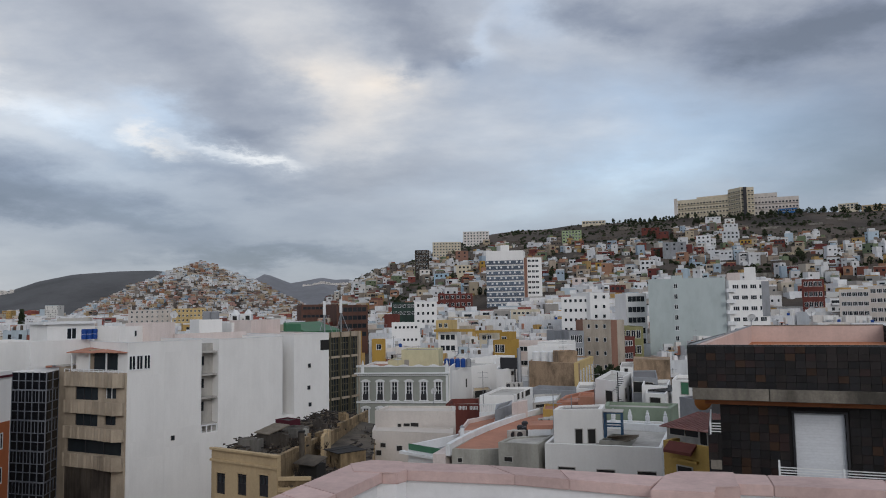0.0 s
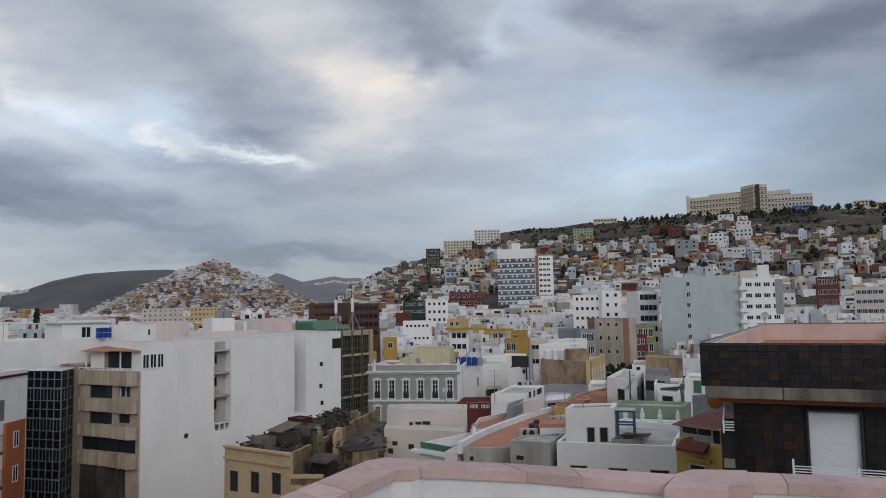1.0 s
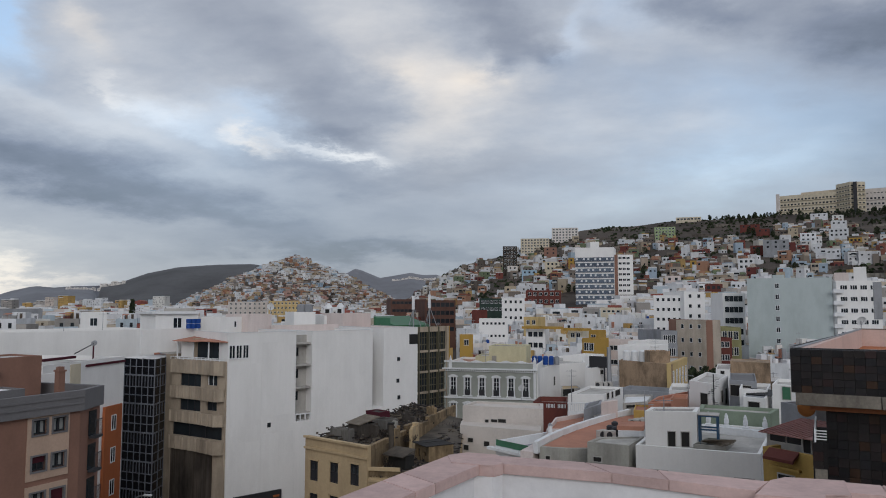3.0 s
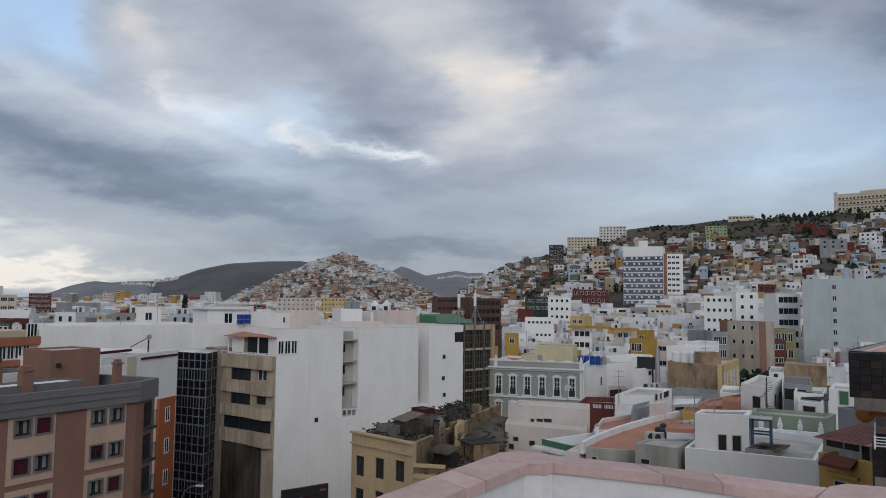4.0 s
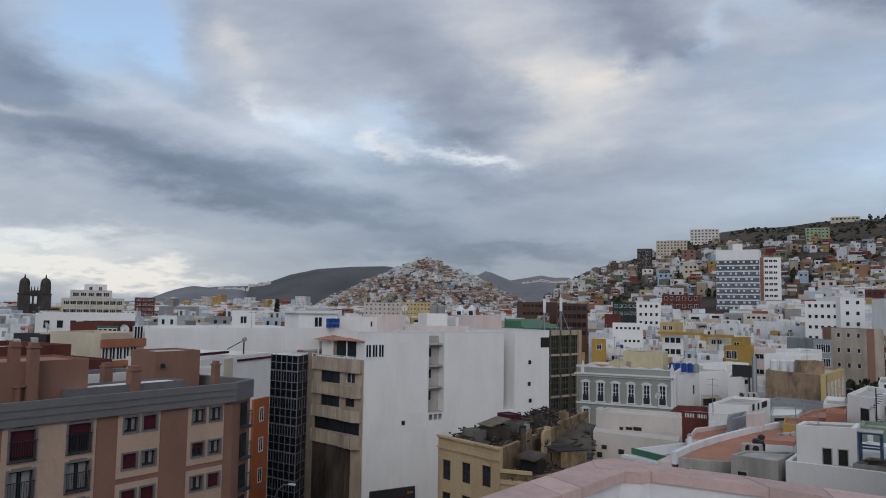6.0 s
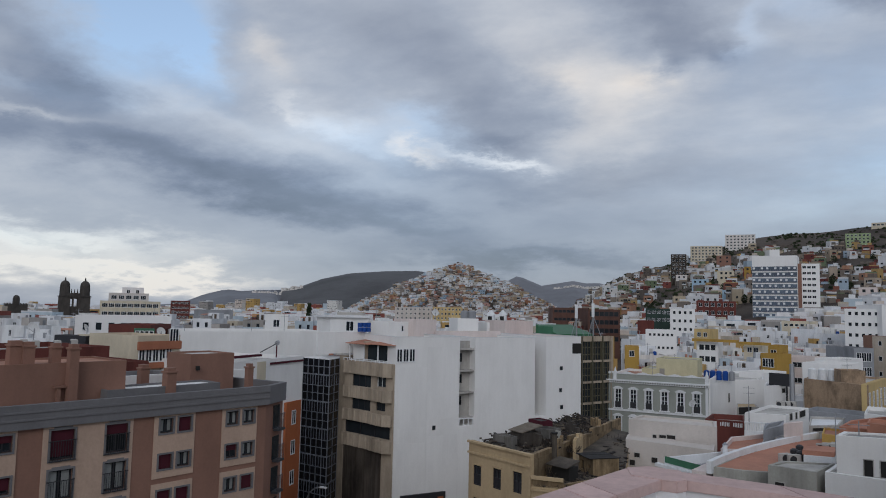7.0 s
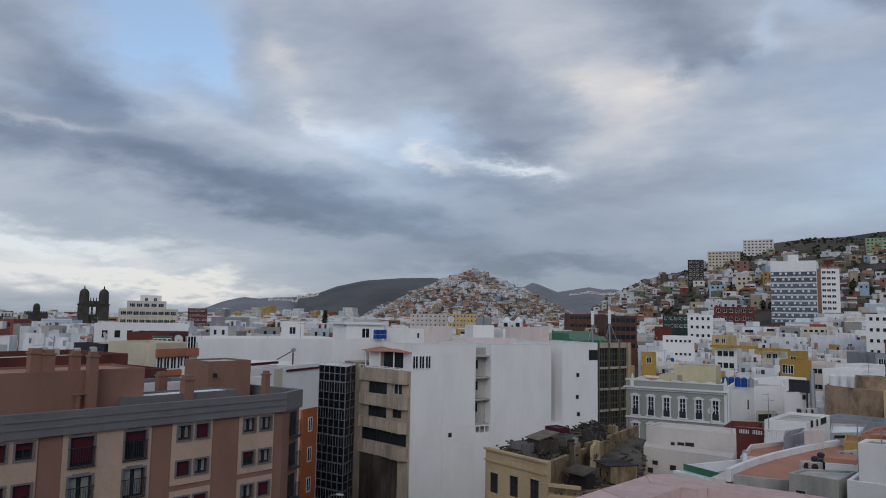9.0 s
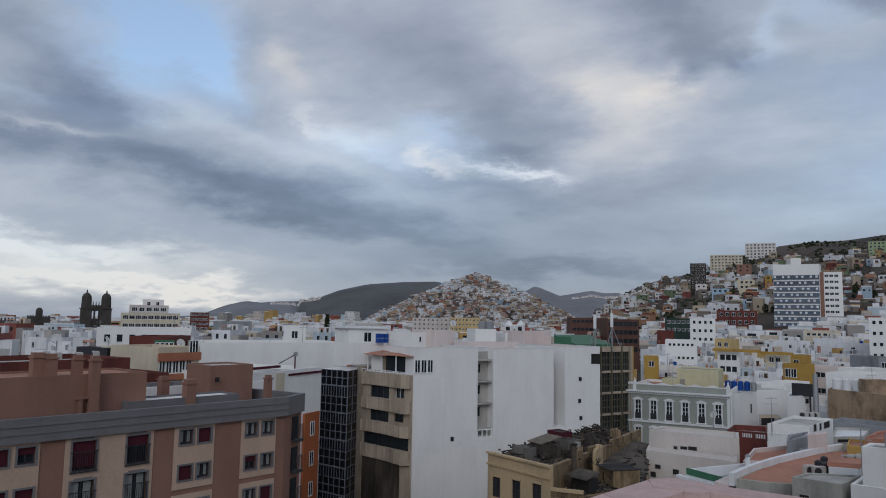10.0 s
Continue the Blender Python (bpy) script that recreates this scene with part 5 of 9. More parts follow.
# --- building faced with dark glazed tiles
def tiled_building():
    A, B = (8.3, 24.6), (13.8, 22.5)
    L, turn = facing(A, B)
    zt, zb1, zb0 = 24.56, 23.16, 22.77
    ob = thing("tiled_building", "building faced with dark glazed tiles and concrete band", "building", A, 0, turn)
    ext = L + 4.0
    xl = 0.97
    sx0, sx1 = 3.26 , 4.79
    zs = 22.31
    bm = bmesh.new()
    box(bm, 0.0, ext, 0.03, 0.5, zb1, zt)
    part("upper_wall", bm, M_GROUT, ob)
    bm = bmesh.new()
    holed(bm, ext - xl, 0, zb0, [(sx0 - xl, sx1 - xl, zs - 2.5, zs)], y=0.9, th=0.4)
    part("lower_wall", bm, M_GROUT, ob).location.x = xl
    bm = bmesh.new()
    prism(bm, [(xl, 1.31), (ext, 1.31), (ext, 12), (xl + 3.0, 12)], 0, zb1)
    part("lower_body", bm, M_GROUT, ob)
    for x0, x1, out in ((0.12, 2.50, 0.0), (2.50 + 0.01, ext, 0.06)):
        bm = bmesh.new()
        box(bm, x0, x1, -0.04 - out, 1.2, zb0, zb1)
        bmesh.ops.bevel(bm, geom=bm.edges[:], offset=0.012, segments=1, affect="EDGES")
        part("concrete_band", bm, M_BAND, ob, "rough cast concrete band with worn patches")
    # roof: parapet ring, orange floor
    F = Matrix.Rotation(-radians(turn), 2)
    bl = F @ (Vector((18.65, 44.14)) - Vector(A))
    bl = Vector((bl.x, bl.y))
    ring = [(0.0, 0.5), (ext, 0.5), (ext, bl.y), (bl.x, bl.y)]
    inn = [(0.55, 0.62), (ext, 0.62), (ext, bl.y - 0.35), (bl.x + 0.25, bl.y - 0.35)]
    bm = bmesh.new()
    rv = [[bm.verts.new((x, y, z)) for x, y in pts] for pts, z in ((ring, zb1 - 0.05), (ring, zt + 0.02), (inn, zt + 0.02), (inn, zt - 1.0))]
    for i, (a, b) in enumerate(zip(rv, rv[1:])):
        for k in range(4):
            bm.faces.new((a[k], a[(k + 1) % 4], b[(k + 1) % 4], b[k])).material_index = 0 if i else 1
    part("roof_parapet", bm, (M_PINKWALL, M_GROUT), ob, "pale pink roof parapet")
    bm = bmesh.new()
    prism(bm, [(0.5, 0.55), (ext, 0.55), (ext, bl.y - 0.3), (bl.x + 0.2, bl.y - 0.3)], zt - 2.0, zt - 0.93)
    part("roof_floor", bm, M_ORANGEFLOOR, ob, "orange painted roof floor")
    bm = bmesh.new()
    e = Vector((bl.x, bl.y)) - Vector((0, 0.5))
    o = Vector((-e.y, e.x)).normalized() * 0.3
    prism(bm, [(0, 0.4), (0 - o.x * 0.4, 0.4 - o.y * 0.4), (bl.x - o.x * 0.4, bl.y - o.y * 0.4), (bl.x - o.x, bl.y - o.y), (0.3, 0.4)][::-1], zt + 0.02, zt + 0.06)
    part("coping", bm, M_STEEL, ob, "thin grey metal coping")
    bm = bmesh.new()
    box(bm, bl.x - 0.2, ext, bl.y - 0.38, bl.y + 0.05, zt + 0.02, zt + 0.07)
    part("coping", bm, M_BAND, ob)
    # shutter with slats in its dark frame
    bm = bmesh.new()
    box(bm, sx0, sx1, 1.07, 1.1, zs - 2.5, zs)
    shutter = part("roller_shutter", bm, M_SHUTTER, ob, "closed pale grey roller shutter")
    bm = bmesh.new()
    n = 26
    box(bm, sx0 + 0.03, sx1 - 0.03, 1.03, 1.07, 0.001, 2.44 / n - 0.001)
    slat = mesh_of("slat", bm, M_SHUTTER)
    for k in range(n):
        share("slat", slat, shutter, 0, 0, zs - 0.06 - 2.44 * (k + 1) / n)
    bm = bmesh.new()
    box(bm, sx0 - 0.06, sx0, 0.84, 1.0, zs - 2.5, zs + 0.06)
    box(bm, sx1, sx1 + 0.06, 0.84, 1.0, zs - 2.5, zs + 0.06)
    box(bm, sx0, sx1, 0.84, 1.0, zs, zs + 0.06)
    part("shutter_frame", bm, M_DARKFRAME, ob)
    # side extension lower down
    x0 = 0.55
    bm = bmesh.new()
    box(bm, x0, xl + 0.01, 0.2, 3.5, 0, 21.59)
    part("side_wing", bm, M_GROUT, ob)
    bm = bmesh.new()
    box(bm, x0 + 0.05, xl - 0.02, 0.14, 0.2, 20.46, 20.76)
    part("plinth", bm, M_BAND, ob)
    # tiles: rows of shared slabs
    tile_w, tile_h = 0.302, (zt - zb1) / 6.0
    rng = random.Random(8)
    for key, hh in (("a", tile_h), ("b", 0.29)):
        bm = bmesh.new()
        v = box(bm, 0.002, tile_w - 0.002, 0, 0.028, 0.002, hh - 0.002)
        for q in v:
            if q.co.y < 0.01:
                q.co.x += 0.003 if q.co.x < 0.1 else -0.003
                q.co.z += 0.003 if q.co.z < 0.1 else -0.003
        CACHE["tile" + key] = mesh_of("tile", bm, M_TILE)
    for j in range(6):
        for i in range(27):
            share("tile", CACHE["tilea"], ob, i * tile_w, rng.uniform(0, 0.004), zb1 + j * tile_h)
    zlow = 20.47
    nrow = int((zb0 - zlow) / 0.29) + 2
    for j in range(nrow):
        z = zb0 - 0.29 * (j + 1)
        for i in range(22):
            x = xl + i * tile_w
            if x + tile_w > sx0 - 0.06 and x < sx1 + 0.06 and z < zs + 0.06:
                continue
            share("tile", CACHE["tileb"], ob, x, 0.872 + rng.uniform(0, 0.004), z)
    for j in range(9):
        for i in range(int((xl - x0) / tile_w)):
            share("tile", CACHE["tileb"], ob, x0 + i * tile_w, 0.172, 21.59 - 0.29 * (j + 1))
    rail = thing("balcony_railing", "white metal balcony railing", "railing", A, 0, turn)
    zr0, zr1 = 20.38, 20.72
    x0, x1 = 2.64, ext
    for k in range(5):
        bm = bmesh.new()
        z = zr0 + (zr1 - zr0) * k / 4
        box(bm, x0, x1, -0.22, -0.19, z - 0.015, z + 0.015)
        part("rail_bar", bm, M_METAL_WHITE, rail)
    for k in range(5):
        bm = bmesh.new()
        x = x0 + 1.83 * k
        box(bm, x, x + 0.06, -0.25, -0.16, zr0 - 0.25, zr1 + (0.22 if k == 0 else 0.05))
        part("post", bm, M_METAL_WHITE, rail)
    bm = bmesh.new()
    box(bm, x0 - 0.3, x1, -0.28, 0.9, zr0 - 0.45, zr0 - 0.22)
    part("balcony_slab", bm, M_BAND, rail)
    small = thing("balcony_railing", "small white balcony railing beside dark tiles", "railing", A, 0, turn)
    for k in range(4):
        bm = bmesh.new()
        z = 21.59 + 0.08 + 0.09 * k
        box(bm, 0.61, xl, 0.24, 0.26, z, z + 0.035)
        part("rail_bar", bm, M_METAL_WHITE, small)
    bm = bmesh.new()
    box(bm, 0.61, 0.61 + 0.05, 0.22, 3.3, 21.59, 21.59 + 0.42)
    part("end_panel", bm, M_METAL_WHITE, small)


M_GROUT = surface("dark_grout", [(0.016, 0.014, 0.014)], stain=0.2)
M_BAND = surface("weathered_band", [(0.27, 0.24, 0.20)], stain=0.45, grain=0.15, bump=0.6, size=0.5)
M_PINKWALL = surface("pale_pink_render", [(0.66, 0.50, 0.45)], stain=0.12)
M_ORANGEFLOOR = surface("orange_waterproofing", [(0.46, 0.17, 0.075)], stain=0.2)
tiled_building()

M_BLUESTEEL = surface("blue_steel", [(0.05, 0.11, 0.20)], rough=0.5)
M_GREY = surface("grey_render", [(0.30, 0.31, 0.33)], stain=0.2)
M_PALEPINK = surface("washed_pink_render", [(0.70, 0.61, 0.58)], stain=0.1, streak=0.1)
M_GREEN = surface("green_paint", [(0.06, 0.17, 0.10)], stain=0.15)
M_TANWALL = surface("rough_tan_masonry", [(0.42, 0.30, 0.20)], stain=0.45, grain=0.16, bump=0.8, size=0.8)
M_BRICKDARK = surface("dark_brown_brick", [(0.12, 0.06, 0.045)], stain=0.25)
M_GREENDARK = surface("dark_green_glazing", [(0.035, 0.06, 0.05)], stain=0.2)
M_GLASS_TOWER = glassy("tower_glass", (0.09, 0.115, 0.15), 0.15)
M_YELLOW = surface("yellow_render", [(0.58, 0.43, 0.20)], stain=0.15)
M_GOLD = surface("mustard_render", [(0.42, 0.26, 0.06)], stain=0.15)
M_BRICK = surface("brick_red_render", [(0.15, 0.045, 0.036)], stain=0.25)
M_OLIVE = surface("olive_render", [(0.28, 0.27, 0.13)], stain=0.2)
M_PINKSHEET = surface("faded_red_sheet", [(0.40, 0.20, 0.18)], stain=0.2, rough=0.6)
TAKEN = [(*(35.6, 151.9), 16), (*(18.6, 120.6), 9), (*(22.2, 120.0), 9)]


def poly_building(name, label, pts, z1, wall, roof, rim=0.4, th=0.25, z0=0.0, category="house"):
    """A flat-roofed block over any outline, with a parapet."""
    c = sum((Vector(p) for p in pts), Vector((0, 0))) / len(pts)
    loc = [Vector(p) - c for p in pts]
    area = sum(a.x * b.y - a.y * b.x for a, b in zip(loc, loc[1:] + loc[:1]))
    if area < 0:
        loc = loc[::-1]
    ob = thing(name, label, category, tuple(c), z0)
    bm = bmesh.new()
    inn = [p - p.normalized() * min(th * 1.3, p.length * 0.5) for p in loc]
    n = len(loc)
    rv = [[bm.verts.new((p.x, p.y, z)) for p in q] for q, z in ((loc, 0), (loc, z1 - z0), (inn, z1 - z0), (inn, z1 - z0 - rim))]
    for a, b in zip(rv, rv[1:]):
        for k in range(n):
            bm.faces.new((a[k], a[(k + 1) % n], b[(k + 1) % n], b[k]))
    bm.faces.new(rv[-1]).material_index = 1
    part("wall", bm, (wall, roof), ob)
    return ob


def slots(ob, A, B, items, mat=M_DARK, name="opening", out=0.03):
    """Panels with a thin reveal on the front of ob, near black by default as an opening's shade: (x0, x1, z0, z1)."""
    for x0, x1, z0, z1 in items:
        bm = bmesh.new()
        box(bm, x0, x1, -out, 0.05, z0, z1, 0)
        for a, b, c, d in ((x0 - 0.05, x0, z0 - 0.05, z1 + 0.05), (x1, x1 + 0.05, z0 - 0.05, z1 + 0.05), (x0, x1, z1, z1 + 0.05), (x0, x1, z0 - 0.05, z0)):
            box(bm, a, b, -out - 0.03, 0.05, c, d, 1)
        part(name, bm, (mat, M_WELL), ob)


def air_unit(p, z, turn=0.0):
    t = thing("air_conditioner", "pale grey air conditioning unit on a roof", "air conditioner", p, z, turn, "roof units")
    bm = bmesh.new()
    box(bm, 0, 0.85, 0, 0.35, 0.08, 0.7)
    bmesh.ops.bevel(bm, geom=bm.edges[:], offset=0.02, segments=1, affect="EDGES")
    part("casing", bm, M_WELL, t)
    bm = bmesh.new()
    tube(bm, (0.3, -0.02, 0.39), (0.3, 0.01, 0.39), 0.24, 12)
    part("fan_grille", bm, M_DARKFRAME, t)
    bm = bmesh.new()
    box(bm, 0.05, 0.12, 0, 0.35, 0, 0.08)
    box(bm, 0.7, 0.77, 0, 0.35, 0, 0.08)
    part("feet", bm, M_DARKFRAME, t)
    return t


def mast(p, z0, z1, r=0.05, bars=2, label="thin grey antenna mast on a roof"):
    t = thing("antenna", label, "antenna", p, z0)
    bm = bmesh.new()
    tube(bm, (0, 0, 0), (0, 0, z1 - z0), r, 6, r * 0.6)
    part("pole", bm, M_STEEL, t)
    for k in range(bars):
        bm = bmesh.new()
        h = (z1 - z0) * (0.95 - 0.14 * k)
        tube(bm, (-0.6, 0, h), (0.6, 0, h), 0.02, 4)
        for j in range(5):
            tube(bm, (-0.5 + 0.25 * j, -0.3, h), (-0.5 + 0.25 * j, 0.3, h), 0.012, 4)
        part("aerial", bm, M_STEEL, t)["kind"] = "stuff"


def wall_slots(ob, A, B, items, mat=M_DARK, name="opening"):
    """Framed panels on the wall of ob that runs from A to B, near black by default as an opening's shade: (x0, x1, z0,
    z1), heights over the ground.
    """
    turn = facing(A, B)[1]
    m = pose(A[0] - ob.location.x, A[1] - ob.location.y, -ob.location.z, 0, 0, turn)
    for x0, x1, z0, z1 in items:
        bm = bmesh.new()
        box(bm, x0, x1, -0.03, 0.05, z0, z1, 0)
        for a, b, c, d in ((x0 - 0.05, x0, z0 - 0.05, z1 + 0.05), (x1, x1 + 0.05, z0 - 0.05, z1 + 0.05), (x0, x1, z1, z1 + 0.05), (x0, x1, z0 - 0.05, z0)):
            box(bm, a, b, -0.06, 0.05, c, d, 1)
        bmesh.ops.transform(bm, matrix=m, verts=bm.verts[:])
        part(name, bm, (mat, M_WELL), ob)


# taupe house: upper block with a recess painted as dark panels, lower storey before it
ob = poly_building("taupe_house", "pale taupe flat-roofed house with small square windows", [(-6.89, 71.74), (1.03, 70.16), (1.05, 74.02), (-5.99, 75.02)], 16.0, M_TAUPE, M_TAUPE, 0.2, 0.25, z0=0.0, category="house")
wall_slots(ob, (-6.89, 71.74), (1.03, 70.16), [(2.31, 2.65, 14.45, 14.72), (2.92, 3.58, 13.01, 14.78), (3.59, 4.40, 14.20, 14.84)], M_DARK)
ob = poly_building("taupe_house", "lower pale taupe storey with small square windows", [(-6.91, 69.13), (0.71, 66.69), (0.81, 69.71), (-6.99, 72.19)], 14.5, M_TAUPE, M_TAUPE, 0.08, 0.25, z0=0.0, category="house")
wall_slots(ob, (-6.91, 69.13), (0.71, 66.69), [(0.85, 1.36, 12.99, 13.36), (2.48, 3.03, 12.71, 13.17), (0.40, 0.91, 12.21, 12.68)], M_DARK)
# white side of the mansion and its yard
ob = poly_building("white_house", "white blank-walled house beside the mansion", [(0.76, 117.90), (4.86, 128.13), (9.58, 132.37), (10.52, 153.90), (1.61, 143.92)], 15.6, M_WHITE, M_WELL, 0.4, 0.25, z0=0.0, category="house")
wall_slots(ob, (0.76, 117.90), (4.86, 128.13), [(7.96, 8.49, 12.22, 13.62)], M_DARK)
ob = poly_building("roof_shed", "low open shed with rusty yellowed roof", [(4.80, 118.92), (7.95, 121.55), (7.68, 125.44), (4.95, 124.47)], 12.2, M_WELL, M_OCHRE, 0.05, 0.25, z0=0.0, category="shed")
wall_slots(ob, (4.80, 118.92), (7.95, 121.55), [(0.22, 2.68, 11.16, 12.23)], M_DARK)
ob = poly_building("maroon_house", "maroon house with white balustrade", [(0.15, 101.03), (4.80, 100.38), (5.13, 106.90), (1.11, 106.76)], 12.6, M_BRICK, M_WELL, 0.7, 0.25, z0=0.0, category="house")
MA, MB = (0.15, 101.03), (4.80, 100.38)
for k in range(3):
    u = 0.06 + 0.33 * k
    panel = thing("balustrade", "white pierced balustrade panel on a maroon parapet", "balustrade", (MA[0] + (MB[0] - MA[0]) * u, MA[1] + (MB[1] - MA[1]) * u), 11.85, facing(MA, MB)[1], "maroon parapet panels")
    for j in range(6):
        bm = bmesh.new()
        box(bm, 0.2 * j, 0.2 * j + 0.1, -0.08, 0.0, 0, 0.5)
        part("baluster", bm, M_TRIM, panel)
# white house with air units on its roof
ob = poly_building("white_house", "white flat-roofed house with air conditioners on roof", [(4.27, 87.95), (8.43, 87.83), (11.73, 96.19), (7.65, 97.21)], 15.3, M_WHITE, M_WELL, 0.3, 0.25, z0=0.0, category="house")
wall_slots(ob, (8.43, 87.83), (11.73, 96.19), [(1.34, 2.26, 14.60, 15.31), (3.44, 4.16, 14.52, 15.25), (5.14, 7.39, 14.53, 15.21)], M_DARK)
air_unit((8.24, 96.92), 15.0, -20).scale = (1.15, 1.15, 1.2)
air_unit((8.87, 97.15), 15.0, -20).scale = (1.15, 1.15, 1.2)
air_unit((9.58, 97.40), 15.0, -20).scale = (1.15, 1.15, 1.2)
ob = poly_building("pale_house", "pale house with brown window band", [(9.57, 78.91), (12.45, 80.71), (14.15, 87.72), (10.71, 86.53)], 15.5, M_WELL, M_TRIM, 0.25, 0.25, z0=0.0, category="house")
wall_slots(ob, (9.57, 78.91), (12.45, 80.71), [(0.42, 3.03, 14.98, 15.27)], M_DARK)
ob = poly_building("grey_house", "grey house with plain roof", [(4.42, 64.02), (6.27, 67.69), (6.61, 70.79), (4.85, 67.93)], 16.9, M_GREY, M_ROOF, 0.3, 0.25, z0=0.0, category="house")
wall_slots(ob, (4.42, 64.02), (6.27, 67.69), [(2.28, 3.92, 15.59, 16.03)], M_SHUTTER)
ob = poly_building("pale_pink_wall", "pale pink blank roof wall", [(5.91, 63.91), (7.52, 65.85), (7.61, 66.60), (5.98, 64.62)], 17.5, M_PALEPINK, M_PALEPINK, 0.03, 0.25, z0=0.0, category="wall")
ob = poly_building("terrace_house", "house with dull red roof terrace and pale low walls", [(1.11, 60.06), (4.02, 60.47), (5.02, 69.68), (2.07, 66.41)], 15.8, M_PALEPINK, M_TERRACOTTA, 0.35, 0.25, z0=0.0, category="house")
ob = poly_building("small_ochre_annex", "low ochre roof annex with brick pillars", [(8.87, 65.57), (9.99, 65.00), (10.89, 69.25), (9.67, 69.91)], 16.7, M_OCHREBR, M_TERRACOTTA, 0.2, 0.25, z0=0.0, category="house")
ob = poly_building("terracotta_roof_house", "low house with terracotta roof surface", [(10.34, 66.89), (13.52, 66.27), (15.84, 76.15), (11.99, 71.52)], 17.2, M_TERRACOTTA, M_TERRACOTTA, 0.25, 0.25, z0=0.0, category="house")
ob = poly_building("terracotta_stair_head", "terracotta painted stair head on a roof", [(11.92, 64.70), (13.17, 64.11), (13.99, 67.56), (12.70, 67.87)], 17.9, M_TERRACOTTA, M_TERRACOTTA2, 0.1, 0.25, z0=16.9, category="roof room")
# curved terracotta roof with its white parapet
ZR = 16.0
RP = [(0.44, 51.71), (2.28, 51.31), (4.30, 51.56), (8.31, 55.18), (9.41, 68.15), (6.64, 65.09), (4.67, 61.61), (2.28, 57.05)]
ob = poly_building("curved_roof_house", "concrete house with curved terracotta roof and white parapet", RP, ZR, M_CONCRETE, M_TERRACOTTA, 0.03)
wall_slots(ob, RP[0], RP[1], [(0.45, 0.75, 15.1, 15.4)], M_DARK)
c = Vector(ob.location[:2])
rim = [Vector(p) - c for p in [(0.33, 51.27), (1.25, 53.90), (2.25, 56.30), (3.51, 58.97), (4.64, 61.08), (6.58, 64.49), (9.00, 68.16)]]
for a, b in zip(rim, rim[1:]):
    bm = bmesh.new()
    n = Vector((-(b - a).y, (b - a).x)).normalized() * 0.32
    prism(bm, [tuple(a), tuple(b), tuple(b + n), tuple(a + n)], ZR - 0.4, ZR + 0.42)
    part("parapet", bm, M_TRIM, ob, "white parapet of the curved roof")
bm = bmesh.new()
for a, b in zip(rim, rim[1:]):
    n = Vector((-(b - a).y, (b - a).x)).normalized()
    prism(bm, [tuple(a + n * 0.34), tuple(b + n * 0.34), tuple(b + n * 1.3), tuple(a + n * 1.3)], 0, ZR - 0.3)
part("rear_wing", bm, M_PALEPINK, ob)
ob = poly_building("concrete_roof_block", "raw concrete roof block with pale coping", [(3.58, 49.15), (6.14, 48.12), (7.63, 51.58), (4.52, 51.00)], 16.9, M_CONCRETE, M_WELL, 0.1, 0.25, z0=0.0, category="house")
wall_slots(ob, (3.58, 49.15), (6.14, 48.12), [(0.42, 0.95, 15.67, 15.96)], M_DARK)
ob = poly_building("roof_stair_room", "white stair head with terracotta top", [(6.14, 53.91), (7.85, 54.02), (8.42, 56.01), (6.68, 56.16)], 16.85, M_TRIM, M_TERRACOTTA, 0.02, 0.25, z0=15.9, category="roof room")
ob = poly_building("roof_slab", "terracotta slab over a white stair room", [(6.10, 54.20), (7.98, 54.12), (8.64, 56.45), (6.65, 56.55)], 17.15, M_TERRACOTTA, M_TERRACOTTA, 0.02, 0.1, z0=16.85, category="slab")
air_unit((7.74, 60.50), 15.98, -15)
air_unit((8.30, 60.93), 15.98, 10)
air_unit((8.90, 61.64), 15.98, -30)
air_unit((4.89, 54.74), 15.98, 40)
air_unit((5.34, 54.67), 15.98, 20)
for p in [(6.15, 55.78), (5.85, 56.56), (6.41, 58.36)]:
    t = thing("water_tank", "small dark plastic water tank on roof", "water tank", p, ZR - 0.02)
    bm = bmesh.new()
    tube(bm, (0, 0, 0), (0, 0, 0.75), 0.26, 12)
    part("drum", bm, M_DARKFRAME, t)
    bm = bmesh.new()
    tube(bm, (0, 0, 0.75), (0, 0, 0.85), 0.26, 12, 0.12)
    part("lid", bm, M_DARKFRAME, t)
t = thing("chimney", "small white roof chimney with pointed cap", "chimney", (1.39, 59.02), 15.5)
bm = bmesh.new()
tube(bm, (0, 0, 0), (0, 0, 0.8), 0.18, 8, 0.17)
part("shaft", bm, M_TRIM, t)
bm = bmesh.new()
tube(bm, (0, 0, 0.8), (0, 0, 1.0), 0.23, 8, 0.04)
part("cap", bm, M_GREY, t)
# white terrace house: slot windows, upper room with two doorways, steel frame, urns
TH = [(6.54, 47.91), (13.58, 45.78), (17.51, 55.60), (13.10, 57.10), (8.52, 53.38)]
ob = poly_building("white_terrace_house", "white house with slot windows and bare roof terrace", TH, 17.0, M_WHITE, M_WELL, 0.12)
wall_slots(ob, TH[0], TH[1], [(0.87, 1.92, 15.40, 15.53), (3.33, 4.44, 15.32, 15.48), (5.87, 6.96, 15.29, 15.48)], M_DARK)
ob = poly_building("upper_room", "white upper room with two dark doorways", [(7.24, 48.37), (10.48, 48.30), (11.20, 50.63), (7.98, 50.30)], 19.1, M_WHITE, M_ROOF, 0.12, 0.25, z0=16.88, category="room")
wall_slots(ob, (7.24, 48.37), (10.48, 48.30), [(1.42, 1.87, 16.75, 17.81), (2.25, 2.73, 16.74, 17.80)], M_DARK)
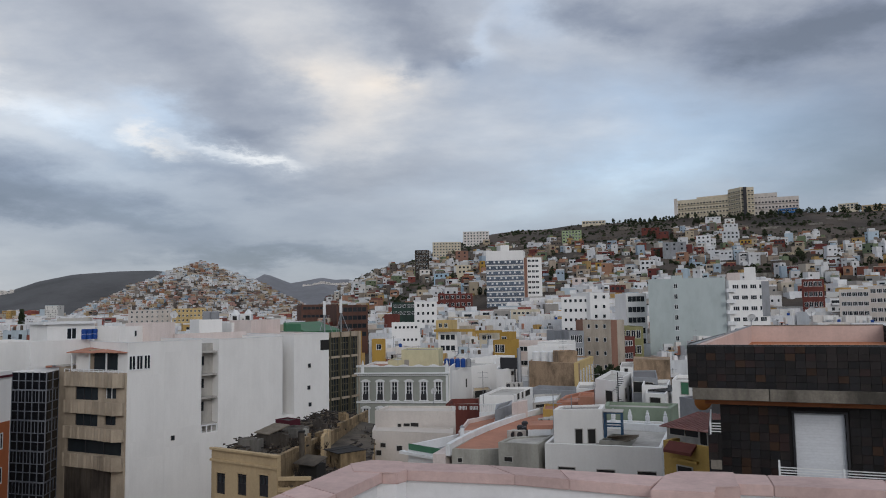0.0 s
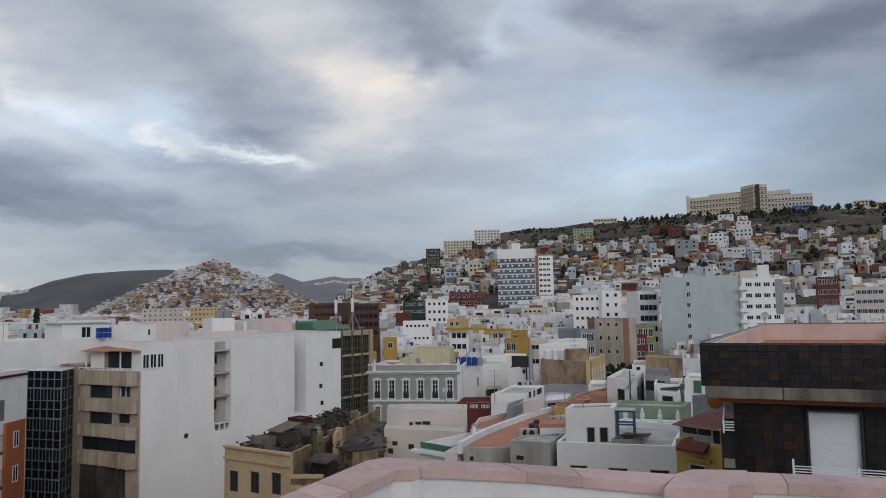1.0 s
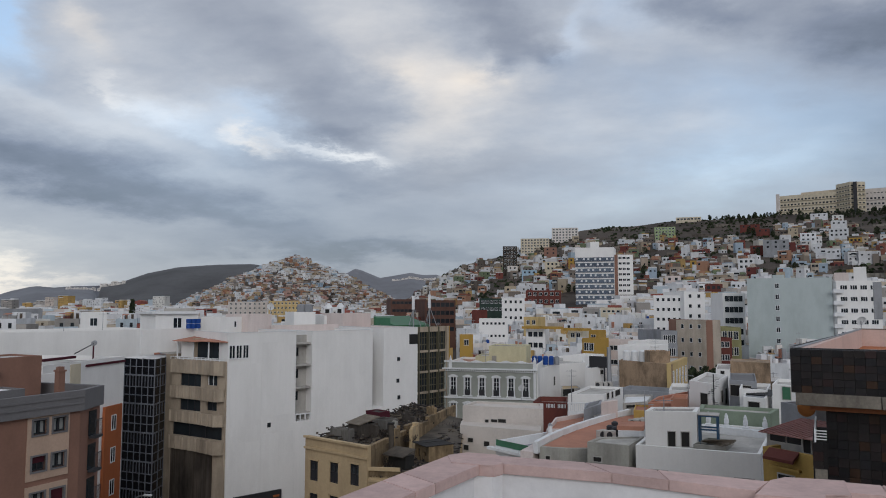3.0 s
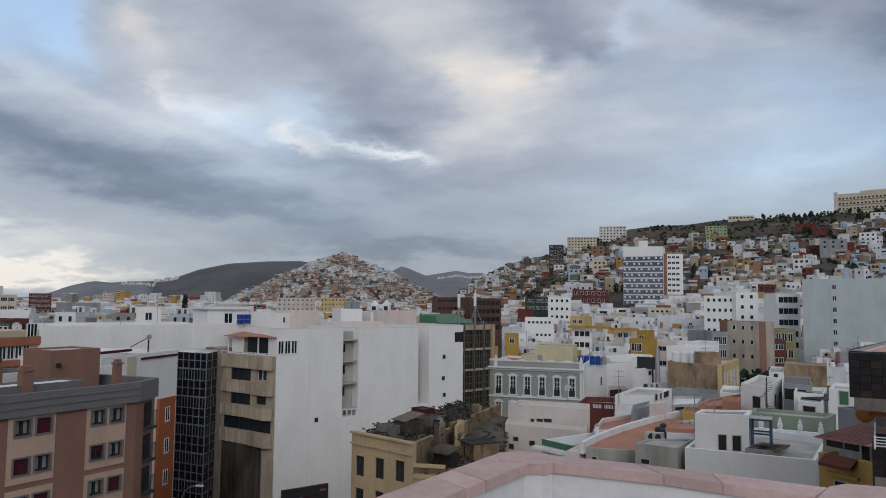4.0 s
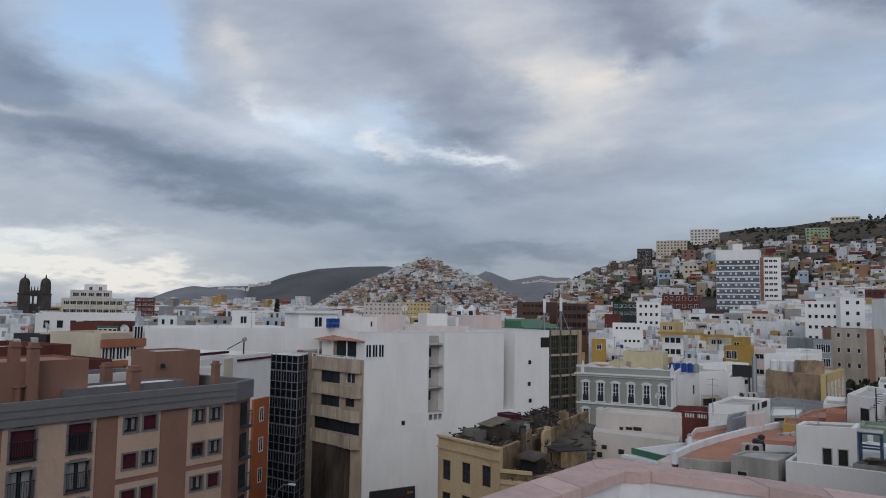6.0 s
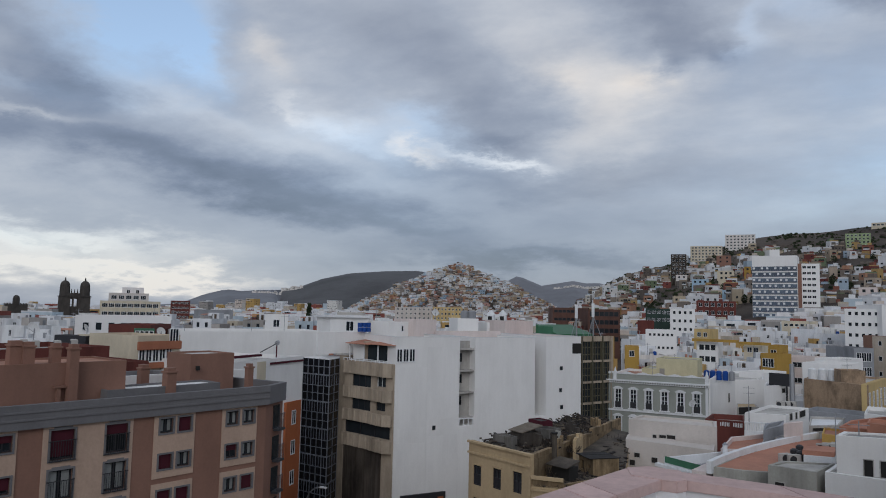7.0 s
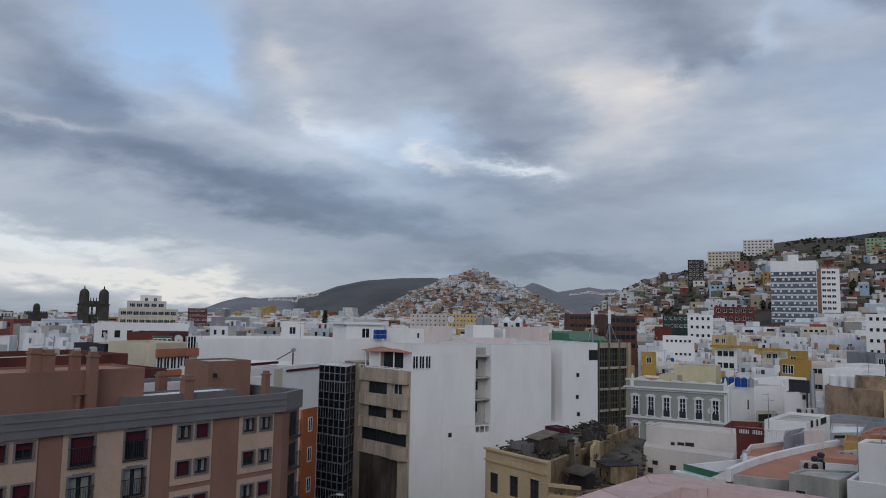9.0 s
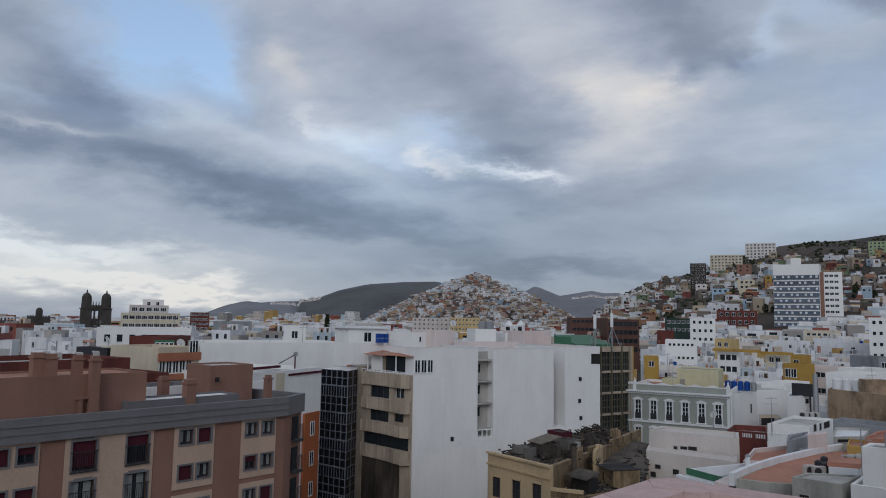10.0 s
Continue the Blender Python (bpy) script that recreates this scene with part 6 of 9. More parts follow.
fr = thing("steel_frame", "blue painted steel frame on a roof terrace", "steel frame", (10.66, 48.49), 16.88, facing(TH[0], TH[1])[1])
fh = 2.0
for x in (0, 1.1):
    for y in (0, 1.1):
        bm = bmesh.new()
        box(bm, x - 0.06, x + 0.06, y - 0.06, y + 0.06, 0, fh)
        part("post", bm, M_BLUESTEEL, fr)
for z in (fh * 0.52, fh - 0.1):
    for y in (0, 1.1):
        bm = bmesh.new()
        box(bm, 0.06, 1.04, y - 0.05, y + 0.05, z, z + 0.1)
        part("beam", bm, M_BLUESTEEL, fr)
    for x in (0, 1.1):
        bm = bmesh.new()
        box(bm, x - 0.05, x + 0.05, 0.06, 1.04, z, z + 0.1)
        part("beam", bm, M_BLUESTEEL, fr)
bm = bmesh.new()
box(bm, -0.1, 1.2, -0.1, 1.2, fh, fh + 0.05)
part("top_sheet", bm, M_WELL, fr, "pale sheet on top of the frame")
# the floor inside is coloured near black for the stair opening's shade
ob = poly_building("low_wall", "raw concrete low wall round a stair opening", [(10.04, 47.47), (11.93, 47.07), (13.02, 49.43), (11.51, 50.05)], 17.2, M_CONCRETE, M_DARK, 0.3, 0.14, z0=16.88, category="wall")
for k in range(7):
    t = thing("plank", "weathered plank lying on a concrete wall", "plank", (11.11 + 0.07 * k, 47.80 - 0.1 * k), 17.21 + 0.05 * k, -60 + 11 * k, "loose planks")
    bm = bmesh.new()
    box(bm, -0.7, 1.1, 0, 0.13, 0, 0.045)
    part("board", bm, M_BOARDS, t)
poly_building("balustrade", "white masonry balustrade base on a roof edge", [(11.96, 54.00), (16.30, 51.50), (16.51, 52.14), (12.12, 54.72)], 17.35, M_TRIM, M_TRIM, 0.02, 0.05, z0=16.88, category="balustrade")
for p in [(12.57, 54.20), (13.69, 53.69), (14.79, 52.99), (15.89, 52.33)]:
    t = thing("urn", "white stone urn on a balustrade", "urn", p, 17.34, 0, "balustrade urns")
    bm = bmesh.new()
    lathe(bm, [(0.0, 0.22), (0.10, 0.22), (0.16, 0.13), (0.28, 0.17), (0.5, 0.17), (0.66, 0.10), (0.72, 0.14), (0.78, 0.09), (0.95, 0.04)])
    part("body", bm, M_TRIM, t)
ob = poly_building("green_walled_house", "low house with pale green walls behind urns", [(12.82, 58.23), (17.56, 56.42), (19.07, 59.20), (13.66, 61.09)], 17.9, surface("pale_green", [(0.27, 0.33, 0.25)]), M_WELL, 0.25, 0.25, z0=0.0, category="house")
# white house with a spiral stair, and the roofs round it
ob = poly_building("white_house", "white flat-roofed house with dark doors and spiral stair", [(14.42, 69.08), (15.76, 66.55), (19.36, 74.69), (18.05, 77.94)], 19.0, M_WHITE, M_WELL, 0.35, 0.25, z0=0.0, category="house")
wall_slots(ob, (14.42, 69.08), (15.76, 66.55), [(1.51, 2.43, 16.99, 18.04)], M_DARK)
wall_slots(ob, (15.76, 66.55), (19.36, 74.69), [(4.58, 5.48, 16.76, 17.85), (7.02, 7.65, 16.42, 17.82)], M_DARK)
t = thing("spiral_stair", "dark metal outside spiral stair", "stair", (16.05, 66.87), 16.9)
bm = bmesh.new()
tube(bm, (0, 0, 0), (0, 0, 2.9), 0.05, 6)
part("pole", bm, M_DARKFRAME, t)
for k in range(15):
    bm = bmesh.new()
    v = box(bm, 0.05, 0.5, -0.12, 0.12, 0.17 * k, 0.17 * k + 0.03)
    bmesh.ops.transform(bm, matrix=pose(0, 0, 0, 0, 0, 27 * k), verts=v)
    part("step", bm, M_DARKFRAME, t)
ob = poly_building("dark_roofed_house", "white house with dark grey flat roof and terrace shade painted dark", [(18.22, 69.99), (20.24, 68.55), (22.54, 76.88), (20.19, 77.08)], 19.0, M_GREY, M_SLATE, 0.12, 0.25, z0=0.0, category="house")
# terrace shade under the roof, painted as one near-black panel
wall_slots(ob, (18.22, 69.99), (20.24, 68.55), [(0.11, 2.01, 17.60, 18.57)], M_DARK)
ob = poly_building("white_house", "white house with dark solar panels on roof", [(17.56, 63.29), (18.92, 62.15), (21.22, 67.66), (19.51, 68.96)], 18.3, M_WHITE, M_GREY, 0.1, 0.25, z0=0.0, category="house")
wall_slots(ob, (17.56, 63.29), (18.92, 62.15), [(0.44, 1.35, 17.28, 17.93)], M_DARK)
sol = thing("solar_array", "dark solar panels on a white roof", "solar panel", (18.32, 65.24), 18.2, -35)
for k in range(3):
    bm = bmesh.new()
    v = box(bm, 0.72 * k, 0.69 + 0.72 * k, 0, 1.2, 0, 0.05)
    bmesh.ops.transform(bm, matrix=pose(0, 0, 0.05, 20, 0, 0), verts=v)
    part("panel", bm, M_GLASS_BLUE, sol)
ob = poly_building("white_house", "low white house with a closed green shutter", [(20.15, 64.04), (21.45, 63.19), (23.80, 68.01), (22.06, 68.47)], 19.3, M_WHITE, M_WELL, 0.25, 0.25, z0=0.0, category="house")
wall_slots(ob, (20.15, 64.04), (21.45, 63.19), [(0.80, 1.44, 18.09, 19.13)], M_GREEN)
ob = poly_building("white_house", "low white roof terrace house", [(15.05, 82.60), (16.87, 81.33), (18.55, 89.03), (16.69, 89.49)], 16.6, M_WHITE, M_WELL, 0.4, 0.25, z0=0.0, category="house")
ob = poly_building("white_house", "small white house with a sloping roof", [(23.28, 95.55), (24.78, 94.71), (27.40, 104.08), (25.70, 104.26)], 17.8, M_WHITE, M_WELL, 0.2, 0.25, z0=0.0, category="house")
wall_slots(ob, (23.28, 95.55), (24.78, 94.71), [(0.61, 1.04, 17.19, 17.60)], M_DARK)
ob = poly_building("tan_wall", "rough tan masonry boundary wall", [(25.81, 98.28), (30.00, 95.95), (31.81, 101.46), (27.17, 103.14)], 18.6, M_TANWALL, M_TANWALL, 0.05, 0.25, z0=0.0, category="wall")
ob = poly_building("white_house", "small white house with one window", [(8.23, 113.04), (11.58, 116.24), (12.90, 124.01), (9.03, 120.33)], 16.2, M_WHITE, M_GREY, 0.3, 0.25, z0=0.0, category="house")
wall_slots(ob, (8.23, 113.04), (11.58, 116.24), [(3.38, 4.00, 15.13, 15.72)], M_DARK)
ob = poly_building("white_house", "white house behind a tan wall", [(17.87, 65.52), (20.00, 64.80), (21.92, 70.08), (19.47, 70.48)], 18.7, M_WHITE, M_WELL, 0.3, 0.25, z0=0.0, category="house")
G1, G2 = (-2.9, 56.9), (0.2, 54.0)
ob = plain_building("green_banded_house", "pale house with dark green fascia band", G1, G2, 12, 15.40, wall=M_TRIM, roof=M_GREY, rim=0.7)
L, turn = facing(G1, G2)
bm = bmesh.new()
box(bm, 0.1, L - 0.1, -0.06, 0.0, 15.04, 15.50)
part("green_band", bm, M_GREEN, ob, "dark green painted fascia")
bm = bmesh.new()
box(bm, -0.6, L + 0.2, -0.4, 0.0, 14.70, 14.91)
part("ledge", bm, M_TRIM, ob)
# small ochre house beside the dark tiles
ob = plain_building("small_ochre_house", "narrow ochre house with tiled awning", (10.6, 35.4), (12.2, 33.3), 7, 19.41, wall=M_OCHREBR, roof=M_WELL, rim=0.2)
slots(ob, 0, 0, [(0.78, 1.55, 17.97, 18.33)])
bm = bmesh.new()
v = box(bm, 0.34, 1.83, -0.5, 0.0, 18.97, 19.10)
for q in v:
    if q.co.y > -0.1:
        q.co.z += 0.35
part("tiled_awning", bm, M_BRICK, ob, "red clay tiled awning")
bm = bmesh.new()
box(bm, 0.44, 1.92, -0.2, 0.0, 18.58, 18.69)
part("ledge", bm, M_OCHREBR, ob)
zz = 19.41 - 0.2
up = plain_building("roof_room", "white-framed roof room under faded red metal roof", (11.1, 36.4), (12.6, 34.6), 3, 19.94, z0=zz, wall=M_WELL, roof=M_ROOF, rim=0.1, category="roof room")
L, turn = facing((11.1, 36.4), (12.6, 34.6))
slots(up, 0, 0, [(0.2, 1.0, 0.35, 19.89 - zz), (1.06, 1.75, 0.35, 19.89 - zz)], M_GLASSPALE, "window")
slots(up, 0, 0, [(1.85, 2.2, 0.05, 19.89 - zz)], M_DARK, "doorway")
bm = bmesh.new()
v = box(bm, -0.1, L + 0.2, -0.5, 3.0, 19.94 - zz, 19.99 - zz)
for q in v:
    if q.co.y > 1:
        q.co.z += 0.3
for k in range(12):
    vv = box(bm, k * L / 12, k * L / 12 + 0.04, -0.5, 3.0, 19.99 - zz, 19.99 - zz + 0.04)
    for q in vv:
        if q.co.y > 1:
            q.co.z += 0.3
part("metal_roof", bm, M_PINKSHEET, up, "faded red ribbed metal roof")
gw = plain_building("grey_roof_wall", "grey rendered roof wall", (14.2, 43.8), (15.2, 41.3), 3, 20.40, wall=M_GREY, roof=M_ROOF, rim=0.2, category="wall")
t = thing("satellite_dish", "rusty orange satellite dish on a grey wall", "satellite dish", (14.6, 41.0), 20.13)
bm = bmesh.new()
bmesh.ops.create_uvsphere(bm, u_segments=14, v_segments=8, radius=0.5, matrix=Matrix.Diagonal((1, 0.25, 1, 1)))
bmesh.ops.delete(bm, geom=[v for v in bm.verts if v.co.y > 0.01], context="VERTS")
bmesh.ops.solidify(bm, geom=bm.faces[:], thickness=0.02)
d = part("dish", bm, M_RUST, t)
d.location = (0, 0, 0.35)
bm = bmesh.new()
tube(bm, (0, 0.05, -0.6), (0, 0.05, 0.35), 0.03, 6)
part("stand", bm, M_STEEL, t)


def roof_neighbour(name, label, a, b, dep, z1, w, rf):
    plain_building(name, label, a, b, dep, z1, wall=w, roof=rf, category="house")


roof_neighbour("white_house", "white house with shallow roof", (16.5, 80.3), (18.2, 77.9), 7, 16.9, M_WHITE, M_TERRACOTTA)
roof_neighbour("grey_house", "grey rear wall with flat roof", (11.2, 97.4), (17.4, 94.4), 5, 14.91, M_GREY, M_GREY)
roof_neighbour("white_house", "white block with grey stains", (6.0, 139.9), (9.6, 137.7), 9, 16.22, M_WHITE, M_WELL)
rl = thing("balustrade", "white balustrade along a roof", "balustrade", (4.0, 81.9), 14.19)
for k in range(14):
    bm = bmesh.new()
    tube(bm, (0.22 * k, 0, 0), (0.22 * k, 0, 0.8), 0.05, 6)
    part("baluster", bm, M_TRIM, rl)
bm = bmesh.new()
box(bm, -0.1, 3.0, -0.1, 0.1, 0.8, 0.92)
box(bm, -0.1, 3.0, -0.1, 0.1, -0.6, 0.0)
part("rail", bm, M_TRIM, rl)
# tan masonry wall building with yellow street front, screen and post
ob = plain_building("tan_house", "old house with rough tan masonry side wall", (13.8, 117.2), (20.4, 110.1), 0.5, 17.19, wall=M_TANWALL, roof=M_WELL, rim=0.3)
poly_building("old_house_body", "roof and rear of the old tan house", [(14.0, 118.1), (20.4, 111.7), (25.7, 127.4), (17.5, 132.9)], 17.19 - 0.1, M_TANWALL, M_WELL, 0.3)
plain_building("roof_room", "tan roof room on the old house", (18.2, 114.6), (21.3, 115.0), 3, 18.79, z0=17.19 - 0.3, wall=M_TANWALL, roof=M_ROOF, rim=0.2, category="roof room")
yl = plain_building("yellow_house", "yellow house front with tall windows", (20.4, 109.9), (25.7, 123.9), 0.6, 17.29, wall=M_YELLOW, roof=M_ROOF, cols=5, rows=2, win=(1.0, 2.6, 1), storey=5.0)
plain_building("white_house", "white flat block on the far roof", (14.2, 122.2), (19.0, 119.5), 8, 19.28, wall=M_WHITE, roof=M_WELL, cols=0)
sc = plain_building("billboard", "black screen wall on steel posts", (9.0, 115.6), (11.8, 114.4), 0.3, 17.90, z0=16.13, wall=M_DARKFRAME, roof=M_DARKFRAME, rim=0.02, category="billboard")
bm = bmesh.new()
box(bm, 0.3, 0.5, 0.02, 0.28, -12, 0)
box(bm, 2.3, 2.5, 0.02, 0.28, -12, 0)
part("support", bm, M_DARKFRAME, sc)
mast((11.2, 107.4), 0, 19.80, 0.5, 0, "tall square grey concrete post")
for k in range(4):
    t = thing("water_tank", "white plastic water tank on a roof", "water tank", group="roof tanks")
    t.matrix_basis = pose(*(15.1, 118.0), 17.19 - 0.3) @ pose(1.3 * k, 0.5, 0)
    bm = bmesh.new()
    tube(bm, (0, 0, 0), (0, 0, 1.6), 0.55, 12)
    part("drum", bm, M_TRIM, t)
    bm = bmesh.new()
    tube(bm, (0, 0, 1.6), (0, 0, 1.8), 0.55, 12, 0.2)
    part("lid", bm, M_TRIM, t)

# --- middle distance, right of the white walls
W1, W2 = (1.2, 1.4, 1), (1.5, 1.3, 2)


def middle_block(name, label, a, b, dep, z1, w, rf, cols, rows, win, st):
    mx, my = (a[0] + b[0]) / 2, (a[1] + b[1]) / 2
    zb = max(0.0, ground_height(mx, my) - 4)
    if z1 - zb < 5:
        zb = z1 - 6
    L = math.dist(a, b)
    sc = min(1.0, L / max(cols, 1) / (win[0] * 1.25)) if cols else 1
    plain_building(name, label, a, b, dep, z1, z0=zb, wall=w, roof=rf, cols=cols, rows=rows, win=(round(win[0] * sc, 2), win[1], win[2]), storey=st, frame=M_DARKFRAME if w in (M_WHITE, M_BRICKDARK) else M_TRIM, rim=0.5)
    TAKEN.append((mx + (mx / 200) * dep / 2, my + dep / 2, max(L, dep) * 0.55))


middle_block("yellow_house", "mustard yellow house with balconies", (11.0, 159.6), (13.7, 157.4), 5, 18.72, M_GOLD, M_BRICK, 2, 4, (2.0, 1.7, 1), 3.3)
middle_block("yellow_house", "mustard yellow roof storey", (12.9, 165.5), (14.9, 164.3), 4, 20.23, M_GOLD, M_ROOF, 1, 2, W1, 3.2)
middle_block("pink_house", "pink and white house with long roof line", (15.1, 167.3), (21.7, 164.6), 9, 17.83, M_PALEPINK, M_ROOF, 3, 2, (2.2, 1.1, 1), 3.2)
middle_block("white_house", "white house with blank front", (19.4, 148.7), (22.9, 146.2), 9, 18.70, M_WHITE, M_WELL, 0, 0, W1, 3)
middle_block("cream_house", "cream house with long flat roof", (-1.6, 215.0), (4.1, 214.0), 8, 18.96, M_WHITE, M_WELL, 3, 2, W1, 3.2)
middle_block("mustard_house", "pale house with plain front", (10.7, 213.7), (15.0, 212.5), 8, 18.74, M_CREAM, M_ROOF, 2, 2, W1, 3.2)
middle_block("yellow_house", "pale yellow house with window pair", (-2.4, 235.0), (2.3, 233.0), 6, 21.97, M_YELLOW, M_ROOF, 2, 1, W1, 3)
middle_block("white_house", "white house with scattered small windows", (-14.7, 204.5), (-6.6, 204.9), 9, 21.94, M_WHITE, M_WELL, 6, 2, (0.6, 0.6, 0), 3.5)
middle_block("yellow_house", "small yellow roof house", (-17.6, 177.1), (-14.3, 177.4), 7, 18.37, M_GOLD, M_ROOF, 1, 1, W1, 3)
middle_block("tan_apartments", "tan apartment block with blank side", (36.2, 186.5), (42.2, 181.1), 7, 22.18, M_TANPALE, M_ROOF, 3, 5, (0.8, 1.1, 0), 3.4)
middle_block("brown_wall_house", "narrow brown rendered house", (42.2, 181.1), (43.9, 181.8), 16, 22.18, M_BROWN, M_ROOF, 0, 0, W1, 3)
middle_block("grey_apartments", "grey apartment house with dark balconies", (30.5, 175.4), (34.5, 176.7), 12, 19.81, M_GREY, M_ROOF, 3, 4, (1.6, 1.9, 1), 3.1)
middle_block("olive_house", "olive green house with cornice", (48.4, 199.2), (55.4, 199.4), 12, 19.93, M_OLIVE, M_ROOF, 4, 3, (1.2, 2.2, 1), 4.2)
middle_block("pink_house", "pink and brick house", (44.8, 186.7), (49.8, 187.5), 10, 17.73, M_BRICK, M_ROOF, 3, 2, W1, 3.2)
middle_block("striped_house", "white house with dark grid of windows", (57.4, 224.8), (63.9, 225.1), 12, 29.59, M_WHITE, M_WELL, 4, 6, (1.2, 1.6, 1), 3.3)
middle_block("white_apartments", "white apartment house with small windows", (42.7, 258.5), (52.3, 254.7), 14, 29.24, M_WHITE, M_WELL, 5, 4, (0.85, 1.0, 0), 3.4)
middle_block("white_apartments", "white apartment house with grey strip", (51.9, 252.7), (59.3, 255.2), 14, 30.47, M_WHITE, M_WELL, 2, 4, (1.0, 1.1, 0), 3.4)
middle_block("tan_house", "tan house with window rows", (28.2, 298.7), (40.3, 297.3), 12, 24.73, M_CREAM, M_ROOF, 6, 3, (1.3, 1.0, 0), 3.2)
middle_block("red_house", "dark red house with white window surrounds", (148.0, 294.9), (155.3, 291.2), 14, 35.25, M_BRICK, M_ROOF, 4, 4, (1.4, 2.0, 1), 4.2)
middle_block("beige_apartments", "beige apartment block with window bands", (135.5, 245.0), (143.6, 240.3), 14, 29.96, M_TAUPE, M_ROOF, 5, 5, (1.6, 1.4, 2), 3.2)
middle_block("beige_apartments", "beige apartment block with long balconies", (145.0, 244.2), (158.5, 235.7), 14, 30.98, M_TAUPE, M_ROOF, 8, 5, (2.0, 1.4, 2), 3.2)
middle_block("maroon_house", "large maroon house with white trim", (-2.7, 395.0), (16.4, 394.7), 14, 33.68, M_BRICK, M_ROOF, 6, 3, (1.8, 1.9, 1), 4.0)
middle_block("dark_green_house", "dark green glazed house", (-23.5, 329.2), (-12.0, 327.8), 14, 28.78, M_GREENDARK, M_DARK, 5, 2, W2, 3.2)
middle_block("white_apartments", "white apartment house with scattered windows", (-12.0, 299.8), (-2.6, 300.0), 12, 28.67, M_WHITE, M_WELL, 4, 3, (0.9, 1.1, 0), 3.3)
middle_block("brown_market_hall", "large brown brick hall with concrete frames", (-63.9, 323.8), (-48.5, 328.4), 22, 28.41, M_BRICKDARK, M_ROOF, 8, 3, (2.0, 1.2, 0), 3.6)
middle_block("brown_market_hall", "brown brick hall wing with open floors", (-43.9, 296.8), (-31.6, 301.3), 22, 27.82, M_BRICKDARK, M_ROOF, 6, 4, (2.4, 1.8, 0), 3.4)
middle_block("white_house", "white block with red roof edge", (-22.9, 279.1), (-16.9, 279.5), 10, 23.80, M_BRICK, M_ROOF, 0, 0, W1, 3)
middle_block("grey_block", "dark grey tall hillside block", (-24.4, 639.5), (-11.8, 639.9), 14, 77.88, M_RUNSTAIN, M_ROOF, 4, 6, (1.8, 1.8, 1), 3.5)
middle_block("white_apartments", "white ridge apartment block", (24.4, 819.6), (54.2, 818.2), 16, 112.93, M_WHITES, M_WELL, 8, 7, (1.8, 1.6, 1), 3.2)
middle_block("cream_apartments", "cream ridge apartment block", (-10.6, 799.9), (21.0, 799.7), 16, 99.34, M_CREAM, M_ROOF, 9, 6, (1.8, 1.6, 1), 3.2)
middle_block("cream_apartments", "cream hillside apartment block", (11.7, 599.9), (24.0, 599.5), 12, 61.20, M_CREAM, M_ROOF, 4, 4, (1.7, 1.6, 1), 3.3)
middle_block("green_house", "pale green hillside apartment block", (126.4, 749.4), (146.5, 745.7), 12, 104.88, M_PALEGREEN, M_ROOF, 6, 5, (1.8, 1.6, 1), 3.2)

# houses that stand out on the slope
M_PALEBLUE = surface("pale_blue_render", [(0.36, 0.50, 0.62)], stain=0.15)


def hill_landmark(name, label, a, b, z1, w, cols, rows):
    mx, my = (a[0] + b[0]) / 2, (a[1] + b[1]) / 2
    zb = min(ground_height(mx, my), z1 - 3) - 4
    plain_building(name, label, a, b, 9, z1, z0=zb, wall=w, roof=M_WELL, cols=cols, rows=rows, win=(1.5, 1.5, 1), storey=3.4, frame=M_DARKFRAME, rim=0.6, category="house", group="hillside landmarks")
    TAKEN.append((mx * 1.005, my * 1.005, max(math.dist(a, b) * 0.5, 4)))


hill_landmark("white_hill_house", "white two-storey hillside house", (132.5, 478.9), (142.0, 476.2), 55.5, M_WHITES, 3, 2)
hill_landmark("white_hill_house", "white stepped hillside house, lower tier", (246.9, 627.0), (260.2, 621.6), 89.0, M_WHITES, 4, 2)
hill_landmark("white_hill_house", "white stepped hillside house, middle tier", (280.5, 707.3), (292.9, 702.3), 104.2, M_WHITES, 3, 1)
hill_landmark("white_hill_house", "white stepped hillside house, top tier", (303.9, 762.6), (313.5, 758.7), 116.2, M_WHITES, 2, 1)
hill_landmark("white_hill_house", "tall white hillside house", (211.6, 592.2), (222.3, 588.3), 82.3, M_WHITES, 3, 2)
hill_landmark("white_hill_house", "white house high on the slope", (286.8, 772.4), (301.6, 766.7), 119.3, M_WHITES, 3, 1)
hill_landmark("blue_hill_house", "pale blue painted hillside house", (181.0, 517.2), (190.1, 513.9), 60.6, M_PALEBLUE, 3, 1)
hill_landmark("ochre_hill_house", "ochre painted hillside house", (242.7, 580.2), (250.9, 576.7), 77.1, M_GOLD, 3, 1)
hill_landmark("maroon_hill_house", "maroon painted hillside house", (206.6, 735.4), (223.7, 730.4), 104.7, M_BRICK, 3, 1)
hill_landmark("maroon_hill_house", "low maroon painted hillside house", (209.3, 694.0), (220.2, 690.7), 96.4, M_BRICK, 2, 1)
hill_landmark("maroon_hill_house", "maroon house at the end of the slope", (263.2, 564.6), (270.5, 561.1), 75.4, M_BRICK, 3, 1)
hill_landmark("maroon_hill_house", "wide maroon hillside house", (166.8, 569.0), (182.6, 564.1), 70.9, M_BRICK, 4, 1)
hill_landmark("maroon_hill_house", "maroon house above the white blocks", (90.3, 387.5), (98.7, 385.5), 36.7, M_BRICK, 3, 2)
hill_landmark("tan_hill_house", "tan hillside house with window rows", (170.0, 460.5), (178.0, 457.5), 51.4, M_TANPALE, 4, 2)
hill_landmark("pink_hill_house", "dull pink hillside house", (78.5, 432.9), (87.0, 431.2), 42.8, M_PALEPINK, 2, 2)
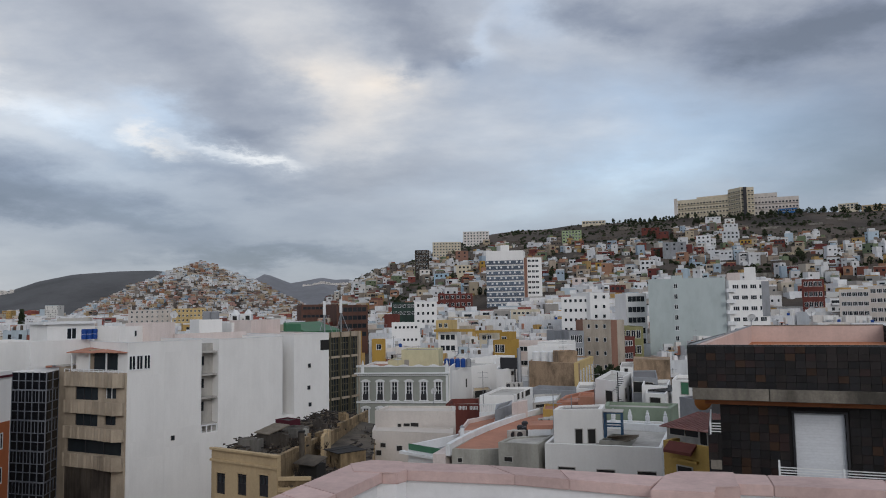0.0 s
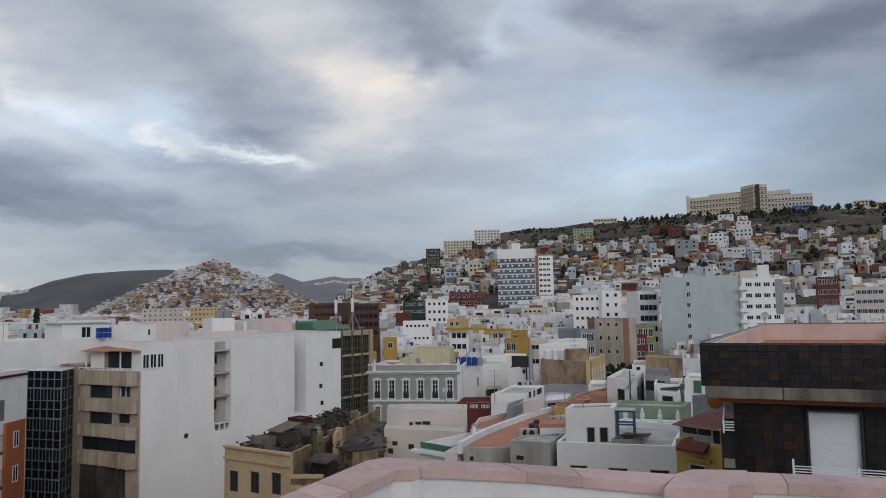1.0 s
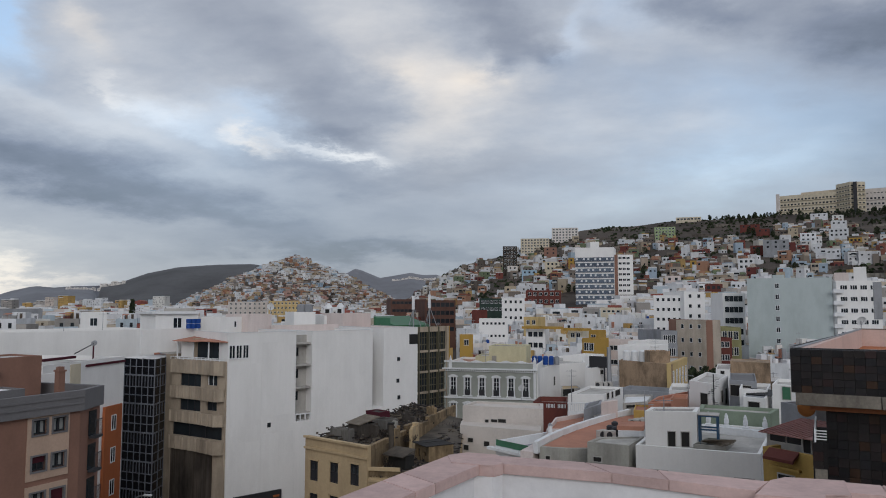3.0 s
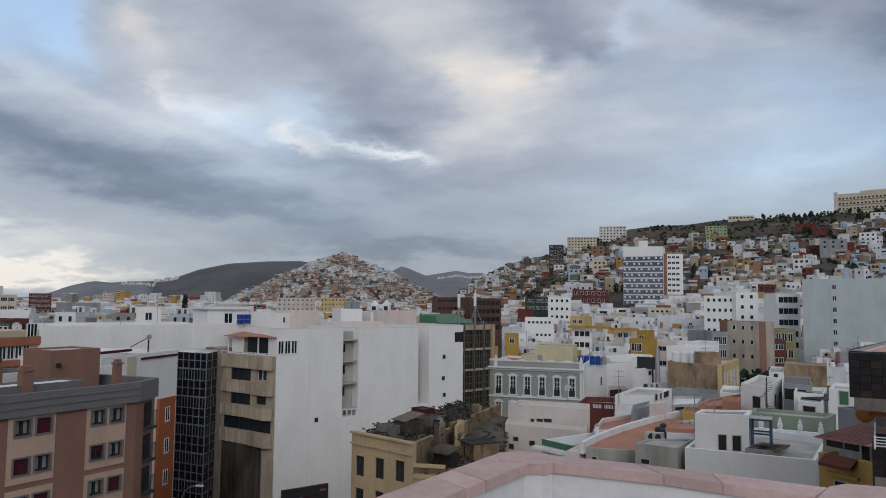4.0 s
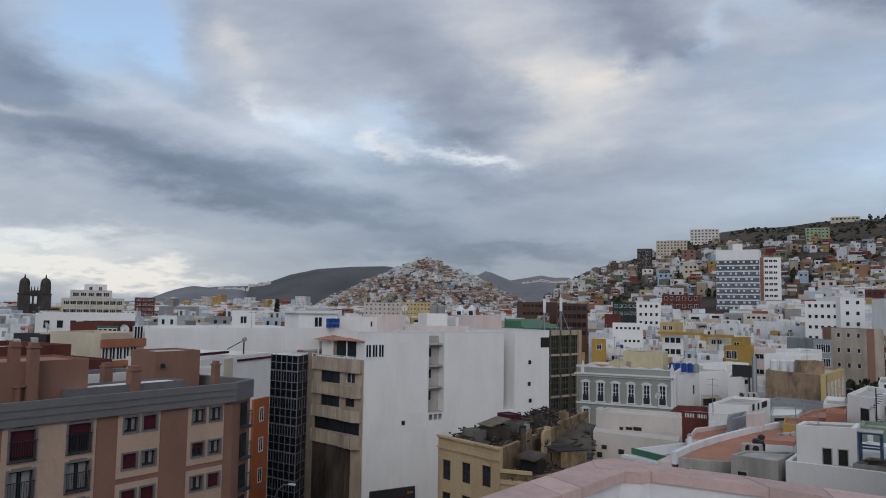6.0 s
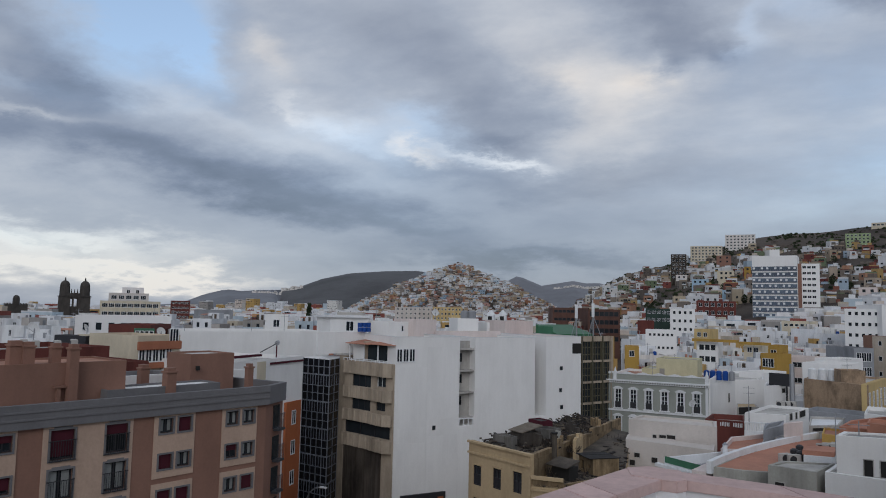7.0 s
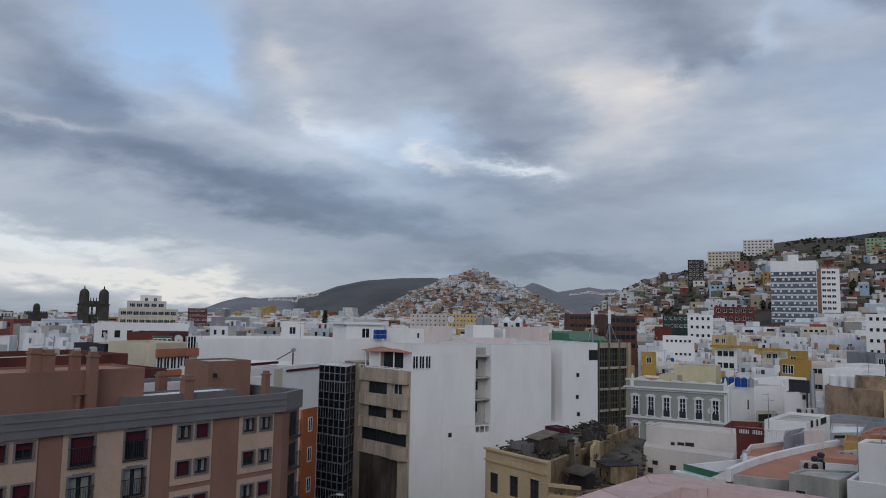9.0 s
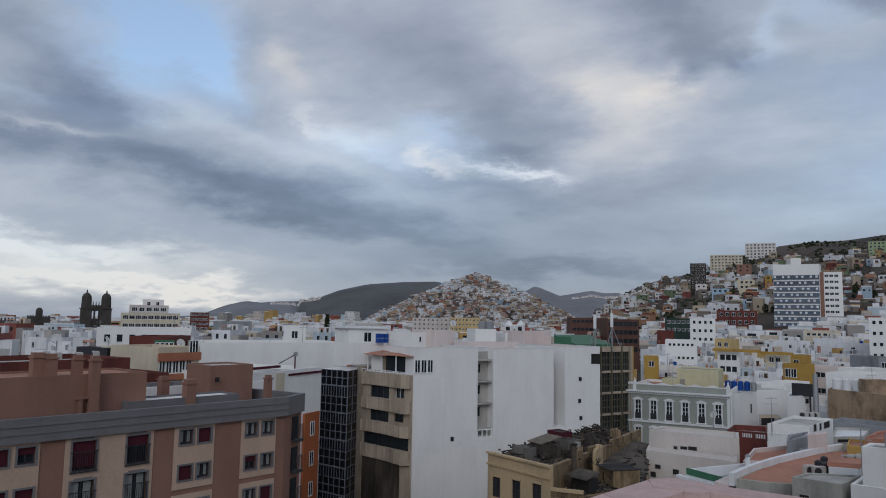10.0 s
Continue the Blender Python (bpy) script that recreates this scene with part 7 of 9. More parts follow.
hill_landmark("white_hill_house", "white hillside house with dark windows", (96.3, 542.4), (107.4, 540.3), 60.9, M_WHITES, 4, 1)
hill_landmark("ochre_hill_house", "narrow ochre hillside house", (109.9, 512.3), (114.0, 511.4), 56.4, M_GOLD, 1, 2)
hill_landmark("grey_hill_house", "raw grey block-built hillside house", (172.7, 557.8), (189.4, 552.3), 74.1, M_GREY, 3, 2)
hill_landmark("blue_hill_house", "pale blue painted hillside house", (-6.9, 568.9), (5.1, 568.9), 53.2, M_PALEBLUE, 3, 1)
hill_landmark("cream_hill_house", "cream hillside house with dark windows", (11.6, 556.8), (22.0, 556.5), 59.0, M_CREAM, 3, 2)
hill_landmark("blue_hill_house", "small pale blue hillside house", (12.0, 475.8), (18.7, 475.6), 42.2, M_PALEBLUE, 2, 1)
hill_landmark("white_hill_house", "white hillside house with dark windows", (-20.2, 634.6), (-11.2, 634.8), 60.0, M_WHITES, 2, 1)
hill_landmark("ochre_hill_house", "narrow ochre hillside house", (30.3, 580.1), (34.8, 579.9), 63.4, M_GOLD, 1, 2)
hill_landmark("brown_hill_house", "raw brown brick hillside house", (12.6, 670.8), (24.6, 670.5), 79.0, M_BROWN, 2, 2)
hill_landmark("green_hill_house", "green painted hillside house", (-25.8, 649.4), (-20.6, 649.6), 59.8, M_PALEGREEN, 1, 1)


# mint block with its white balcony wing
ob = plain_building("mint_apartments", "tall mint green apartment block with blank wall", (59.9, 208.6), (79.7, 201.8), 14, 33.27, wall=M_MINT, roof=M_WELL, rim=0.6, top_room=(6.5, 3, 3.0, 4, 1.6))
me = window_mesh(1.0, 1.4, 1)
for k in range(8):
    share("window", me, ob, 7.30 - 0.2, -0.02, 30.41 - 3.0 * k)
    bm = bmesh.new()
    box(bm, 6.68 - 0.1, 6.83 - 0.0, -0.1, 0.0, 30.41 - 3.0 * k - 1.0, 30.41 - 3.0 * k + 1.9)
    part("rib", bm, M_MINT, ob)
ob = plain_building("white_apartments", "white apartment block with balconies and grey side", (80.2, 200.5), (92.0, 202.0), 13, 32.33, wall=M_WHITE, roof=M_WELL, cols=4, rows=8, win=(1.9, 1.2, 2), storey=3.05)
L, turn = facing((80.2, 200.5), (92.0, 202.0))
for k in range(8):
    bm = bmesh.new()
    z = 32.33 - 3.3 - 3.05 * k
    box(bm, -1.2, 1.5, -0.9, 0.0, z, z + 1.0)
    part("balcony", bm, M_TRIM, ob)
bm = bmesh.new()
box(bm, L * 0.82, L + 0.1, -0.15, 0.0, 22.14, 31.97)
part("grey_panel", bm, M_GREY, ob, "grey rendered strip")
plain_building("penthouse", "small salmon and white roof rooms", (81.0, 203.5), (84.1, 202.2), 5, 34.54, z0=20, wall=M_PALEPINK, rim=0.3, category="roof room")
plain_building("penthouse", "small white roof room", (85.6, 202.7), (88.3, 201.5), 5, 36.03, z0=20, wall=M_WHITE, rim=0.3, category="roof room")

# blue-banded tower
A, B = (24.5, 399.2), (45.0, 395.5)
L, turn = facing(A, B)
zt = 57.14
gz = ground_height(*A) - 3
ob = thing("office_tower", "white tower with blue glass bands", "tower", A, gz, turn)
bm = bmesh.new()
shell(bm, L, 16, zt - gz, 0.8, 0.3)
part("core", bm, (M_WHITE, M_ROOF), ob)
for k in range(13):
    z = 51.78 - 2.98 * k - gz
    if z < 2:
        break
    bm = bmesh.new()
    box(bm, 0.1, L - 0.1, -0.12, 0.0, z - 1.85, z - 0.12)
    part("window_band", bm, M_GLASS_TOWER, ob)
    if "blind" not in CACHE:
        b2 = bmesh.new()
        box(b2, 0, 0.78 * L / 16, -0.2, -0.12, 0, 1.05)
        CACHE["blind"] = mesh_of("blind", b2, M_TRIM)
    for j in range(16):
        if (j * 7 + k * 3) % 5 < 2:
            share("blind", CACHE["blind"], ob, 0.4 + j * (L - 0.8) / 16, 0, z - 1.5)
    bm = bmesh.new()
    box(bm, 0, L, -0.35, 0.0, z - 2.3, z - 1.9)
    part("floor_edge", bm, M_BLUEBAND, ob, "dark blue floor edge")
for p, q, zc in (((-2.7, 214.0), (9.2, 210.8), 19.48), ((9.4, 211.8), (17.0, 209.3), 19.07)):
    Lq, tq = facing(p, q)
    cn = thing("cornice", "long mustard yellow roof cornice", "cornice", p, zc - 0.6, tq)
    b2 = bmesh.new()
    box(b2, 0, Lq, -0.4, 0.5, 0, 0.75)
    part("band", b2, M_GOLD, cn)
plain_building("lift_room", "white lift room on a tower roof", (33.2, 403.6), (37.9, 403.2), 6, 60.83, z0=zt - 1, wall=M_WHITE, rim=0.3, category="roof room")
TAKEN.append((A[0] + 10, A[1] + 8, 18))
A, B = (46.0, 399.4), (55.7, 400.1)
L, turn = facing(A, B)
ob = plain_building("apartment_tower", "white apartment tower with brown side and window rows", A, B, 14, 53.27, z0=gz, wall=M_WHITE, cols=3, rows=12, win=(1.8, 1.3, 1), storey=2.98, margin=1.6)
bm = bmesh.new()
box(bm, -0.3, 1.4, -0.3, 0.0, 0, 53.27 - gz)
part("brown_strip", bm, M_BROWN, ob, "brown rendered strip")
TAKEN.append((A[0] + 4, A[1] + 8, 14))

# long hotel-like block on the ridge
def ridge_block(name, label, a, b, z1, z0, floors, wall):
    L, turn = facing(a, b)
    ob = thing(name, label, "building", a, z0, turn, "ridge complex")
    bm = bmesh.new()
    shell(bm, L, 18, z1 - z0, 0.8, 0.4)
    part("wall", bm, (wall, M_ROOF), ob)
    st = (z1 - z0 - 1.5) / floors
    for k in range(floors):
        z = st * k + 1.0
        bm = bmesh.new()
        n = max(2, int(L / 3.6))
        for j in range(n):
            box(bm, L * (j + 0.22) / n, L * (j + 0.78) / n, -0.15, 0.0, z, z + st * 0.33)
        part("window_row", bm, M_GLASS, ob)
        bm = bmesh.new()
        box(bm, 0, L, -1.1, 0.0, z - 0.35 - st * 0.1, z - 0.1)
        part("balcony_slab", bm, wall, ob)
    return ob


GZ = 120
ridge_block("ridge_hotel", "long cream building on the ridge with balcony rows", (302.0, 906.0), (354.8, 875.9), 157.49, GZ, 6, M_CREAM)
ridge_block("ridge_hotel", "cream upper step of the ridge building", (325.5, 903.1), (356.7, 880.5), 160.84, GZ, 7, M_CREAM)
ridge_block("ridge_hotel", "cream central tower of the ridge building", (354.8, 875.9), (362.0, 856.6), 165.59, GZ, 9, M_CREAM)
ridge_block("ridge_hotel", "cream central tower with dark strip", (362.0, 856.6), (379.0, 858.0), 165.78, GZ, 9, M_CREAM)
ridge_block("ridge_hotel", "pale wing of the ridge building", (381.8, 864.4), (428.1, 848.1), 152.81, GZ, 5, M_TAUPE)
ridge_block("ridge_hotel", "pale upper step of the ridge wing", (385.9, 873.6), (409.4, 862.8), 159.64, GZ, 6, M_TAUPE)
plain_building("dark_strip_wall", "dark vertical strip wall on the ridge tower", (364.1, 853.6), (367.6, 852.1), 2, 165.14, z0=GZ, wall=M_DARKFRAME, rim=0.2)
plain_building("grey_end_wall", "pale grey end wall of the ridge building", (297.0, 904.5), (300.9, 903.2), 14, 159.70, z0=GZ, wall=M_TAUPE, rim=0.2)
plain_building("blue_pavilion", "low bright blue building on the ridge", (401.1, 844.6), (419.4, 835.6), 12, 136.62, z0=GZ - 5, wall=surface("bright_blue", [(0.03, 0.16, 0.42)]), cols=7, rows=1, win=(2.2, 2.4, 1))
plain_building("ridge_villa", "low reddish building on the ridge edge", (170.5, 863.3), (197.9, 857.5), 12, 128.07, z0=112, wall=M_CREAM, roof=M_BRICK, cols=7, rows=1, win=(2.6, 2.0, 1))
plain_building("ridge_villa", "low pale building on the ridge", (459.1, 820.2), (476.7, 810.2), 12, 138.17, z0=118, wall=M_CREAM, cols=5, rows=2, win=(2.6, 2.0, 1))
plain_building("ridge_villa", "low ochre building on the ridge", (479.1, 808.7), (513.5, 787.4), 12, 134.41, z0=118, wall=M_OCHRE, cols=8, rows=2, win=(2.6, 2.0, 1))

# --- left of the white walls: roofs behind the brown block


def left_block(name, label, a, b, dep, z1, w, rf, cols, rows, win, st):
    L = math.dist(a, b)
    plain_building(name, label, a, b, dep, z1, wall=w, roof=rf, cols=cols, rows=rows, win=win, storey=st, rim=0.45)
    if dep > 0 and math.hypot(*a) > 95:
        u = Vector((b[0] - a[0], b[1] - a[1])).normalized()
        for s in range(int(L / 6) + 1):
            q = Vector(a) + u * min(6 * s, L) + Vector((-u.y, u.x)) * dep / 2
            TAKEN.append((q.x, q.y, dep * 0.6 + 2))


left_block("red_roof_house", "house with brick red walls and pale roof sheets", (-50.2, 36.3), (-47.9, 48.2), 9, 22.40, M_BRICK, M_WELL, 0, 0, W1, 3)
left_block("terracotta_house", "low terracotta rendered roof wall", (-49.3, 49.7), (-48.3, 53.4), 8, 20.82, M_BRICK, M_ROOF, 0, 0, W1, 3)
left_block("cream_house", "plain cream rendered house with blank wall", (-58.5, 57.5), (-57.0, 61.7), 5, 22.68, M_CREAM, M_ROOF, 0, 0, W1, 3)
left_block("shuttered_house", "grey house with tall dark metal shutters", (-60.1, 57.3), (-59.9, 58.9), 5, 22.60, M_DARKFRAME, M_ROOF, 0, 0, W1, 3)
left_block("red_terrace_house", "house with dark red terrace walls", (-73.4, 73.7), (-68.4, 75.7), 8, 23.32, M_BRICK, M_BRICK, 0, 0, W1, 3)
left_block("white_house", "broad white house with small windows", (-86.4, 80.4), (-76.9, 89.5), 12, 24.19, M_WHITE, M_WELL, 7, 1, (0.9, 1.2, 0), 3)
left_block("white_house", "very long white house with plain wall", (-64.3, 76.6), (-51.2, 92.8), 12, 22.62, M_WHITE, M_WELL, 0, 0, W1, 3)
left_block("maroon_trim_house", "white house with maroon roof edge", (-42.4, 58.2), (-42.1, 70.4), 10, 20.64, M_WHITE, M_WELL, 0, 0, W1, 3)
left_block("orange_house", "deep orange rendered house with small windows", (-41.9, 67.0), (-42.1, 70.3), 6, 15.84, M_ORANGE, M_ORANGE, 1, 3, (0.9, 1.5, 1), 3.2)
left_block("cream_apartments", "cream apartment block with window bands", (-213.8, 210.5), (-198.3, 225.1), 16, 27.13, M_CREAM, M_ROOF, 9, 4, (2.0, 1.5, 2), 3.1)
left_block("cream_apartments", "white stepped top of an apartment block", (-216.0, 216.7), (-205.6, 226.6), 9, 30.26, M_TAUPE, M_ROOF, 5, 1, (2.0, 1.5, 2), 3.1)
left_block("cream_apartments", "small white rooms on an apartment roof", (-215.5, 222.9), (-209.7, 228.3), 6, 32.60, M_WHITE, M_ROOF, 2, 1, W1, 3.1)
left_block("brick_block", "brown brick far apartment block", (-338.8, 394.5), (-329.3, 402.5), 16, 28.98, M_BRICK, M_ROOF, 6, 4, W2, 3.1)
left_block("dark_hall", "long dark grey roofed hall", (-207.6, 256.5), (-194.7, 266.4), 16, 24.20, M_GREY, M_DARK, 0, 0, W1, 3)
left_block("yellow_apartments", "yellow far apartment building with windows", (-183.5, 486.5), (-163.2, 493.7), 16, 28.42, M_YELLOW, M_ROOF, 8, 4, W1, 3.2)
left_block("white_apartments", "white far apartment building with windows", (-216.9, 494.5), (-191.4, 504.9), 16, 28.05, M_TAUPE, M_ROOF, 8, 4, W1, 3.2)
left_block("white_house", "white house with flat eaves", (-94.7, 176.1), (-87.8, 179.7), 10, 24.90, M_WELL, M_ROOF, 3, 1, W1, 3)
left_block("white_house", "white roof house with a window", (-77.9, 116.3), (-74.4, 118.6), 9, 24.57, M_WHITE, M_WELL, 1, 1, W1, 3)
# balconied terracotta house
ob = plain_building("terracotta_balcony_house", "cream and terracotta house with glazed balconies", (-51.8, 55.7), (-50.8, 60.5), 8, 22.94, wall=M_CREAM, roof=M_TERRACOTTA, rim=0.5)
L, turn = facing((-51.8, 55.7), (-50.8, 60.5))
for za, zb in ((21.53, 22.37), (19.67, 20.29)):
    bm = bmesh.new()
    box(bm, -0.1, L, -0.35, 0.02, za, zb)
    bmesh.ops.bevel(bm, geom=bm.edges[:], offset=0.06, segments=2, affect="EDGES")
    part("balcony", bm, M_TERRACOTTA2, ob, "terracotta balcony front")
put_windows(ob, window_mesh(0.72, 1.25, 1), [0.1 + 0.78 * k for k in range(5)], [20.34], y=-0.02)
put_windows(ob, window_mesh(1.1, 1.4, 2), [L - 1.4], [22.21], y=-0.1)
gl = plain_building("glazed_veranda", "dark green glazed veranda on a roof", (-65.7, 70.0), (-64.0, 71.6), 3, 22.96, z0=22.06, wall=M_GREEN, rim=0.1, cols=4, rows=1, win=(0.5, 0.5, 0), category="veranda", margin=0.1, first=0.2)
# recess in the long white wall: a proud panel, its shade put into the greyer colour
LA, LB = (-64.3, 76.6), (-51.2, 92.8)
rc = thing("wall_recess", "grey panel painted as a shaded recess in a long white wall", "recess", (-60.5, 82.0), 20.20, facing(LA, LB)[1])
bm = bmesh.new()
box(bm, 0, 2.4, -0.05, 0.3, 0, 2.1, 0)
box(bm, 0.9, 1.3, -0.09, 0.0, 0.5, 1.9, 1)
part("panel", bm, (M_WELL, M_DARKFRAME), rc)
# trims on the maroon-edged house
MA, MB = (-42.4, 58.2), (-42.1, 70.4)
ob = thing("roof_edge", "maroon roof edge trim on a white house", "trim", MA, 20.64, facing(MA, MB)[1])
Lm = facing(MA, MB)[0]
for x0, x1, z in ((0.0, Lm * 0.35, 0.35), (Lm * 0.48, Lm, -0.6)):
    bm = bmesh.new()
    box(bm, x0, x1, -0.12, 0.3, z, z + 0.22)
    part("edge_strip", bm, M_RED_TRIM, ob)
bm = bmesh.new()
box(bm, Lm * 0.30, Lm * 0.42, -0.06, 0.0, -3.0, -0.2)
part("beige_field", bm, M_CREAM, ob)
# rooms, tanks and chimneys on the white roofs


def far_left_block(name, label, a, b, dep, z1, z0, w, win):
    plain_building(name, label, a, b, dep, z1, z0=z0, wall=w, roof=M_WELL, rim=0.2, cols=1 if win else 0, rows=1, win=win or W1, category=name.replace("_", " "), first=(z1 - z0 - win[1] - 0.5) if win else None)


far_left_block("roof_room", "white penthouse with projecting roof slab", (-44.4, 80.6), (-41.0, 84.6), 5, 24.91, 21, M_WHITE, (1.1, 1.3, 1))
far_left_block("roof_wall", "low white roof parapet wall", (-43.7, 76.4), (-39.9, 81.8), 0.5, 23.15, 20.5, M_WHITE, None)
far_left_block("roof_room", "white roof room with tiny window", (-37.8, 83.9), (-35.8, 88.0), 5, 24.45, 20.5, M_WHITE, (0.45, 0.8, 0))
far_left_block("roof_room", "pale pink stair room on a white roof", (-35.1, 86.1), (-33.2, 89.0), 5, 24.78, 20.5, M_PALEPINK, None)
far_left_block("roof_wall", "pale pink low roof wall", (-32.9, 88.1), (-26.1, 95.5), 0.4, 23.34, 20.5, M_PALEPINK, None)
far_left_block("roof_room", "small white roof room with dark opening", (-32.8, 96.6), (-30.3, 98.5), 4, 24.94, 20.5, M_WHITE, None)
far_left_block("roof_room", "white roof room with barred window", (-29.4, 99.8), (-27.2, 101.4), 4, 24.43, 20.5, M_WHITE, (1.2, 1.1, 2))
far_left_block("roof_room", "pale pink stair room with two faces", (-26.1, 97.6), (-23.0, 101.4), 5, 24.76, 20.5, M_PALEPINK, None)
far_left_block("roof_hut", "green and yellow roof hut", (-23.5, 107.5), (-21.4, 107.9), 3, 23.90, 20.5, M_GREEN, None)
far_left_block("roof_wall", "beige rendered wall under an awning", (-38.2, 78.1), (-33.9, 83.4), 0.5, 22.10, 19, M_BEIGE, None)
sl = plain_building("roof_slab", "white projecting roof slab", (-44.5, 80.0), (-40.7, 84.2), 6, 25.13, z0=24.85, wall=M_TRIM, roof=M_WELL, rim=0.05, category="roof slab")
tk = thing("water_tank", "cluster of blue plastic roof water drums", "water tank", (-40.2, 80.5), 23.16, 40)
for i in range(3):
    for k in range(2):
        bm = bmesh.new()
        tube(bm, (0.55 * i, 0, 0.58 * k), (0.55 * i, 0, 0.58 * k + 0.54), 0.29, 12)
        tube(bm, (0.55 * i, 0, 0.58 * k + 0.2), (0.55 * i, 0, 0.58 * k + 0.34), 0.305, 12)
        part("drum", bm, M_BLUE_PLASTIC, tk)
for p, z in (((-29.4, 101.8), 26.20), ((-28.0, 103.3), 26.24)):
    t = thing("chimney", "white roof chimney with pointed cap", "chimney", p, 21.5)
    h = z - 21.5
    bm = bmesh.new()
    box(bm, -0.5, 0.5, -0.5, 0.5, 0, h - 0.7)
    part("shaft", bm, M_TRIM, t)
    bm = bmesh.new()
    tube(bm, (0, 0, h - 0.7), (0, 0, h), 0.72, 4, 0.15)
    part("cap", bm, M_TRIM, t)
    bm = bmesh.new()
    box(bm, -0.3, 0.3, -0.53, -0.45, h - 2.0, h - 0.9)
    part("vent_opening", bm, M_DARK, t)
for p in ((-32.5, 98.8), (-31.5, 99.1)):
    t = thing("water_tank", "round grey roof water tank", "water tank", p, 24.92)
    bm = bmesh.new()
    tube(bm, (0, 0, 0), (0, 0, 1.0), 0.6, 14)
    part("drum", bm, M_GREY, t)
    bm = bmesh.new()
    tube(bm, (0, 0, 1.0), (0, 0, 1.15), 0.6, 14, 0.3)
    part("lid", bm, M_GREY, t)
# aerials with stays above the office roof
for p, h in (((-18.9, 114.5), 27.18), ((-16.6, 116.8), 27.42)):
    mast(p, 21.5, h, 0.14, 0, "white cylindrical telecom mast")
    t = thing("mast_stay", "steel tripod stay of a telecom mast", "mast", p, 21.5)
    for a in (0, 120, 240):
        bm = bmesh.new()
        tube(bm, (1.6 * math.cos(radians(a)), 1.6 * math.sin(radians(a)), 0), (0, 0, (h - 21.5) * 0.7), 0.05, 5)
        part("leg", bm, M_STEEL, t)
    t = thing("telecom_panel", "white telecom antenna panel on a mast", "antenna", p, h - 2.0)
    bm = bmesh.new()
    box(bm, -0.22, 0.22, -0.3, -0.12, 0, 2.2)
    part("panel", bm, M_TRIM, t)
sc2 = thing("solar_heater", "maroon framed solar water heater on a roof", "solar heater", (-44.9, 66.2), 20.85, 30)
bm = bmesh.new()
v = box(bm, 0, 2.0, 0, 1.5, 0, 0.08)
bmesh.ops.transform(bm, matrix=pose(0, 0, 0.2, 0, -30, 0), verts=v)
part("panel", bm, M_DARKFRAME, sc2)
bm = bmesh.new()
tube(bm, (1.7, 0, 1.25), (1.7, 1.5, 1.25), 0.25, 10)
part("tank", bm, M_STEEL, sc2)
bm = bmesh.new()
box(bm, 1.6, 1.7, 0.2, 0.3, -0.3, 1.2)
box(bm, 1.6, 1.7, 1.2, 1.3, -0.3, 1.2)
part("stand", bm, M_RED_TRIM, sc2)
# cathedral with twin domed towers
ct = thing("cathedral", "dark basalt cathedral with two domed bell towers", "cathedral", (-358.0, 319.7), 0, facing((-358.0, 319.7), (-345.2, 333.5))[1])
Lc = math.dist((-358.0, 319.7), (-345.2, 333.5))
hz = 31.90
for x in (Lc * 0.23, Lc * 0.80):
    bm = bmesh.new()
    h = 36.16
    box(bm, x - 3.2, x + 3.2, 0, 6.4, 0, h - 6)
    box(bm, x - 3.6, x + 3.6, -0.4, 6.8, h - 6.6, h - 6)
    tube(bm, (x, 3.2, h - 6), (x, 3.2, h), 2.9, 8, 2.7)
    part("bell_tower", bm, M_STONE, ct)
    bm = bmesh.new()
    bmesh.ops.create_uvsphere(bm, u_segments=16, v_segments=8, radius=2.7, matrix=Matrix.Translation((x, 3.2, h)) @ Matrix.Diagonal((1, 1, 1.2, 1)))
    tube(bm, (x, 3.2, h + 2.8), (x, 3.2, 41.22), 0.6, 6, 0.2)
    part("dome", bm, M_STONE, ct)
bm = bmesh.new()
holed(bm, Lc * 0.45, 0, hz, [(1.2 + 2.6 * k, 2.7 + 2.6 * k, hz - 8, hz - 3.5) for k in range(3)], y=1, th=3)
w = part("arcade", bm, M_STONE, ct)
w.location.x = Lc * 0.30
bm = bmesh.new()
box(bm, Lc * 0.3, Lc * 0.7, 4, 30, 0, 20.42)
part("nave", bm, M_STONE, ct)
for k in range(4):
    bm = bmesh.new()
    tube(bm, (Lc * 0.42 + 1.6 * k, 2, hz), (Lc * 0.42 + 1.6 * k, 2, hz + 2.5), 0.4, 6, 0.1)
    part("pinnacle", bm, M_STONE, ct)
t = thing("church", "dark stone church crossing with small lantern dome", "church", (-367.1, 293.6), 0, facing((-367.1, 293.6), (-359.6, 302.6))[1])
Lc = math.dist((-367.1, 293.6), (-359.6, 302.6))
bm = bmesh.new()
box(bm, 0, Lc, 0, 12, 0, 24.63)
for k in range(9):
    box(bm, Lc * k / 9, Lc * k / 9 + 0.8, -0.3, 0.5, 24.63, 25.27)
part("body", bm, M_STONE, t)
bm = bmesh.new()
tube(bm, (Lc * 0.5, 4, 24.63), (Lc * 0.5, 4, 28.15), 1.8, 8)
bmesh.ops.create_uvsphere(bm, u_segments=12, v_segments=6, radius=1.7, matrix=Matrix.Translation((Lc * 0.5, 4, 28.15)))
part("lantern", bm, M_STONE, t)
t = thing("church", "dark stone church wing with pinnacles", "church", (-368.8, 274.9), 0, facing((-368.8, 274.9), (-360.8, 285.4))[1])
bm = bmesh.new()
Lc = math.dist((-368.8, 274.9), (-360.8, 285.4))
box(bm, 0, Lc, 0, 10, 0, 22.26)
for k in range(8):
    box(bm, Lc * k / 8, Lc * k / 8 + 0.8, -0.3, 0.5, 22.26, 23.80)
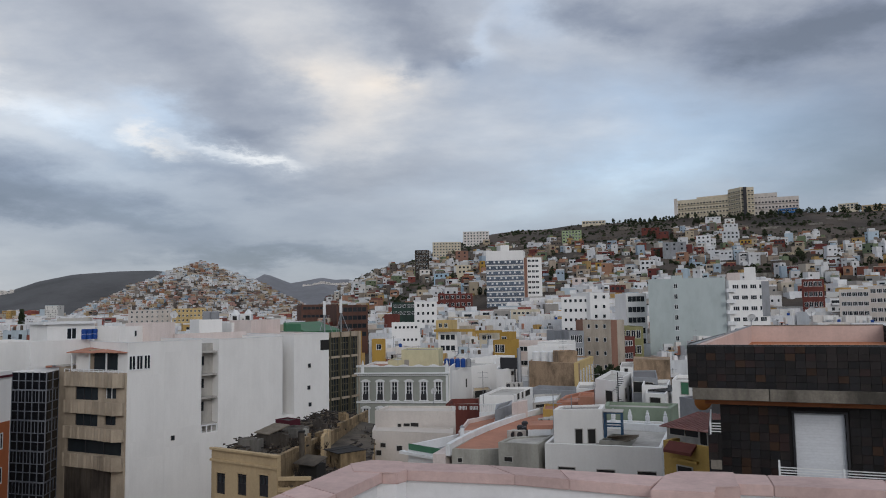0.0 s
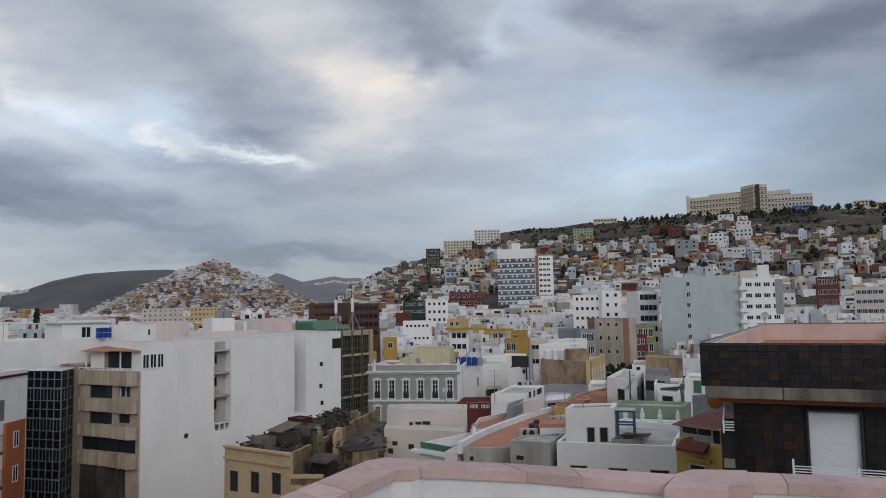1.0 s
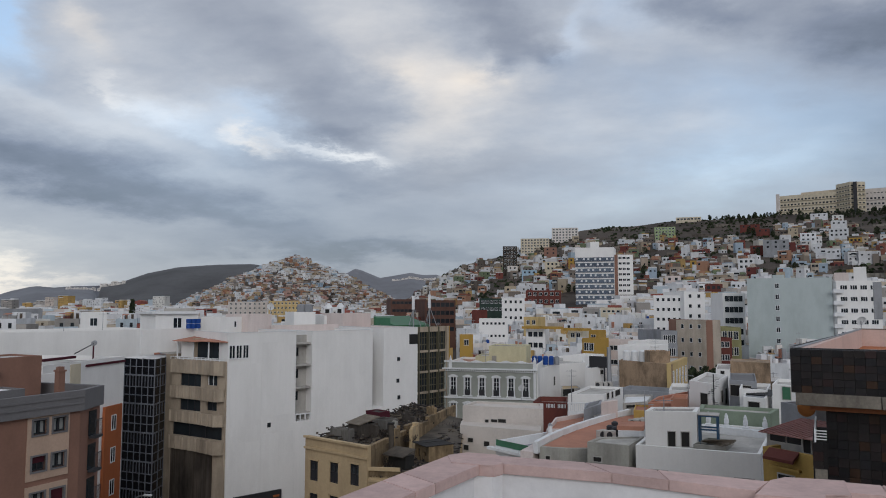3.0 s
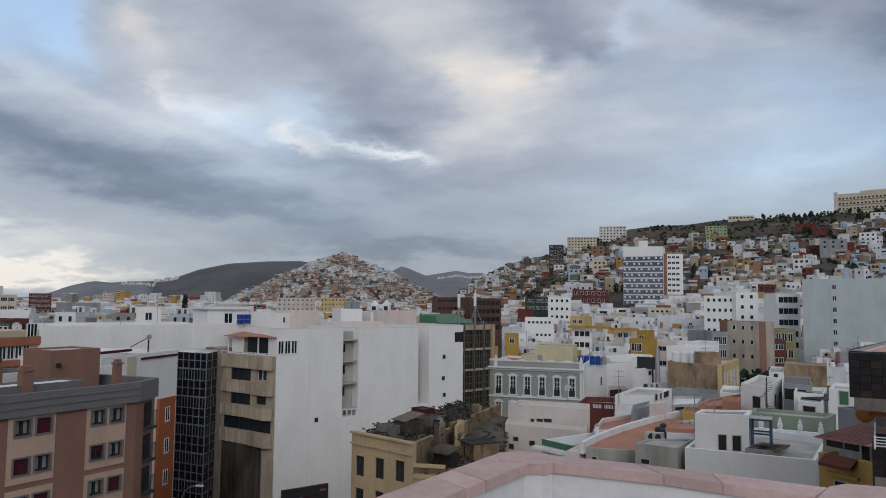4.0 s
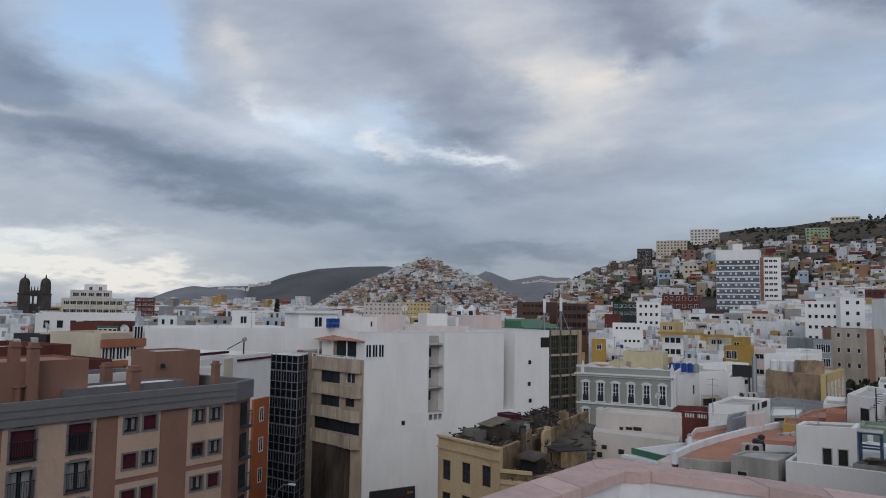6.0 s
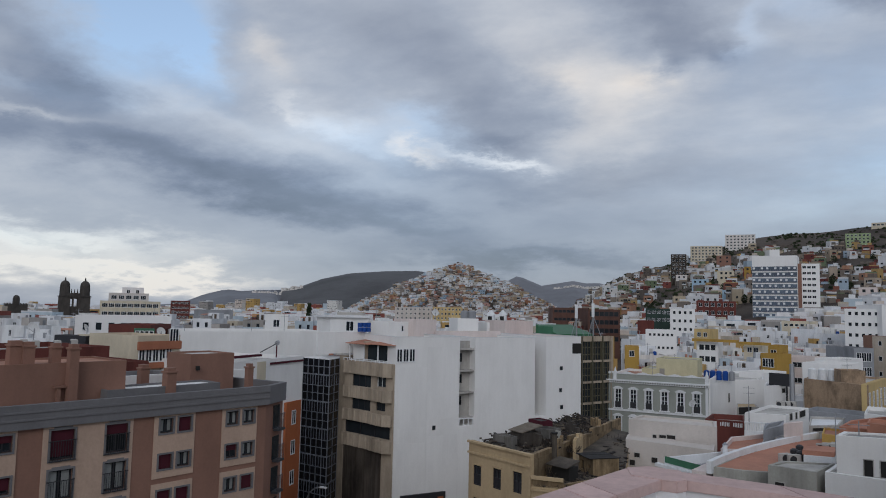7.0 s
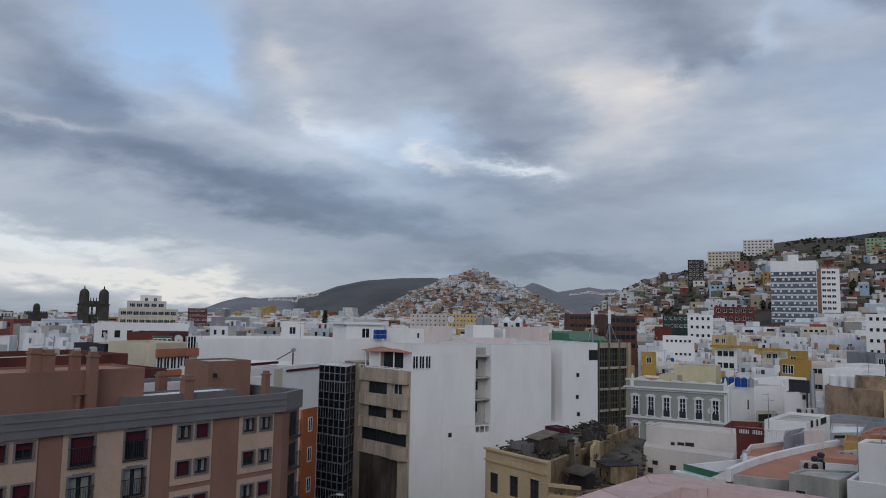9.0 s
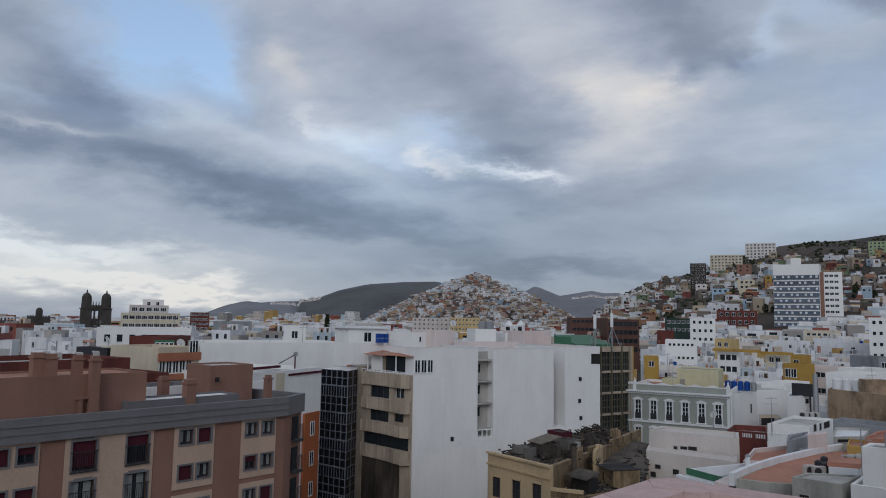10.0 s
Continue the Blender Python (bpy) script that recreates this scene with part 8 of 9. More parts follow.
part("body", bm, M_STONE, t)
# street lamp and dark shop sign by the white wall
lp = thing("street_lamp", "curved grey street lamp", "street lamp", (-33.3, 57.0), 0)
hl = 10.27
bm = bmesh.new()
tube(bm, (0, 0, 0), (0, 0, hl - 1.2), 0.10, 8, 0.07)
pts = [Vector((0, 0, hl - 1.2)), Vector((0.25, 0, hl - 0.6)), Vector((0.8, 0, hl - 0.15)), Vector((1.4, 0, hl))]
for a, b in zip(pts, pts[1:]):
    tube(bm, a, b, 0.06, 8)
part("pole", bm, M_STEEL, lp)
bm = bmesh.new()
box(bm, 1.3, 2.0, -0.14, 0.14, hl - 0.08, hl + 0.06)
bmesh.ops.bevel(bm, geom=bm.edges[:], offset=0.04, segments=2, affect="EDGES")
part("lamp_head", bm, M_METAL_WHITE, lp)
sg = thing("billboard", "black billboard with pale bars and red emblem", "billboard", (-32.9, 75.1), 0, facing((-32.9, 75.1), (-15.1, 94.8))[1])
x0, x1 = 0.88, 6.58
zt = 5.18
bm = bmesh.new()
box(bm, x0, x1, -0.35, -0.12, zt - 3.0, zt)
part("board", bm, M_DARKFRAME, sg)
for k, (a, b, dz, m) in enumerate(((0.05, 0.42, 1.1, M_TRIM), (0.05, 0.30, 1.5, M_TRIM), (0.5, 0.78, 1.0, M_RED_TRIM), (0.82, 0.95, 0.5, M_ORANGE))):
    bm = bmesh.new()
    box(bm, x0 + (x1 - x0) * a, x0 + (x1 - x0) * b, -0.38, -0.352, zt - dz - 0.22, zt - dz)
    part("print", bm, m, sg)


# dishes and a tall dark cypress among the far roofs
def dish(p, z, r=0.5, turn=0.0, mat=M_TRIM):
    t = thing("satellite_dish", "pale satellite dish on a roof", "satellite dish", p, z, turn, "roof dishes")
    bm = bmesh.new()
    bmesh.ops.create_uvsphere(bm, u_segments=14, v_segments=8, radius=r, matrix=Matrix.Diagonal((1, 0.3, 1, 1)))
    bmesh.ops.delete(bm, geom=[v for v in bm.verts if v.co.y < -0.01], context="VERTS")
    bmesh.ops.solidify(bm, geom=bm.faces[:], thickness=0.02)
    d = part("dish", bm, mat, t)
    d.matrix_basis = pose(0, 0, 1.1, 20, 0, 0)
    bm = bmesh.new()
    tube(bm, (0, 0.1, -0.8), (0, 0.1, 1.1), 0.04, 6)
    tube(bm, (0, 0.0, 0.8), (0, -r * 0.9, 1.1), 0.02, 4)
    part("stand", bm, M_STEEL, t)


for p, z, r, a in (((-54.9, 46.6), 22.61, 0.6, 10), ((-65.1, 62.1), 22.11, 0.5, -20), ((-56.2, 63.8), 21.96, 0.5, 20), ((68.5, 133.4), 23.09, 0.9, 0), ((27.6, 64.3), 23.53, 0.4, 0),
                   ((-1.3, 90.0), 14.62, 0.45, 30), ((-35.1, 93.6), 24.59, 0.5, 10)):
    dish(p, z, r, a)
for p in ((-49.4, 43.8), (-50.4, 42.7), (-52.4, 43.3), (-50.0, 46.0)):
    t = air_unit(p, 22.40 - 0.4, -35)
    t.scale = (1.3, 1.3, 1.4)
for a, b, z1, z0, m in (((-50.9, 42.0), (-49.1, 48.5), 21.82, 20, M_TRIM), ((-53.5, 45.1), (-52.1, 51.1), 21.90, 20, M_TRIM)):
    plain_building("roof_sheet", "long white corrugated roof sheets", a, b, 2.0, z1, z0=z0, wall=m, roof=m, rim=0.04, category="roof sheet")
for p, z0, z1 in (((-67.7, 81.5), 20, 24.10), ((-61.7, 88.6), 20, 24.68), ((-58.9, 92.9), 20, 25.74), ((-41.4, 87.7), 22, 26.58), ((-89.0, 83.4), 20, 25.19), ((-81.4, 90.9), 20, 26.08),
                  ((19.3, 116.4), 14, 20.58), ((4.7, 87.9), 14, 18.25), ((14.6, 70.5), 14, 20.53), ((-7.5, 117.8), 14, 18.76), ((7.7, 51.4), 15, 20.06), ((8.6, 49.2), 15, 19.93)):
    mast(p, z0, z1, 0.05, 2)


# ---------------------------------------------------------------- the town
def house_kind(seed, mat, storeys, L, W):
    """A town house: walls with sunk roof, a wing, stair rooms with doors, parapet walls, windows, tanks and aerials."""
    rng = random.Random(seed)
    ob = thing("town_house", "", "house")
    h = 3.0 * storeys + 0.8
    rim = rng.choice((0.5, 0.8, 1.1))
    bm = bmesh.new()
    shell(bm, L, W, h, rim, 0.2, -6)
    part("wall", bm, (mat, M_ROOF), ob)
    if rng.random() < 0.6:
        e, drop = rng.uniform(2.0, 3.6), rng.choice((-1.6, -2.8, 1.2))
        y0 = rng.uniform(0.0, W * 0.3)
        bm = bmesh.new()
        shell(bm, e, W * 0.65, h + drop, 0.6, 0.18, -6, L, y0)
        part("wing", bm, (mat, M_ROOF), ob)
    deck = h - rim
    for k in range(rng.choice((1, 1, 2))):
        w, d = rng.uniform(2.2, L * 0.5), rng.uniform(2.0, W * 0.4)
        x = rng.uniform(0.3, L - w - 0.3)
        y = W - d - rng.uniform(0.3, W * 0.45)
        hh = rng.uniform(2.1, 2.8)
        bm = bmesh.new()
        shell(bm, w, d, deck + hh, 0.15, 0.12, deck - 0.3, x, y)
        room = part("roof_room", bm, (mat, M_ROOF), ob)
        bm = bmesh.new()
        dx = rng.uniform(0.3, w - 1.1)
        box(bm, x + dx, x + dx + 0.8, y - 0.04, y + 0.05, deck, deck + 1.95)
        part("door", bm, rng.choice((M_DARK, M_BARK, M_WELL, M_GREY)), room)
    if rng.random() < 0.7:
        x = rng.uniform(L * 0.3, L * 0.7)
        bm = bmesh.new()
        box(bm, x, x + 0.16, 0.2, W - 0.2, deck - 0.2, h + rng.uniform(0.2, 0.8))
        box(bm, x - 0.05, x + 0.21, 0.2, W - 0.2, h + 0.8, h + 0.86)
        part("parapet_wall", bm, mat, ob)
    ww = rng.choice((0.8, 0.9, 1.1))
    me = window_mesh(ww, rng.choice((1.0, 1.2, 1.5)), 1, rng.choice((M_TRIM, M_DARKFRAME, M_TRIM)), M_GLASS)
    n = max(1, int(L / rng.uniform(2.6, 4.2)))
    for k in range(n):
        for s in range(storeys):
            if rng.random() < 0.5:
                share("window", me, ob, L * (k + 0.5) / n - ww / 2 + rng.uniform(-0.3, 0.3), -0.01, 3.0 * s + 1.1)
    for s in range(storeys):
        if rng.random() < 0.35:
            share("window", me, ob, -0.01, W * rng.uniform(0.3, 0.7), 3.0 * s + 1.2, -90)
    for k in range(rng.choice((0, 1, 2))):
        bm = bmesh.new()
        x, y = rng.uniform(1, L - 1), rng.uniform(0.8, W * 0.6)
        r = rng.uniform(0.4, 0.6)
        tube(bm, (x, y, deck), (x, y, deck + 1.2), r, 10)
        tube(bm, (x, y, deck + 1.2), (x, y, deck + 1.35), r, 10, r * 0.4)
        part("water_tank", bm, rng.choice((M_TRIM, M_BLUE_PLASTIC, M_DARKFRAME, M_GREY)), ob)
    if rng.random() < 0.5:
        bm = bmesh.new()
        x, y = rng.uniform(1, L - 2.4), rng.uniform(0.4, 1.6)
        v = box(bm, x, x + rng.uniform(1.4, 2.4), y, y + 2.0, deck + 2.0, deck + 2.06)
        for q in v[:2] + v[4:6]:
            q.co.z -= 0.3
        for a, b in ((x + 0.1, y + 0.1), (x + 1.3, y + 0.1), (x + 0.1, y + 1.9), (x + 1.3, y + 1.9)):
            tube(bm, (a, b, deck), (a, b, deck + 1.9), 0.04, 4)
        part("canopy", bm, rng.choice((M_PINKSHEET, M_GREY, M_OCHRE, M_WELL, M_TERRACOTTA)), ob)
    if rng.random() < 0.6:
        bm = bmesh.new()
        x, y = rng.uniform(1, L - 1), rng.uniform(1, W - 1)
        tube(bm, (x, y, deck), (x, y, h + 3.0), 0.06, 5)
        tube(bm, (x - 0.7, y, h + 2.7), (x + 0.7, y, h + 2.7), 0.04, 4)
        part("aerial", bm, M_STEEL, ob)["kind"] = "stuff"
    return ob, L, W, h


def free(x, y, r):
    return all((x - a) ** 2 + (y - b) ** 2 > (r + c) ** 2 for a, b, c in TAKEN)


LABELS = {"white": "white flat-roofed town house with small windows", "mixed": "painted flat-roofed town house with roof room"}


def town(kinds, spots, label, group):
    """Sets kinds of houses on the given spots (x, y, ground, turn)."""
    rng = random.Random(77)
    used = set()
    for x, y, z, turn in spots:
        i = rng.randrange(len(kinds))
        ob, L, W, h = kinds[i]
        m = pose(x, y, z, 0, 0, turn) @ Matrix.Translation((-L / 2, 0, 0))
        if i in used:
            o = copy_thing(ob, m)
        else:
            ob.matrix_basis = m
            o = ob
            used.add(i)
        tagged(o, label, "house", group)
    for i, (ob, *_) in enumerate(kinds):
        if i not in used:
            for c in list(ob.children):
                bpy.data.objects.remove(c)
            bpy.data.objects.remove(ob)


whites = [house_kind(100 + k, M_WHITES if k % 3 else M_TOWN, (2, 3, 2, 2, 3)[k % 5], 5.6 + (k * 2.3) % 4.8, 6.0 + (k * 1.7) % 3.8) for k in range(16)]
mixed = [house_kind(200 + k, M_TOWN, (2, 3, 3, 4, 2)[k % 5], 6 + (k * 2.1) % 6, 7 + (k * 1.3) % 5) for k in range(12)]
rng = random.Random(31)


def rows_of(az0, az1, d0, d1, step, gap, zfun):
    """Spots in staggered rows, nearest first."""
    out = []
    d = d0
    while d < d1:
        a = az0 + rng.uniform(0, 2)
        while a < az1:
            dd = d + rng.uniform(-0.35, 0.35) * gap
            x, y = dd * math.sin(radians(a)), dd * math.cos(radians(a))
            if free(x, y + 3, 4.5):
                out.append((x, y, zfun(x, y, dd), -a + rng.choice((-38, -25, -12, 0, 8, 20, 34)) + rng.uniform(-6, 6)))
            a += math.degrees(step * rng.uniform(0.8, 1.35) / dd)
        d += gap * rng.uniform(0.85, 1.15)
    return out


def right_level(x, y, d):
    base = 3.0 + max(0.0, (d - 130) * 0.035)
    return max(ground_height(x, y), base) + rng.uniform(-1.5, 1.5)


def left_level(x, y, d):
    return min(6.0 + (d - 120) * 0.02, 12) + rng.uniform(-2.0, 1.0)


right = rows_of(-5.5, 33, 126, 300, 9.4, 10.0, right_level)
left = rows_of(-54, -9, 128, 320, 14.0, 26.0, left_level)
town(whites, right[:300], LABELS["white"], "town houses below the hill")
town(mixed, left[:120], LABELS["mixed"], "town houses towards the sea")


# houses past those: joined, each with its windows and roof room
def crowd(name, label, spots, mat, seed, wmin=5.0, wmax=10.0, tall=(1, 2, 2, 3, 3), white=None):
    rng = random.Random(seed)
    verts, faces, mats = [], [], []

    def put(x0, x1, y0, y1, z0, z1, m, co, si, x, y, z):
        b = len(verts)
        for px, py, pz in ((x0, y0, z0), (x1, y0, z0), (x1, y1, z0), (x0, y1, z0), (x0, y0, z1), (x1, y0, z1), (x1, y1, z1), (x0, y1, z1)):
            verts.append((x + px * co - py * si, y + px * si + py * co, z + pz))
        for q in QUADS[1:]:
            faces.append([b + k for k in q])
            mats.append(m)

    for x, y, z, turn in spots:
        co, si = math.cos(radians(turn)), math.sin(radians(turn))
        w, d, st = rng.uniform(wmin, wmax), rng.uniform(wmin, wmax * 0.9), rng.choice(tall)
        h = 2.9 * st + rng.uniform(0.3, 0.9)
        a = (co, si, x, y, z)
        m0 = 3 if noise.noise((x / 55, y / 55, 21)) > 0.18 and rng.random() < 0.6 else 0
        put(-w / 2, w / 2, 0, d, -7, h, m0, *a)
        if rng.random() < 0.45:
            e = rng.uniform(0.3, 0.6) * w
            s = rng.choice((-1, 1))
            put(min(s * w / 2, s * (w / 2 + e)), max(s * w / 2, s * (w / 2 + e)), rng.uniform(-1.5, 1.5), d * 0.8, -7, h * rng.uniform(0.45, 0.85), m0, *a)
        put(-w / 2 + 0.3, w / 2 - 0.3, 0.3, d - 0.3, h, h + 0.05, 2, *a)
        # parapet edges, lean-tos and small outhouses
        put(-w / 2, w / 2, 0.0, 0.2, h - 0.1, h + rng.uniform(0.25, 0.8), m0, *a)
        for k in range(rng.choice((0, 1, 1, 2))):
            ew, ed, ex = rng.uniform(1.6, 3.6), rng.uniform(1.5, 3.0), rng.uniform(-w / 2 - 1.5, w / 2 - 1.0)
            put(ex, ex + ew, -ed, 0.0, -7, rng.uniform(1.2, 2.8), 0, *a)
        # dark glass strip behind a balcony front, in place of the balcony's shadow
        if rng.random() < 0.35:
            ex, ew = rng.uniform(-w / 2, 0), rng.uniform(0.3, 0.5) * w
            z0 = 2.9 * (st - 1) + 0.5
            put(ex, ex + ew, -0.08, 0.02, z0, z0 + 1.9, 1, *a)
            put(ex - 0.1, ex + ew + 0.1, -0.9, 0.0, z0 - 0.2, z0 + 0.75, m0, *a)
        if rng.random() < 0.65:
            rw = w * rng.uniform(0.3, 0.6)
            rx = rng.uniform(-w / 2, w / 2 - rw)
            put(rx, rx + rw, d * rng.uniform(0.2, 0.5), d, h, h + rng.uniform(1.6, 2.7), m0, *a)
        n = max(1, int(w / rng.uniform(2.2, 3.4)))
        for k in range(n):
            for s in range(st):
                if rng.random() < 0.6:
                    ww, hh = rng.uniform(0.8, 1.5), rng.uniform(0.9, 1.4)
                    cx = -w / 2 + w * (k + 0.5) / n
                    z0 = 2.9 * s + 0.9
                    put(cx - ww / 2, cx + ww / 2, -0.06, 0.02, z0, z0 + hh, 1, *a)
        for s in range(st):
            z0 = 2.9 * s + 0.9
            if rng.random() < 0.5:
                put(-w / 2 - 0.06, -w / 2 + 0.02, d * 0.35, d * 0.35 + 1.2, z0, z0 + 1.4, 1, *a)
            if rng.random() < 0.5:
                put(w / 2 - 0.02, w / 2 + 0.06, d * 0.35, d * 0.35 + 1.2, z0, z0 + 1.4, 1, *a)
    me = bpy.data.meshes.new(name)
    me.from_pydata(verts, [], faces)
    for m in (mat, M_GLASS, M_ROOF_FAR, white or mat):
        me.materials.append(m)
    me.polygons.foreach_set("material_index", mats)
    return tagged(new(name, me), label, "houses", kind="stuff")


M_ROOF_FAR = surface("far_roofs", [(0.46, 0.44, 0.42), (0.36, 0.34, 0.33), (0.40, 0.26, 0.20), (0.52, 0.50, 0.48)], stain=0.1, palette=True)


def hill_spots():
    out = []
    d = 300
    while d < 850:
        a = -9.0
        while a < 36:
            dd = d + rng.uniform(-7, 7)
            x, y = dd * math.sin(radians(a)), dd * math.cos(radians(a))
            z = ground_height(x, y)
            # the upper slope stays bare, more so towards the right
            limit = 840 if a < 2 else (800 - (a - 2) * 9 if a < 14 else 700)
            keep = dd < limit + rng.uniform(-40, 30) or (abs(a - 20.5) < 2.4 and dd < 820)
            if noise.noise((x / 45, y / 45, 7)) > (0.30 if dd < 480 else 0.06 if dd < 640 else -0.04) or rng.random() < 0.10:
                keep = False
            if keep and free(x, y, 6) and z > -1:
                out.append((x, y, z - 0.5, -a + rng.choice((-35, -15, 0, 10, 30)) + rng.uniform(-10, 10)))
            a += math.degrees(8.0 * rng.uniform(0.75, 1.5) / dd)
        d += 11.5 * rng.uniform(0.8, 1.2)
    return out


def cone_spots():
    out = []
    cx, cy = 1200 * math.sin(radians(-18.7)), 1200 * math.cos(radians(-18.7))
    for k in range(3000):
        r, t = 225 * math.sqrt(rng.random()), rng.uniform(0, 2 * math.pi)
        x, y = cx + r * math.cos(t), cy + r * math.sin(t)
        if y > cy + 60 or math.hypot(x, y) > 1230:
            continue
        out.append((x, y, ground_height(x, y) - 0.5, 18 + rng.uniform(-40, 40)))
    return out


def terraces():
    """Stone terrace walls that follow the slope."""
    bm = bmesh.new()
    r = random.Random(8)
    for k in range(260):
        a, d = r.uniform(-5, 34), r.uniform(420, 830)
        x, y = d * math.sin(radians(a)), d * math.cos(radians(a))
        if not free(x, y, 4):
            continue
        w = r.uniform(6, 22)
        v = box(bm, -w / 2, w / 2, 0, 0.6, -6, r.uniform(0.8, 2.6), 0)
        bmesh.ops.transform(bm, matrix=pose(x, y, ground_height(x, y), 0, 0, -a + r.uniform(-12, 12)), verts=v)
    tagged(new("terrace_walls", mesh_of("terrace_walls", bm, surface("terrace_stone", [(0.13, 0.11, 0.095), (0.20, 0.175, 0.15), (0.09, 0.078, 0.068), (0.27, 0.25, 0.22)], stain=0.4, palette=True))), "rough stone terrace walls along the slope", "wall", kind="stuff")


terraces()
white_hill = [s for s in right[300:]]
hs = hill_spots()
crowd("hillside_houses", "crowded painted houses climbing the dry hillside", [s for s in hs if math.hypot(s[0], s[1]) > 430], M_HILL_FAR, 3, 4.0, 8.5, (1, 1, 2, 2, 3), white=M_WHITE_FAR)
crowd("slope_foot_houses", "crowded white and painted houses where the slope begins", [s for s in hs if math.hypot(s[0], s[1]) <= 430], M_TOWN_FAR, 13, 5.5, 11.0, (1, 2, 2, 2))
crowd("lower_hillside_houses", "white and ochre houses at the hill foot", white_hill, M_TOWN_FAR, 5, 6, 12, (2, 2, 2, 3))
crowd("round_hill_houses", "dense orange and white houses covering a round hill", cone_spots(), M_CONE_FAR, 4, 5.0, 10.5, (1, 1, 2, 2), white=M_WHITE_FAR)
plain = [(x, y, z, t) for x, y, z, t in rows_of(-56, -7, 330, 1150, 17.0, 38.0, lambda x, y, d: min(9 + (d - 330) * 0.006, 15) + rng.uniform(-2, 2)) if math.hypot(x - 1200 * math.sin(radians(-18.7)), y - 1200 * math.cos(radians(-18.7))) > 200]
crowd("plain_houses", "far low town of pale and brown houses", plain, M_TOWN_FAR, 6, 9, 18, (1, 2, 2, 3))
far = [(x, y, 4, t) for x, y, z, t in rows_of(-41, -24, 1300, 1800, 60, 120, lambda x, y, d: 0)]
crowd("far_blocks", "far pale apartment blocks below the mountains", far, M_TOWN_FAR, 9, 12, 24, (6, 8, 10, 12))
mtn = []
for k in range(110):
    a = rng.choice((rng.gauss(-9.2, 1.0), rng.gauss(-8.0, 0.8), rng.uniform(-35, -31)))
    d = 3600 if a > -12 or a < -32.5 else 2250
    x, y = d * math.sin(radians(a)), d * math.cos(radians(a))
    mtn.append((x, y, ground_height(x, y), -a))
crowd("mountain_village", "far white houses on the mountain slopes", mtn, M_WHITES, 12, 8, 15, (1, 2, 3))


# roof clutter of the middle town: low walls, tanks, boxes, pipes
rng2 = random.Random(19)
bm = bmesh.new()
for x, y, z, t in right[:300] + left[:120]:
    for k in range(rng2.randrange(1, 5)):
        w, d, h = rng2.uniform(0.3, 1.6), rng2.uniform(0.3, 1.4), rng2.uniform(0.4, 1.7)
        px, py = x + rng2.uniform(-2.4, 2.4), y + rng2.uniform(1.2, 4.6)
        zz = z + rng2.choice((6.1, 6.3, 9.1))
        v = box(bm, -w / 2, w / 2, -d / 2, d / 2, -1.5, h, rng2.choice((0, 0, 1, 2)))
        bmesh.ops.transform(bm, matrix=pose(px, py, zz, 0, 0, t), verts=v)
        if rng2.random() < 0.3:
            tube(bm, (px, py, zz), (px, py, zz + rng2.uniform(2, 3.6)), 0.05, 4)
tagged(new("roof_clutter", mesh_of("roof_clutter", bm, M_WHITES, M_GREY, M_TERRACOTTA)), "small boxes, tanks and pipes on the roofs", "roof clutter", kind="stuff")


# trees: tapered trunk, limbs and a crown of many leaf clumps
def tree_kind(seed, h, spread, conic):
    rng = random.Random(seed)
    ob = thing("tree", "", "tree")
    bm = bmesh.new()
    tube(bm, (0, 0, -1), (0, 0, h * 0.7), h * 0.03, 7, h * 0.012)
    limbs = []
    for k in range(7):
        a, z = rng.uniform(0, 6.28), h * rng.uniform(0.3, 0.65)
        e = Vector((math.cos(a) * spread * 0.6, math.sin(a) * spread * 0.6, z + h * 0.18))
        tube(bm, (0, 0, z), e, h * 0.012, 5, h * 0.005)
    part("trunk", bm, M_BARK, ob)
    verts, faces = [], []
    for k in range(420):
        u = rng.random()
        z = h * (0.25 + 0.75 * u)
        rad = spread * ((1.05 - u) if conic else math.sqrt(max(0.05, 1 - (2 * u - 0.9) ** 2))) * (0.55 + 0.45 * rng.random())
        a = rng.uniform(0, 6.28)
        rad *= 0.75 + 0.3 * math.sin(a * 3 + seed)
        c = Vector((math.cos(a) * rad, math.sin(a) * rad, z))
        s = h * rng.uniform(0.025, 0.06)
        q = Euler((rng.uniform(0, 6), rng.uniform(0, 6), rng.uniform(0, 6))).to_matrix()
        b = len(verts)
        for p in ((-s, -s * 0.5, 0), (s, -s * 0.6, 0), (s * 0.6, s * 0.7, s * 0.3), (-s * 0.7, s * 0.6, -s * 0.2)):
            verts.append(c + q @ Vector(p))
        faces.append((b, b + 1, b + 2, b + 3))
    me = bpy.data.meshes.new("crown")
    me.from_pydata(verts, [], faces)
    me.materials.append(M_LEAF)
    c = new("crown", me)
    c.parent = ob
    return ob


kinds = [tree_kind(1, 10, 3.4, False), tree_kind(3, 8, 4.0, False)]
used = set()


def plant(i, x, y, z, label, group, s=1.0):
    m = pose(x, y, z, 0, 0, rng.uniform(0, 360)) @ Matrix.Scale(s, 4)
    if i in used:
        o = copy_thing(kinds[i], m)
    else:
        kinds[i].matrix_basis = m
        o = kinds[i]
        used.add(i)
    tagged(o, label, "tree", group)


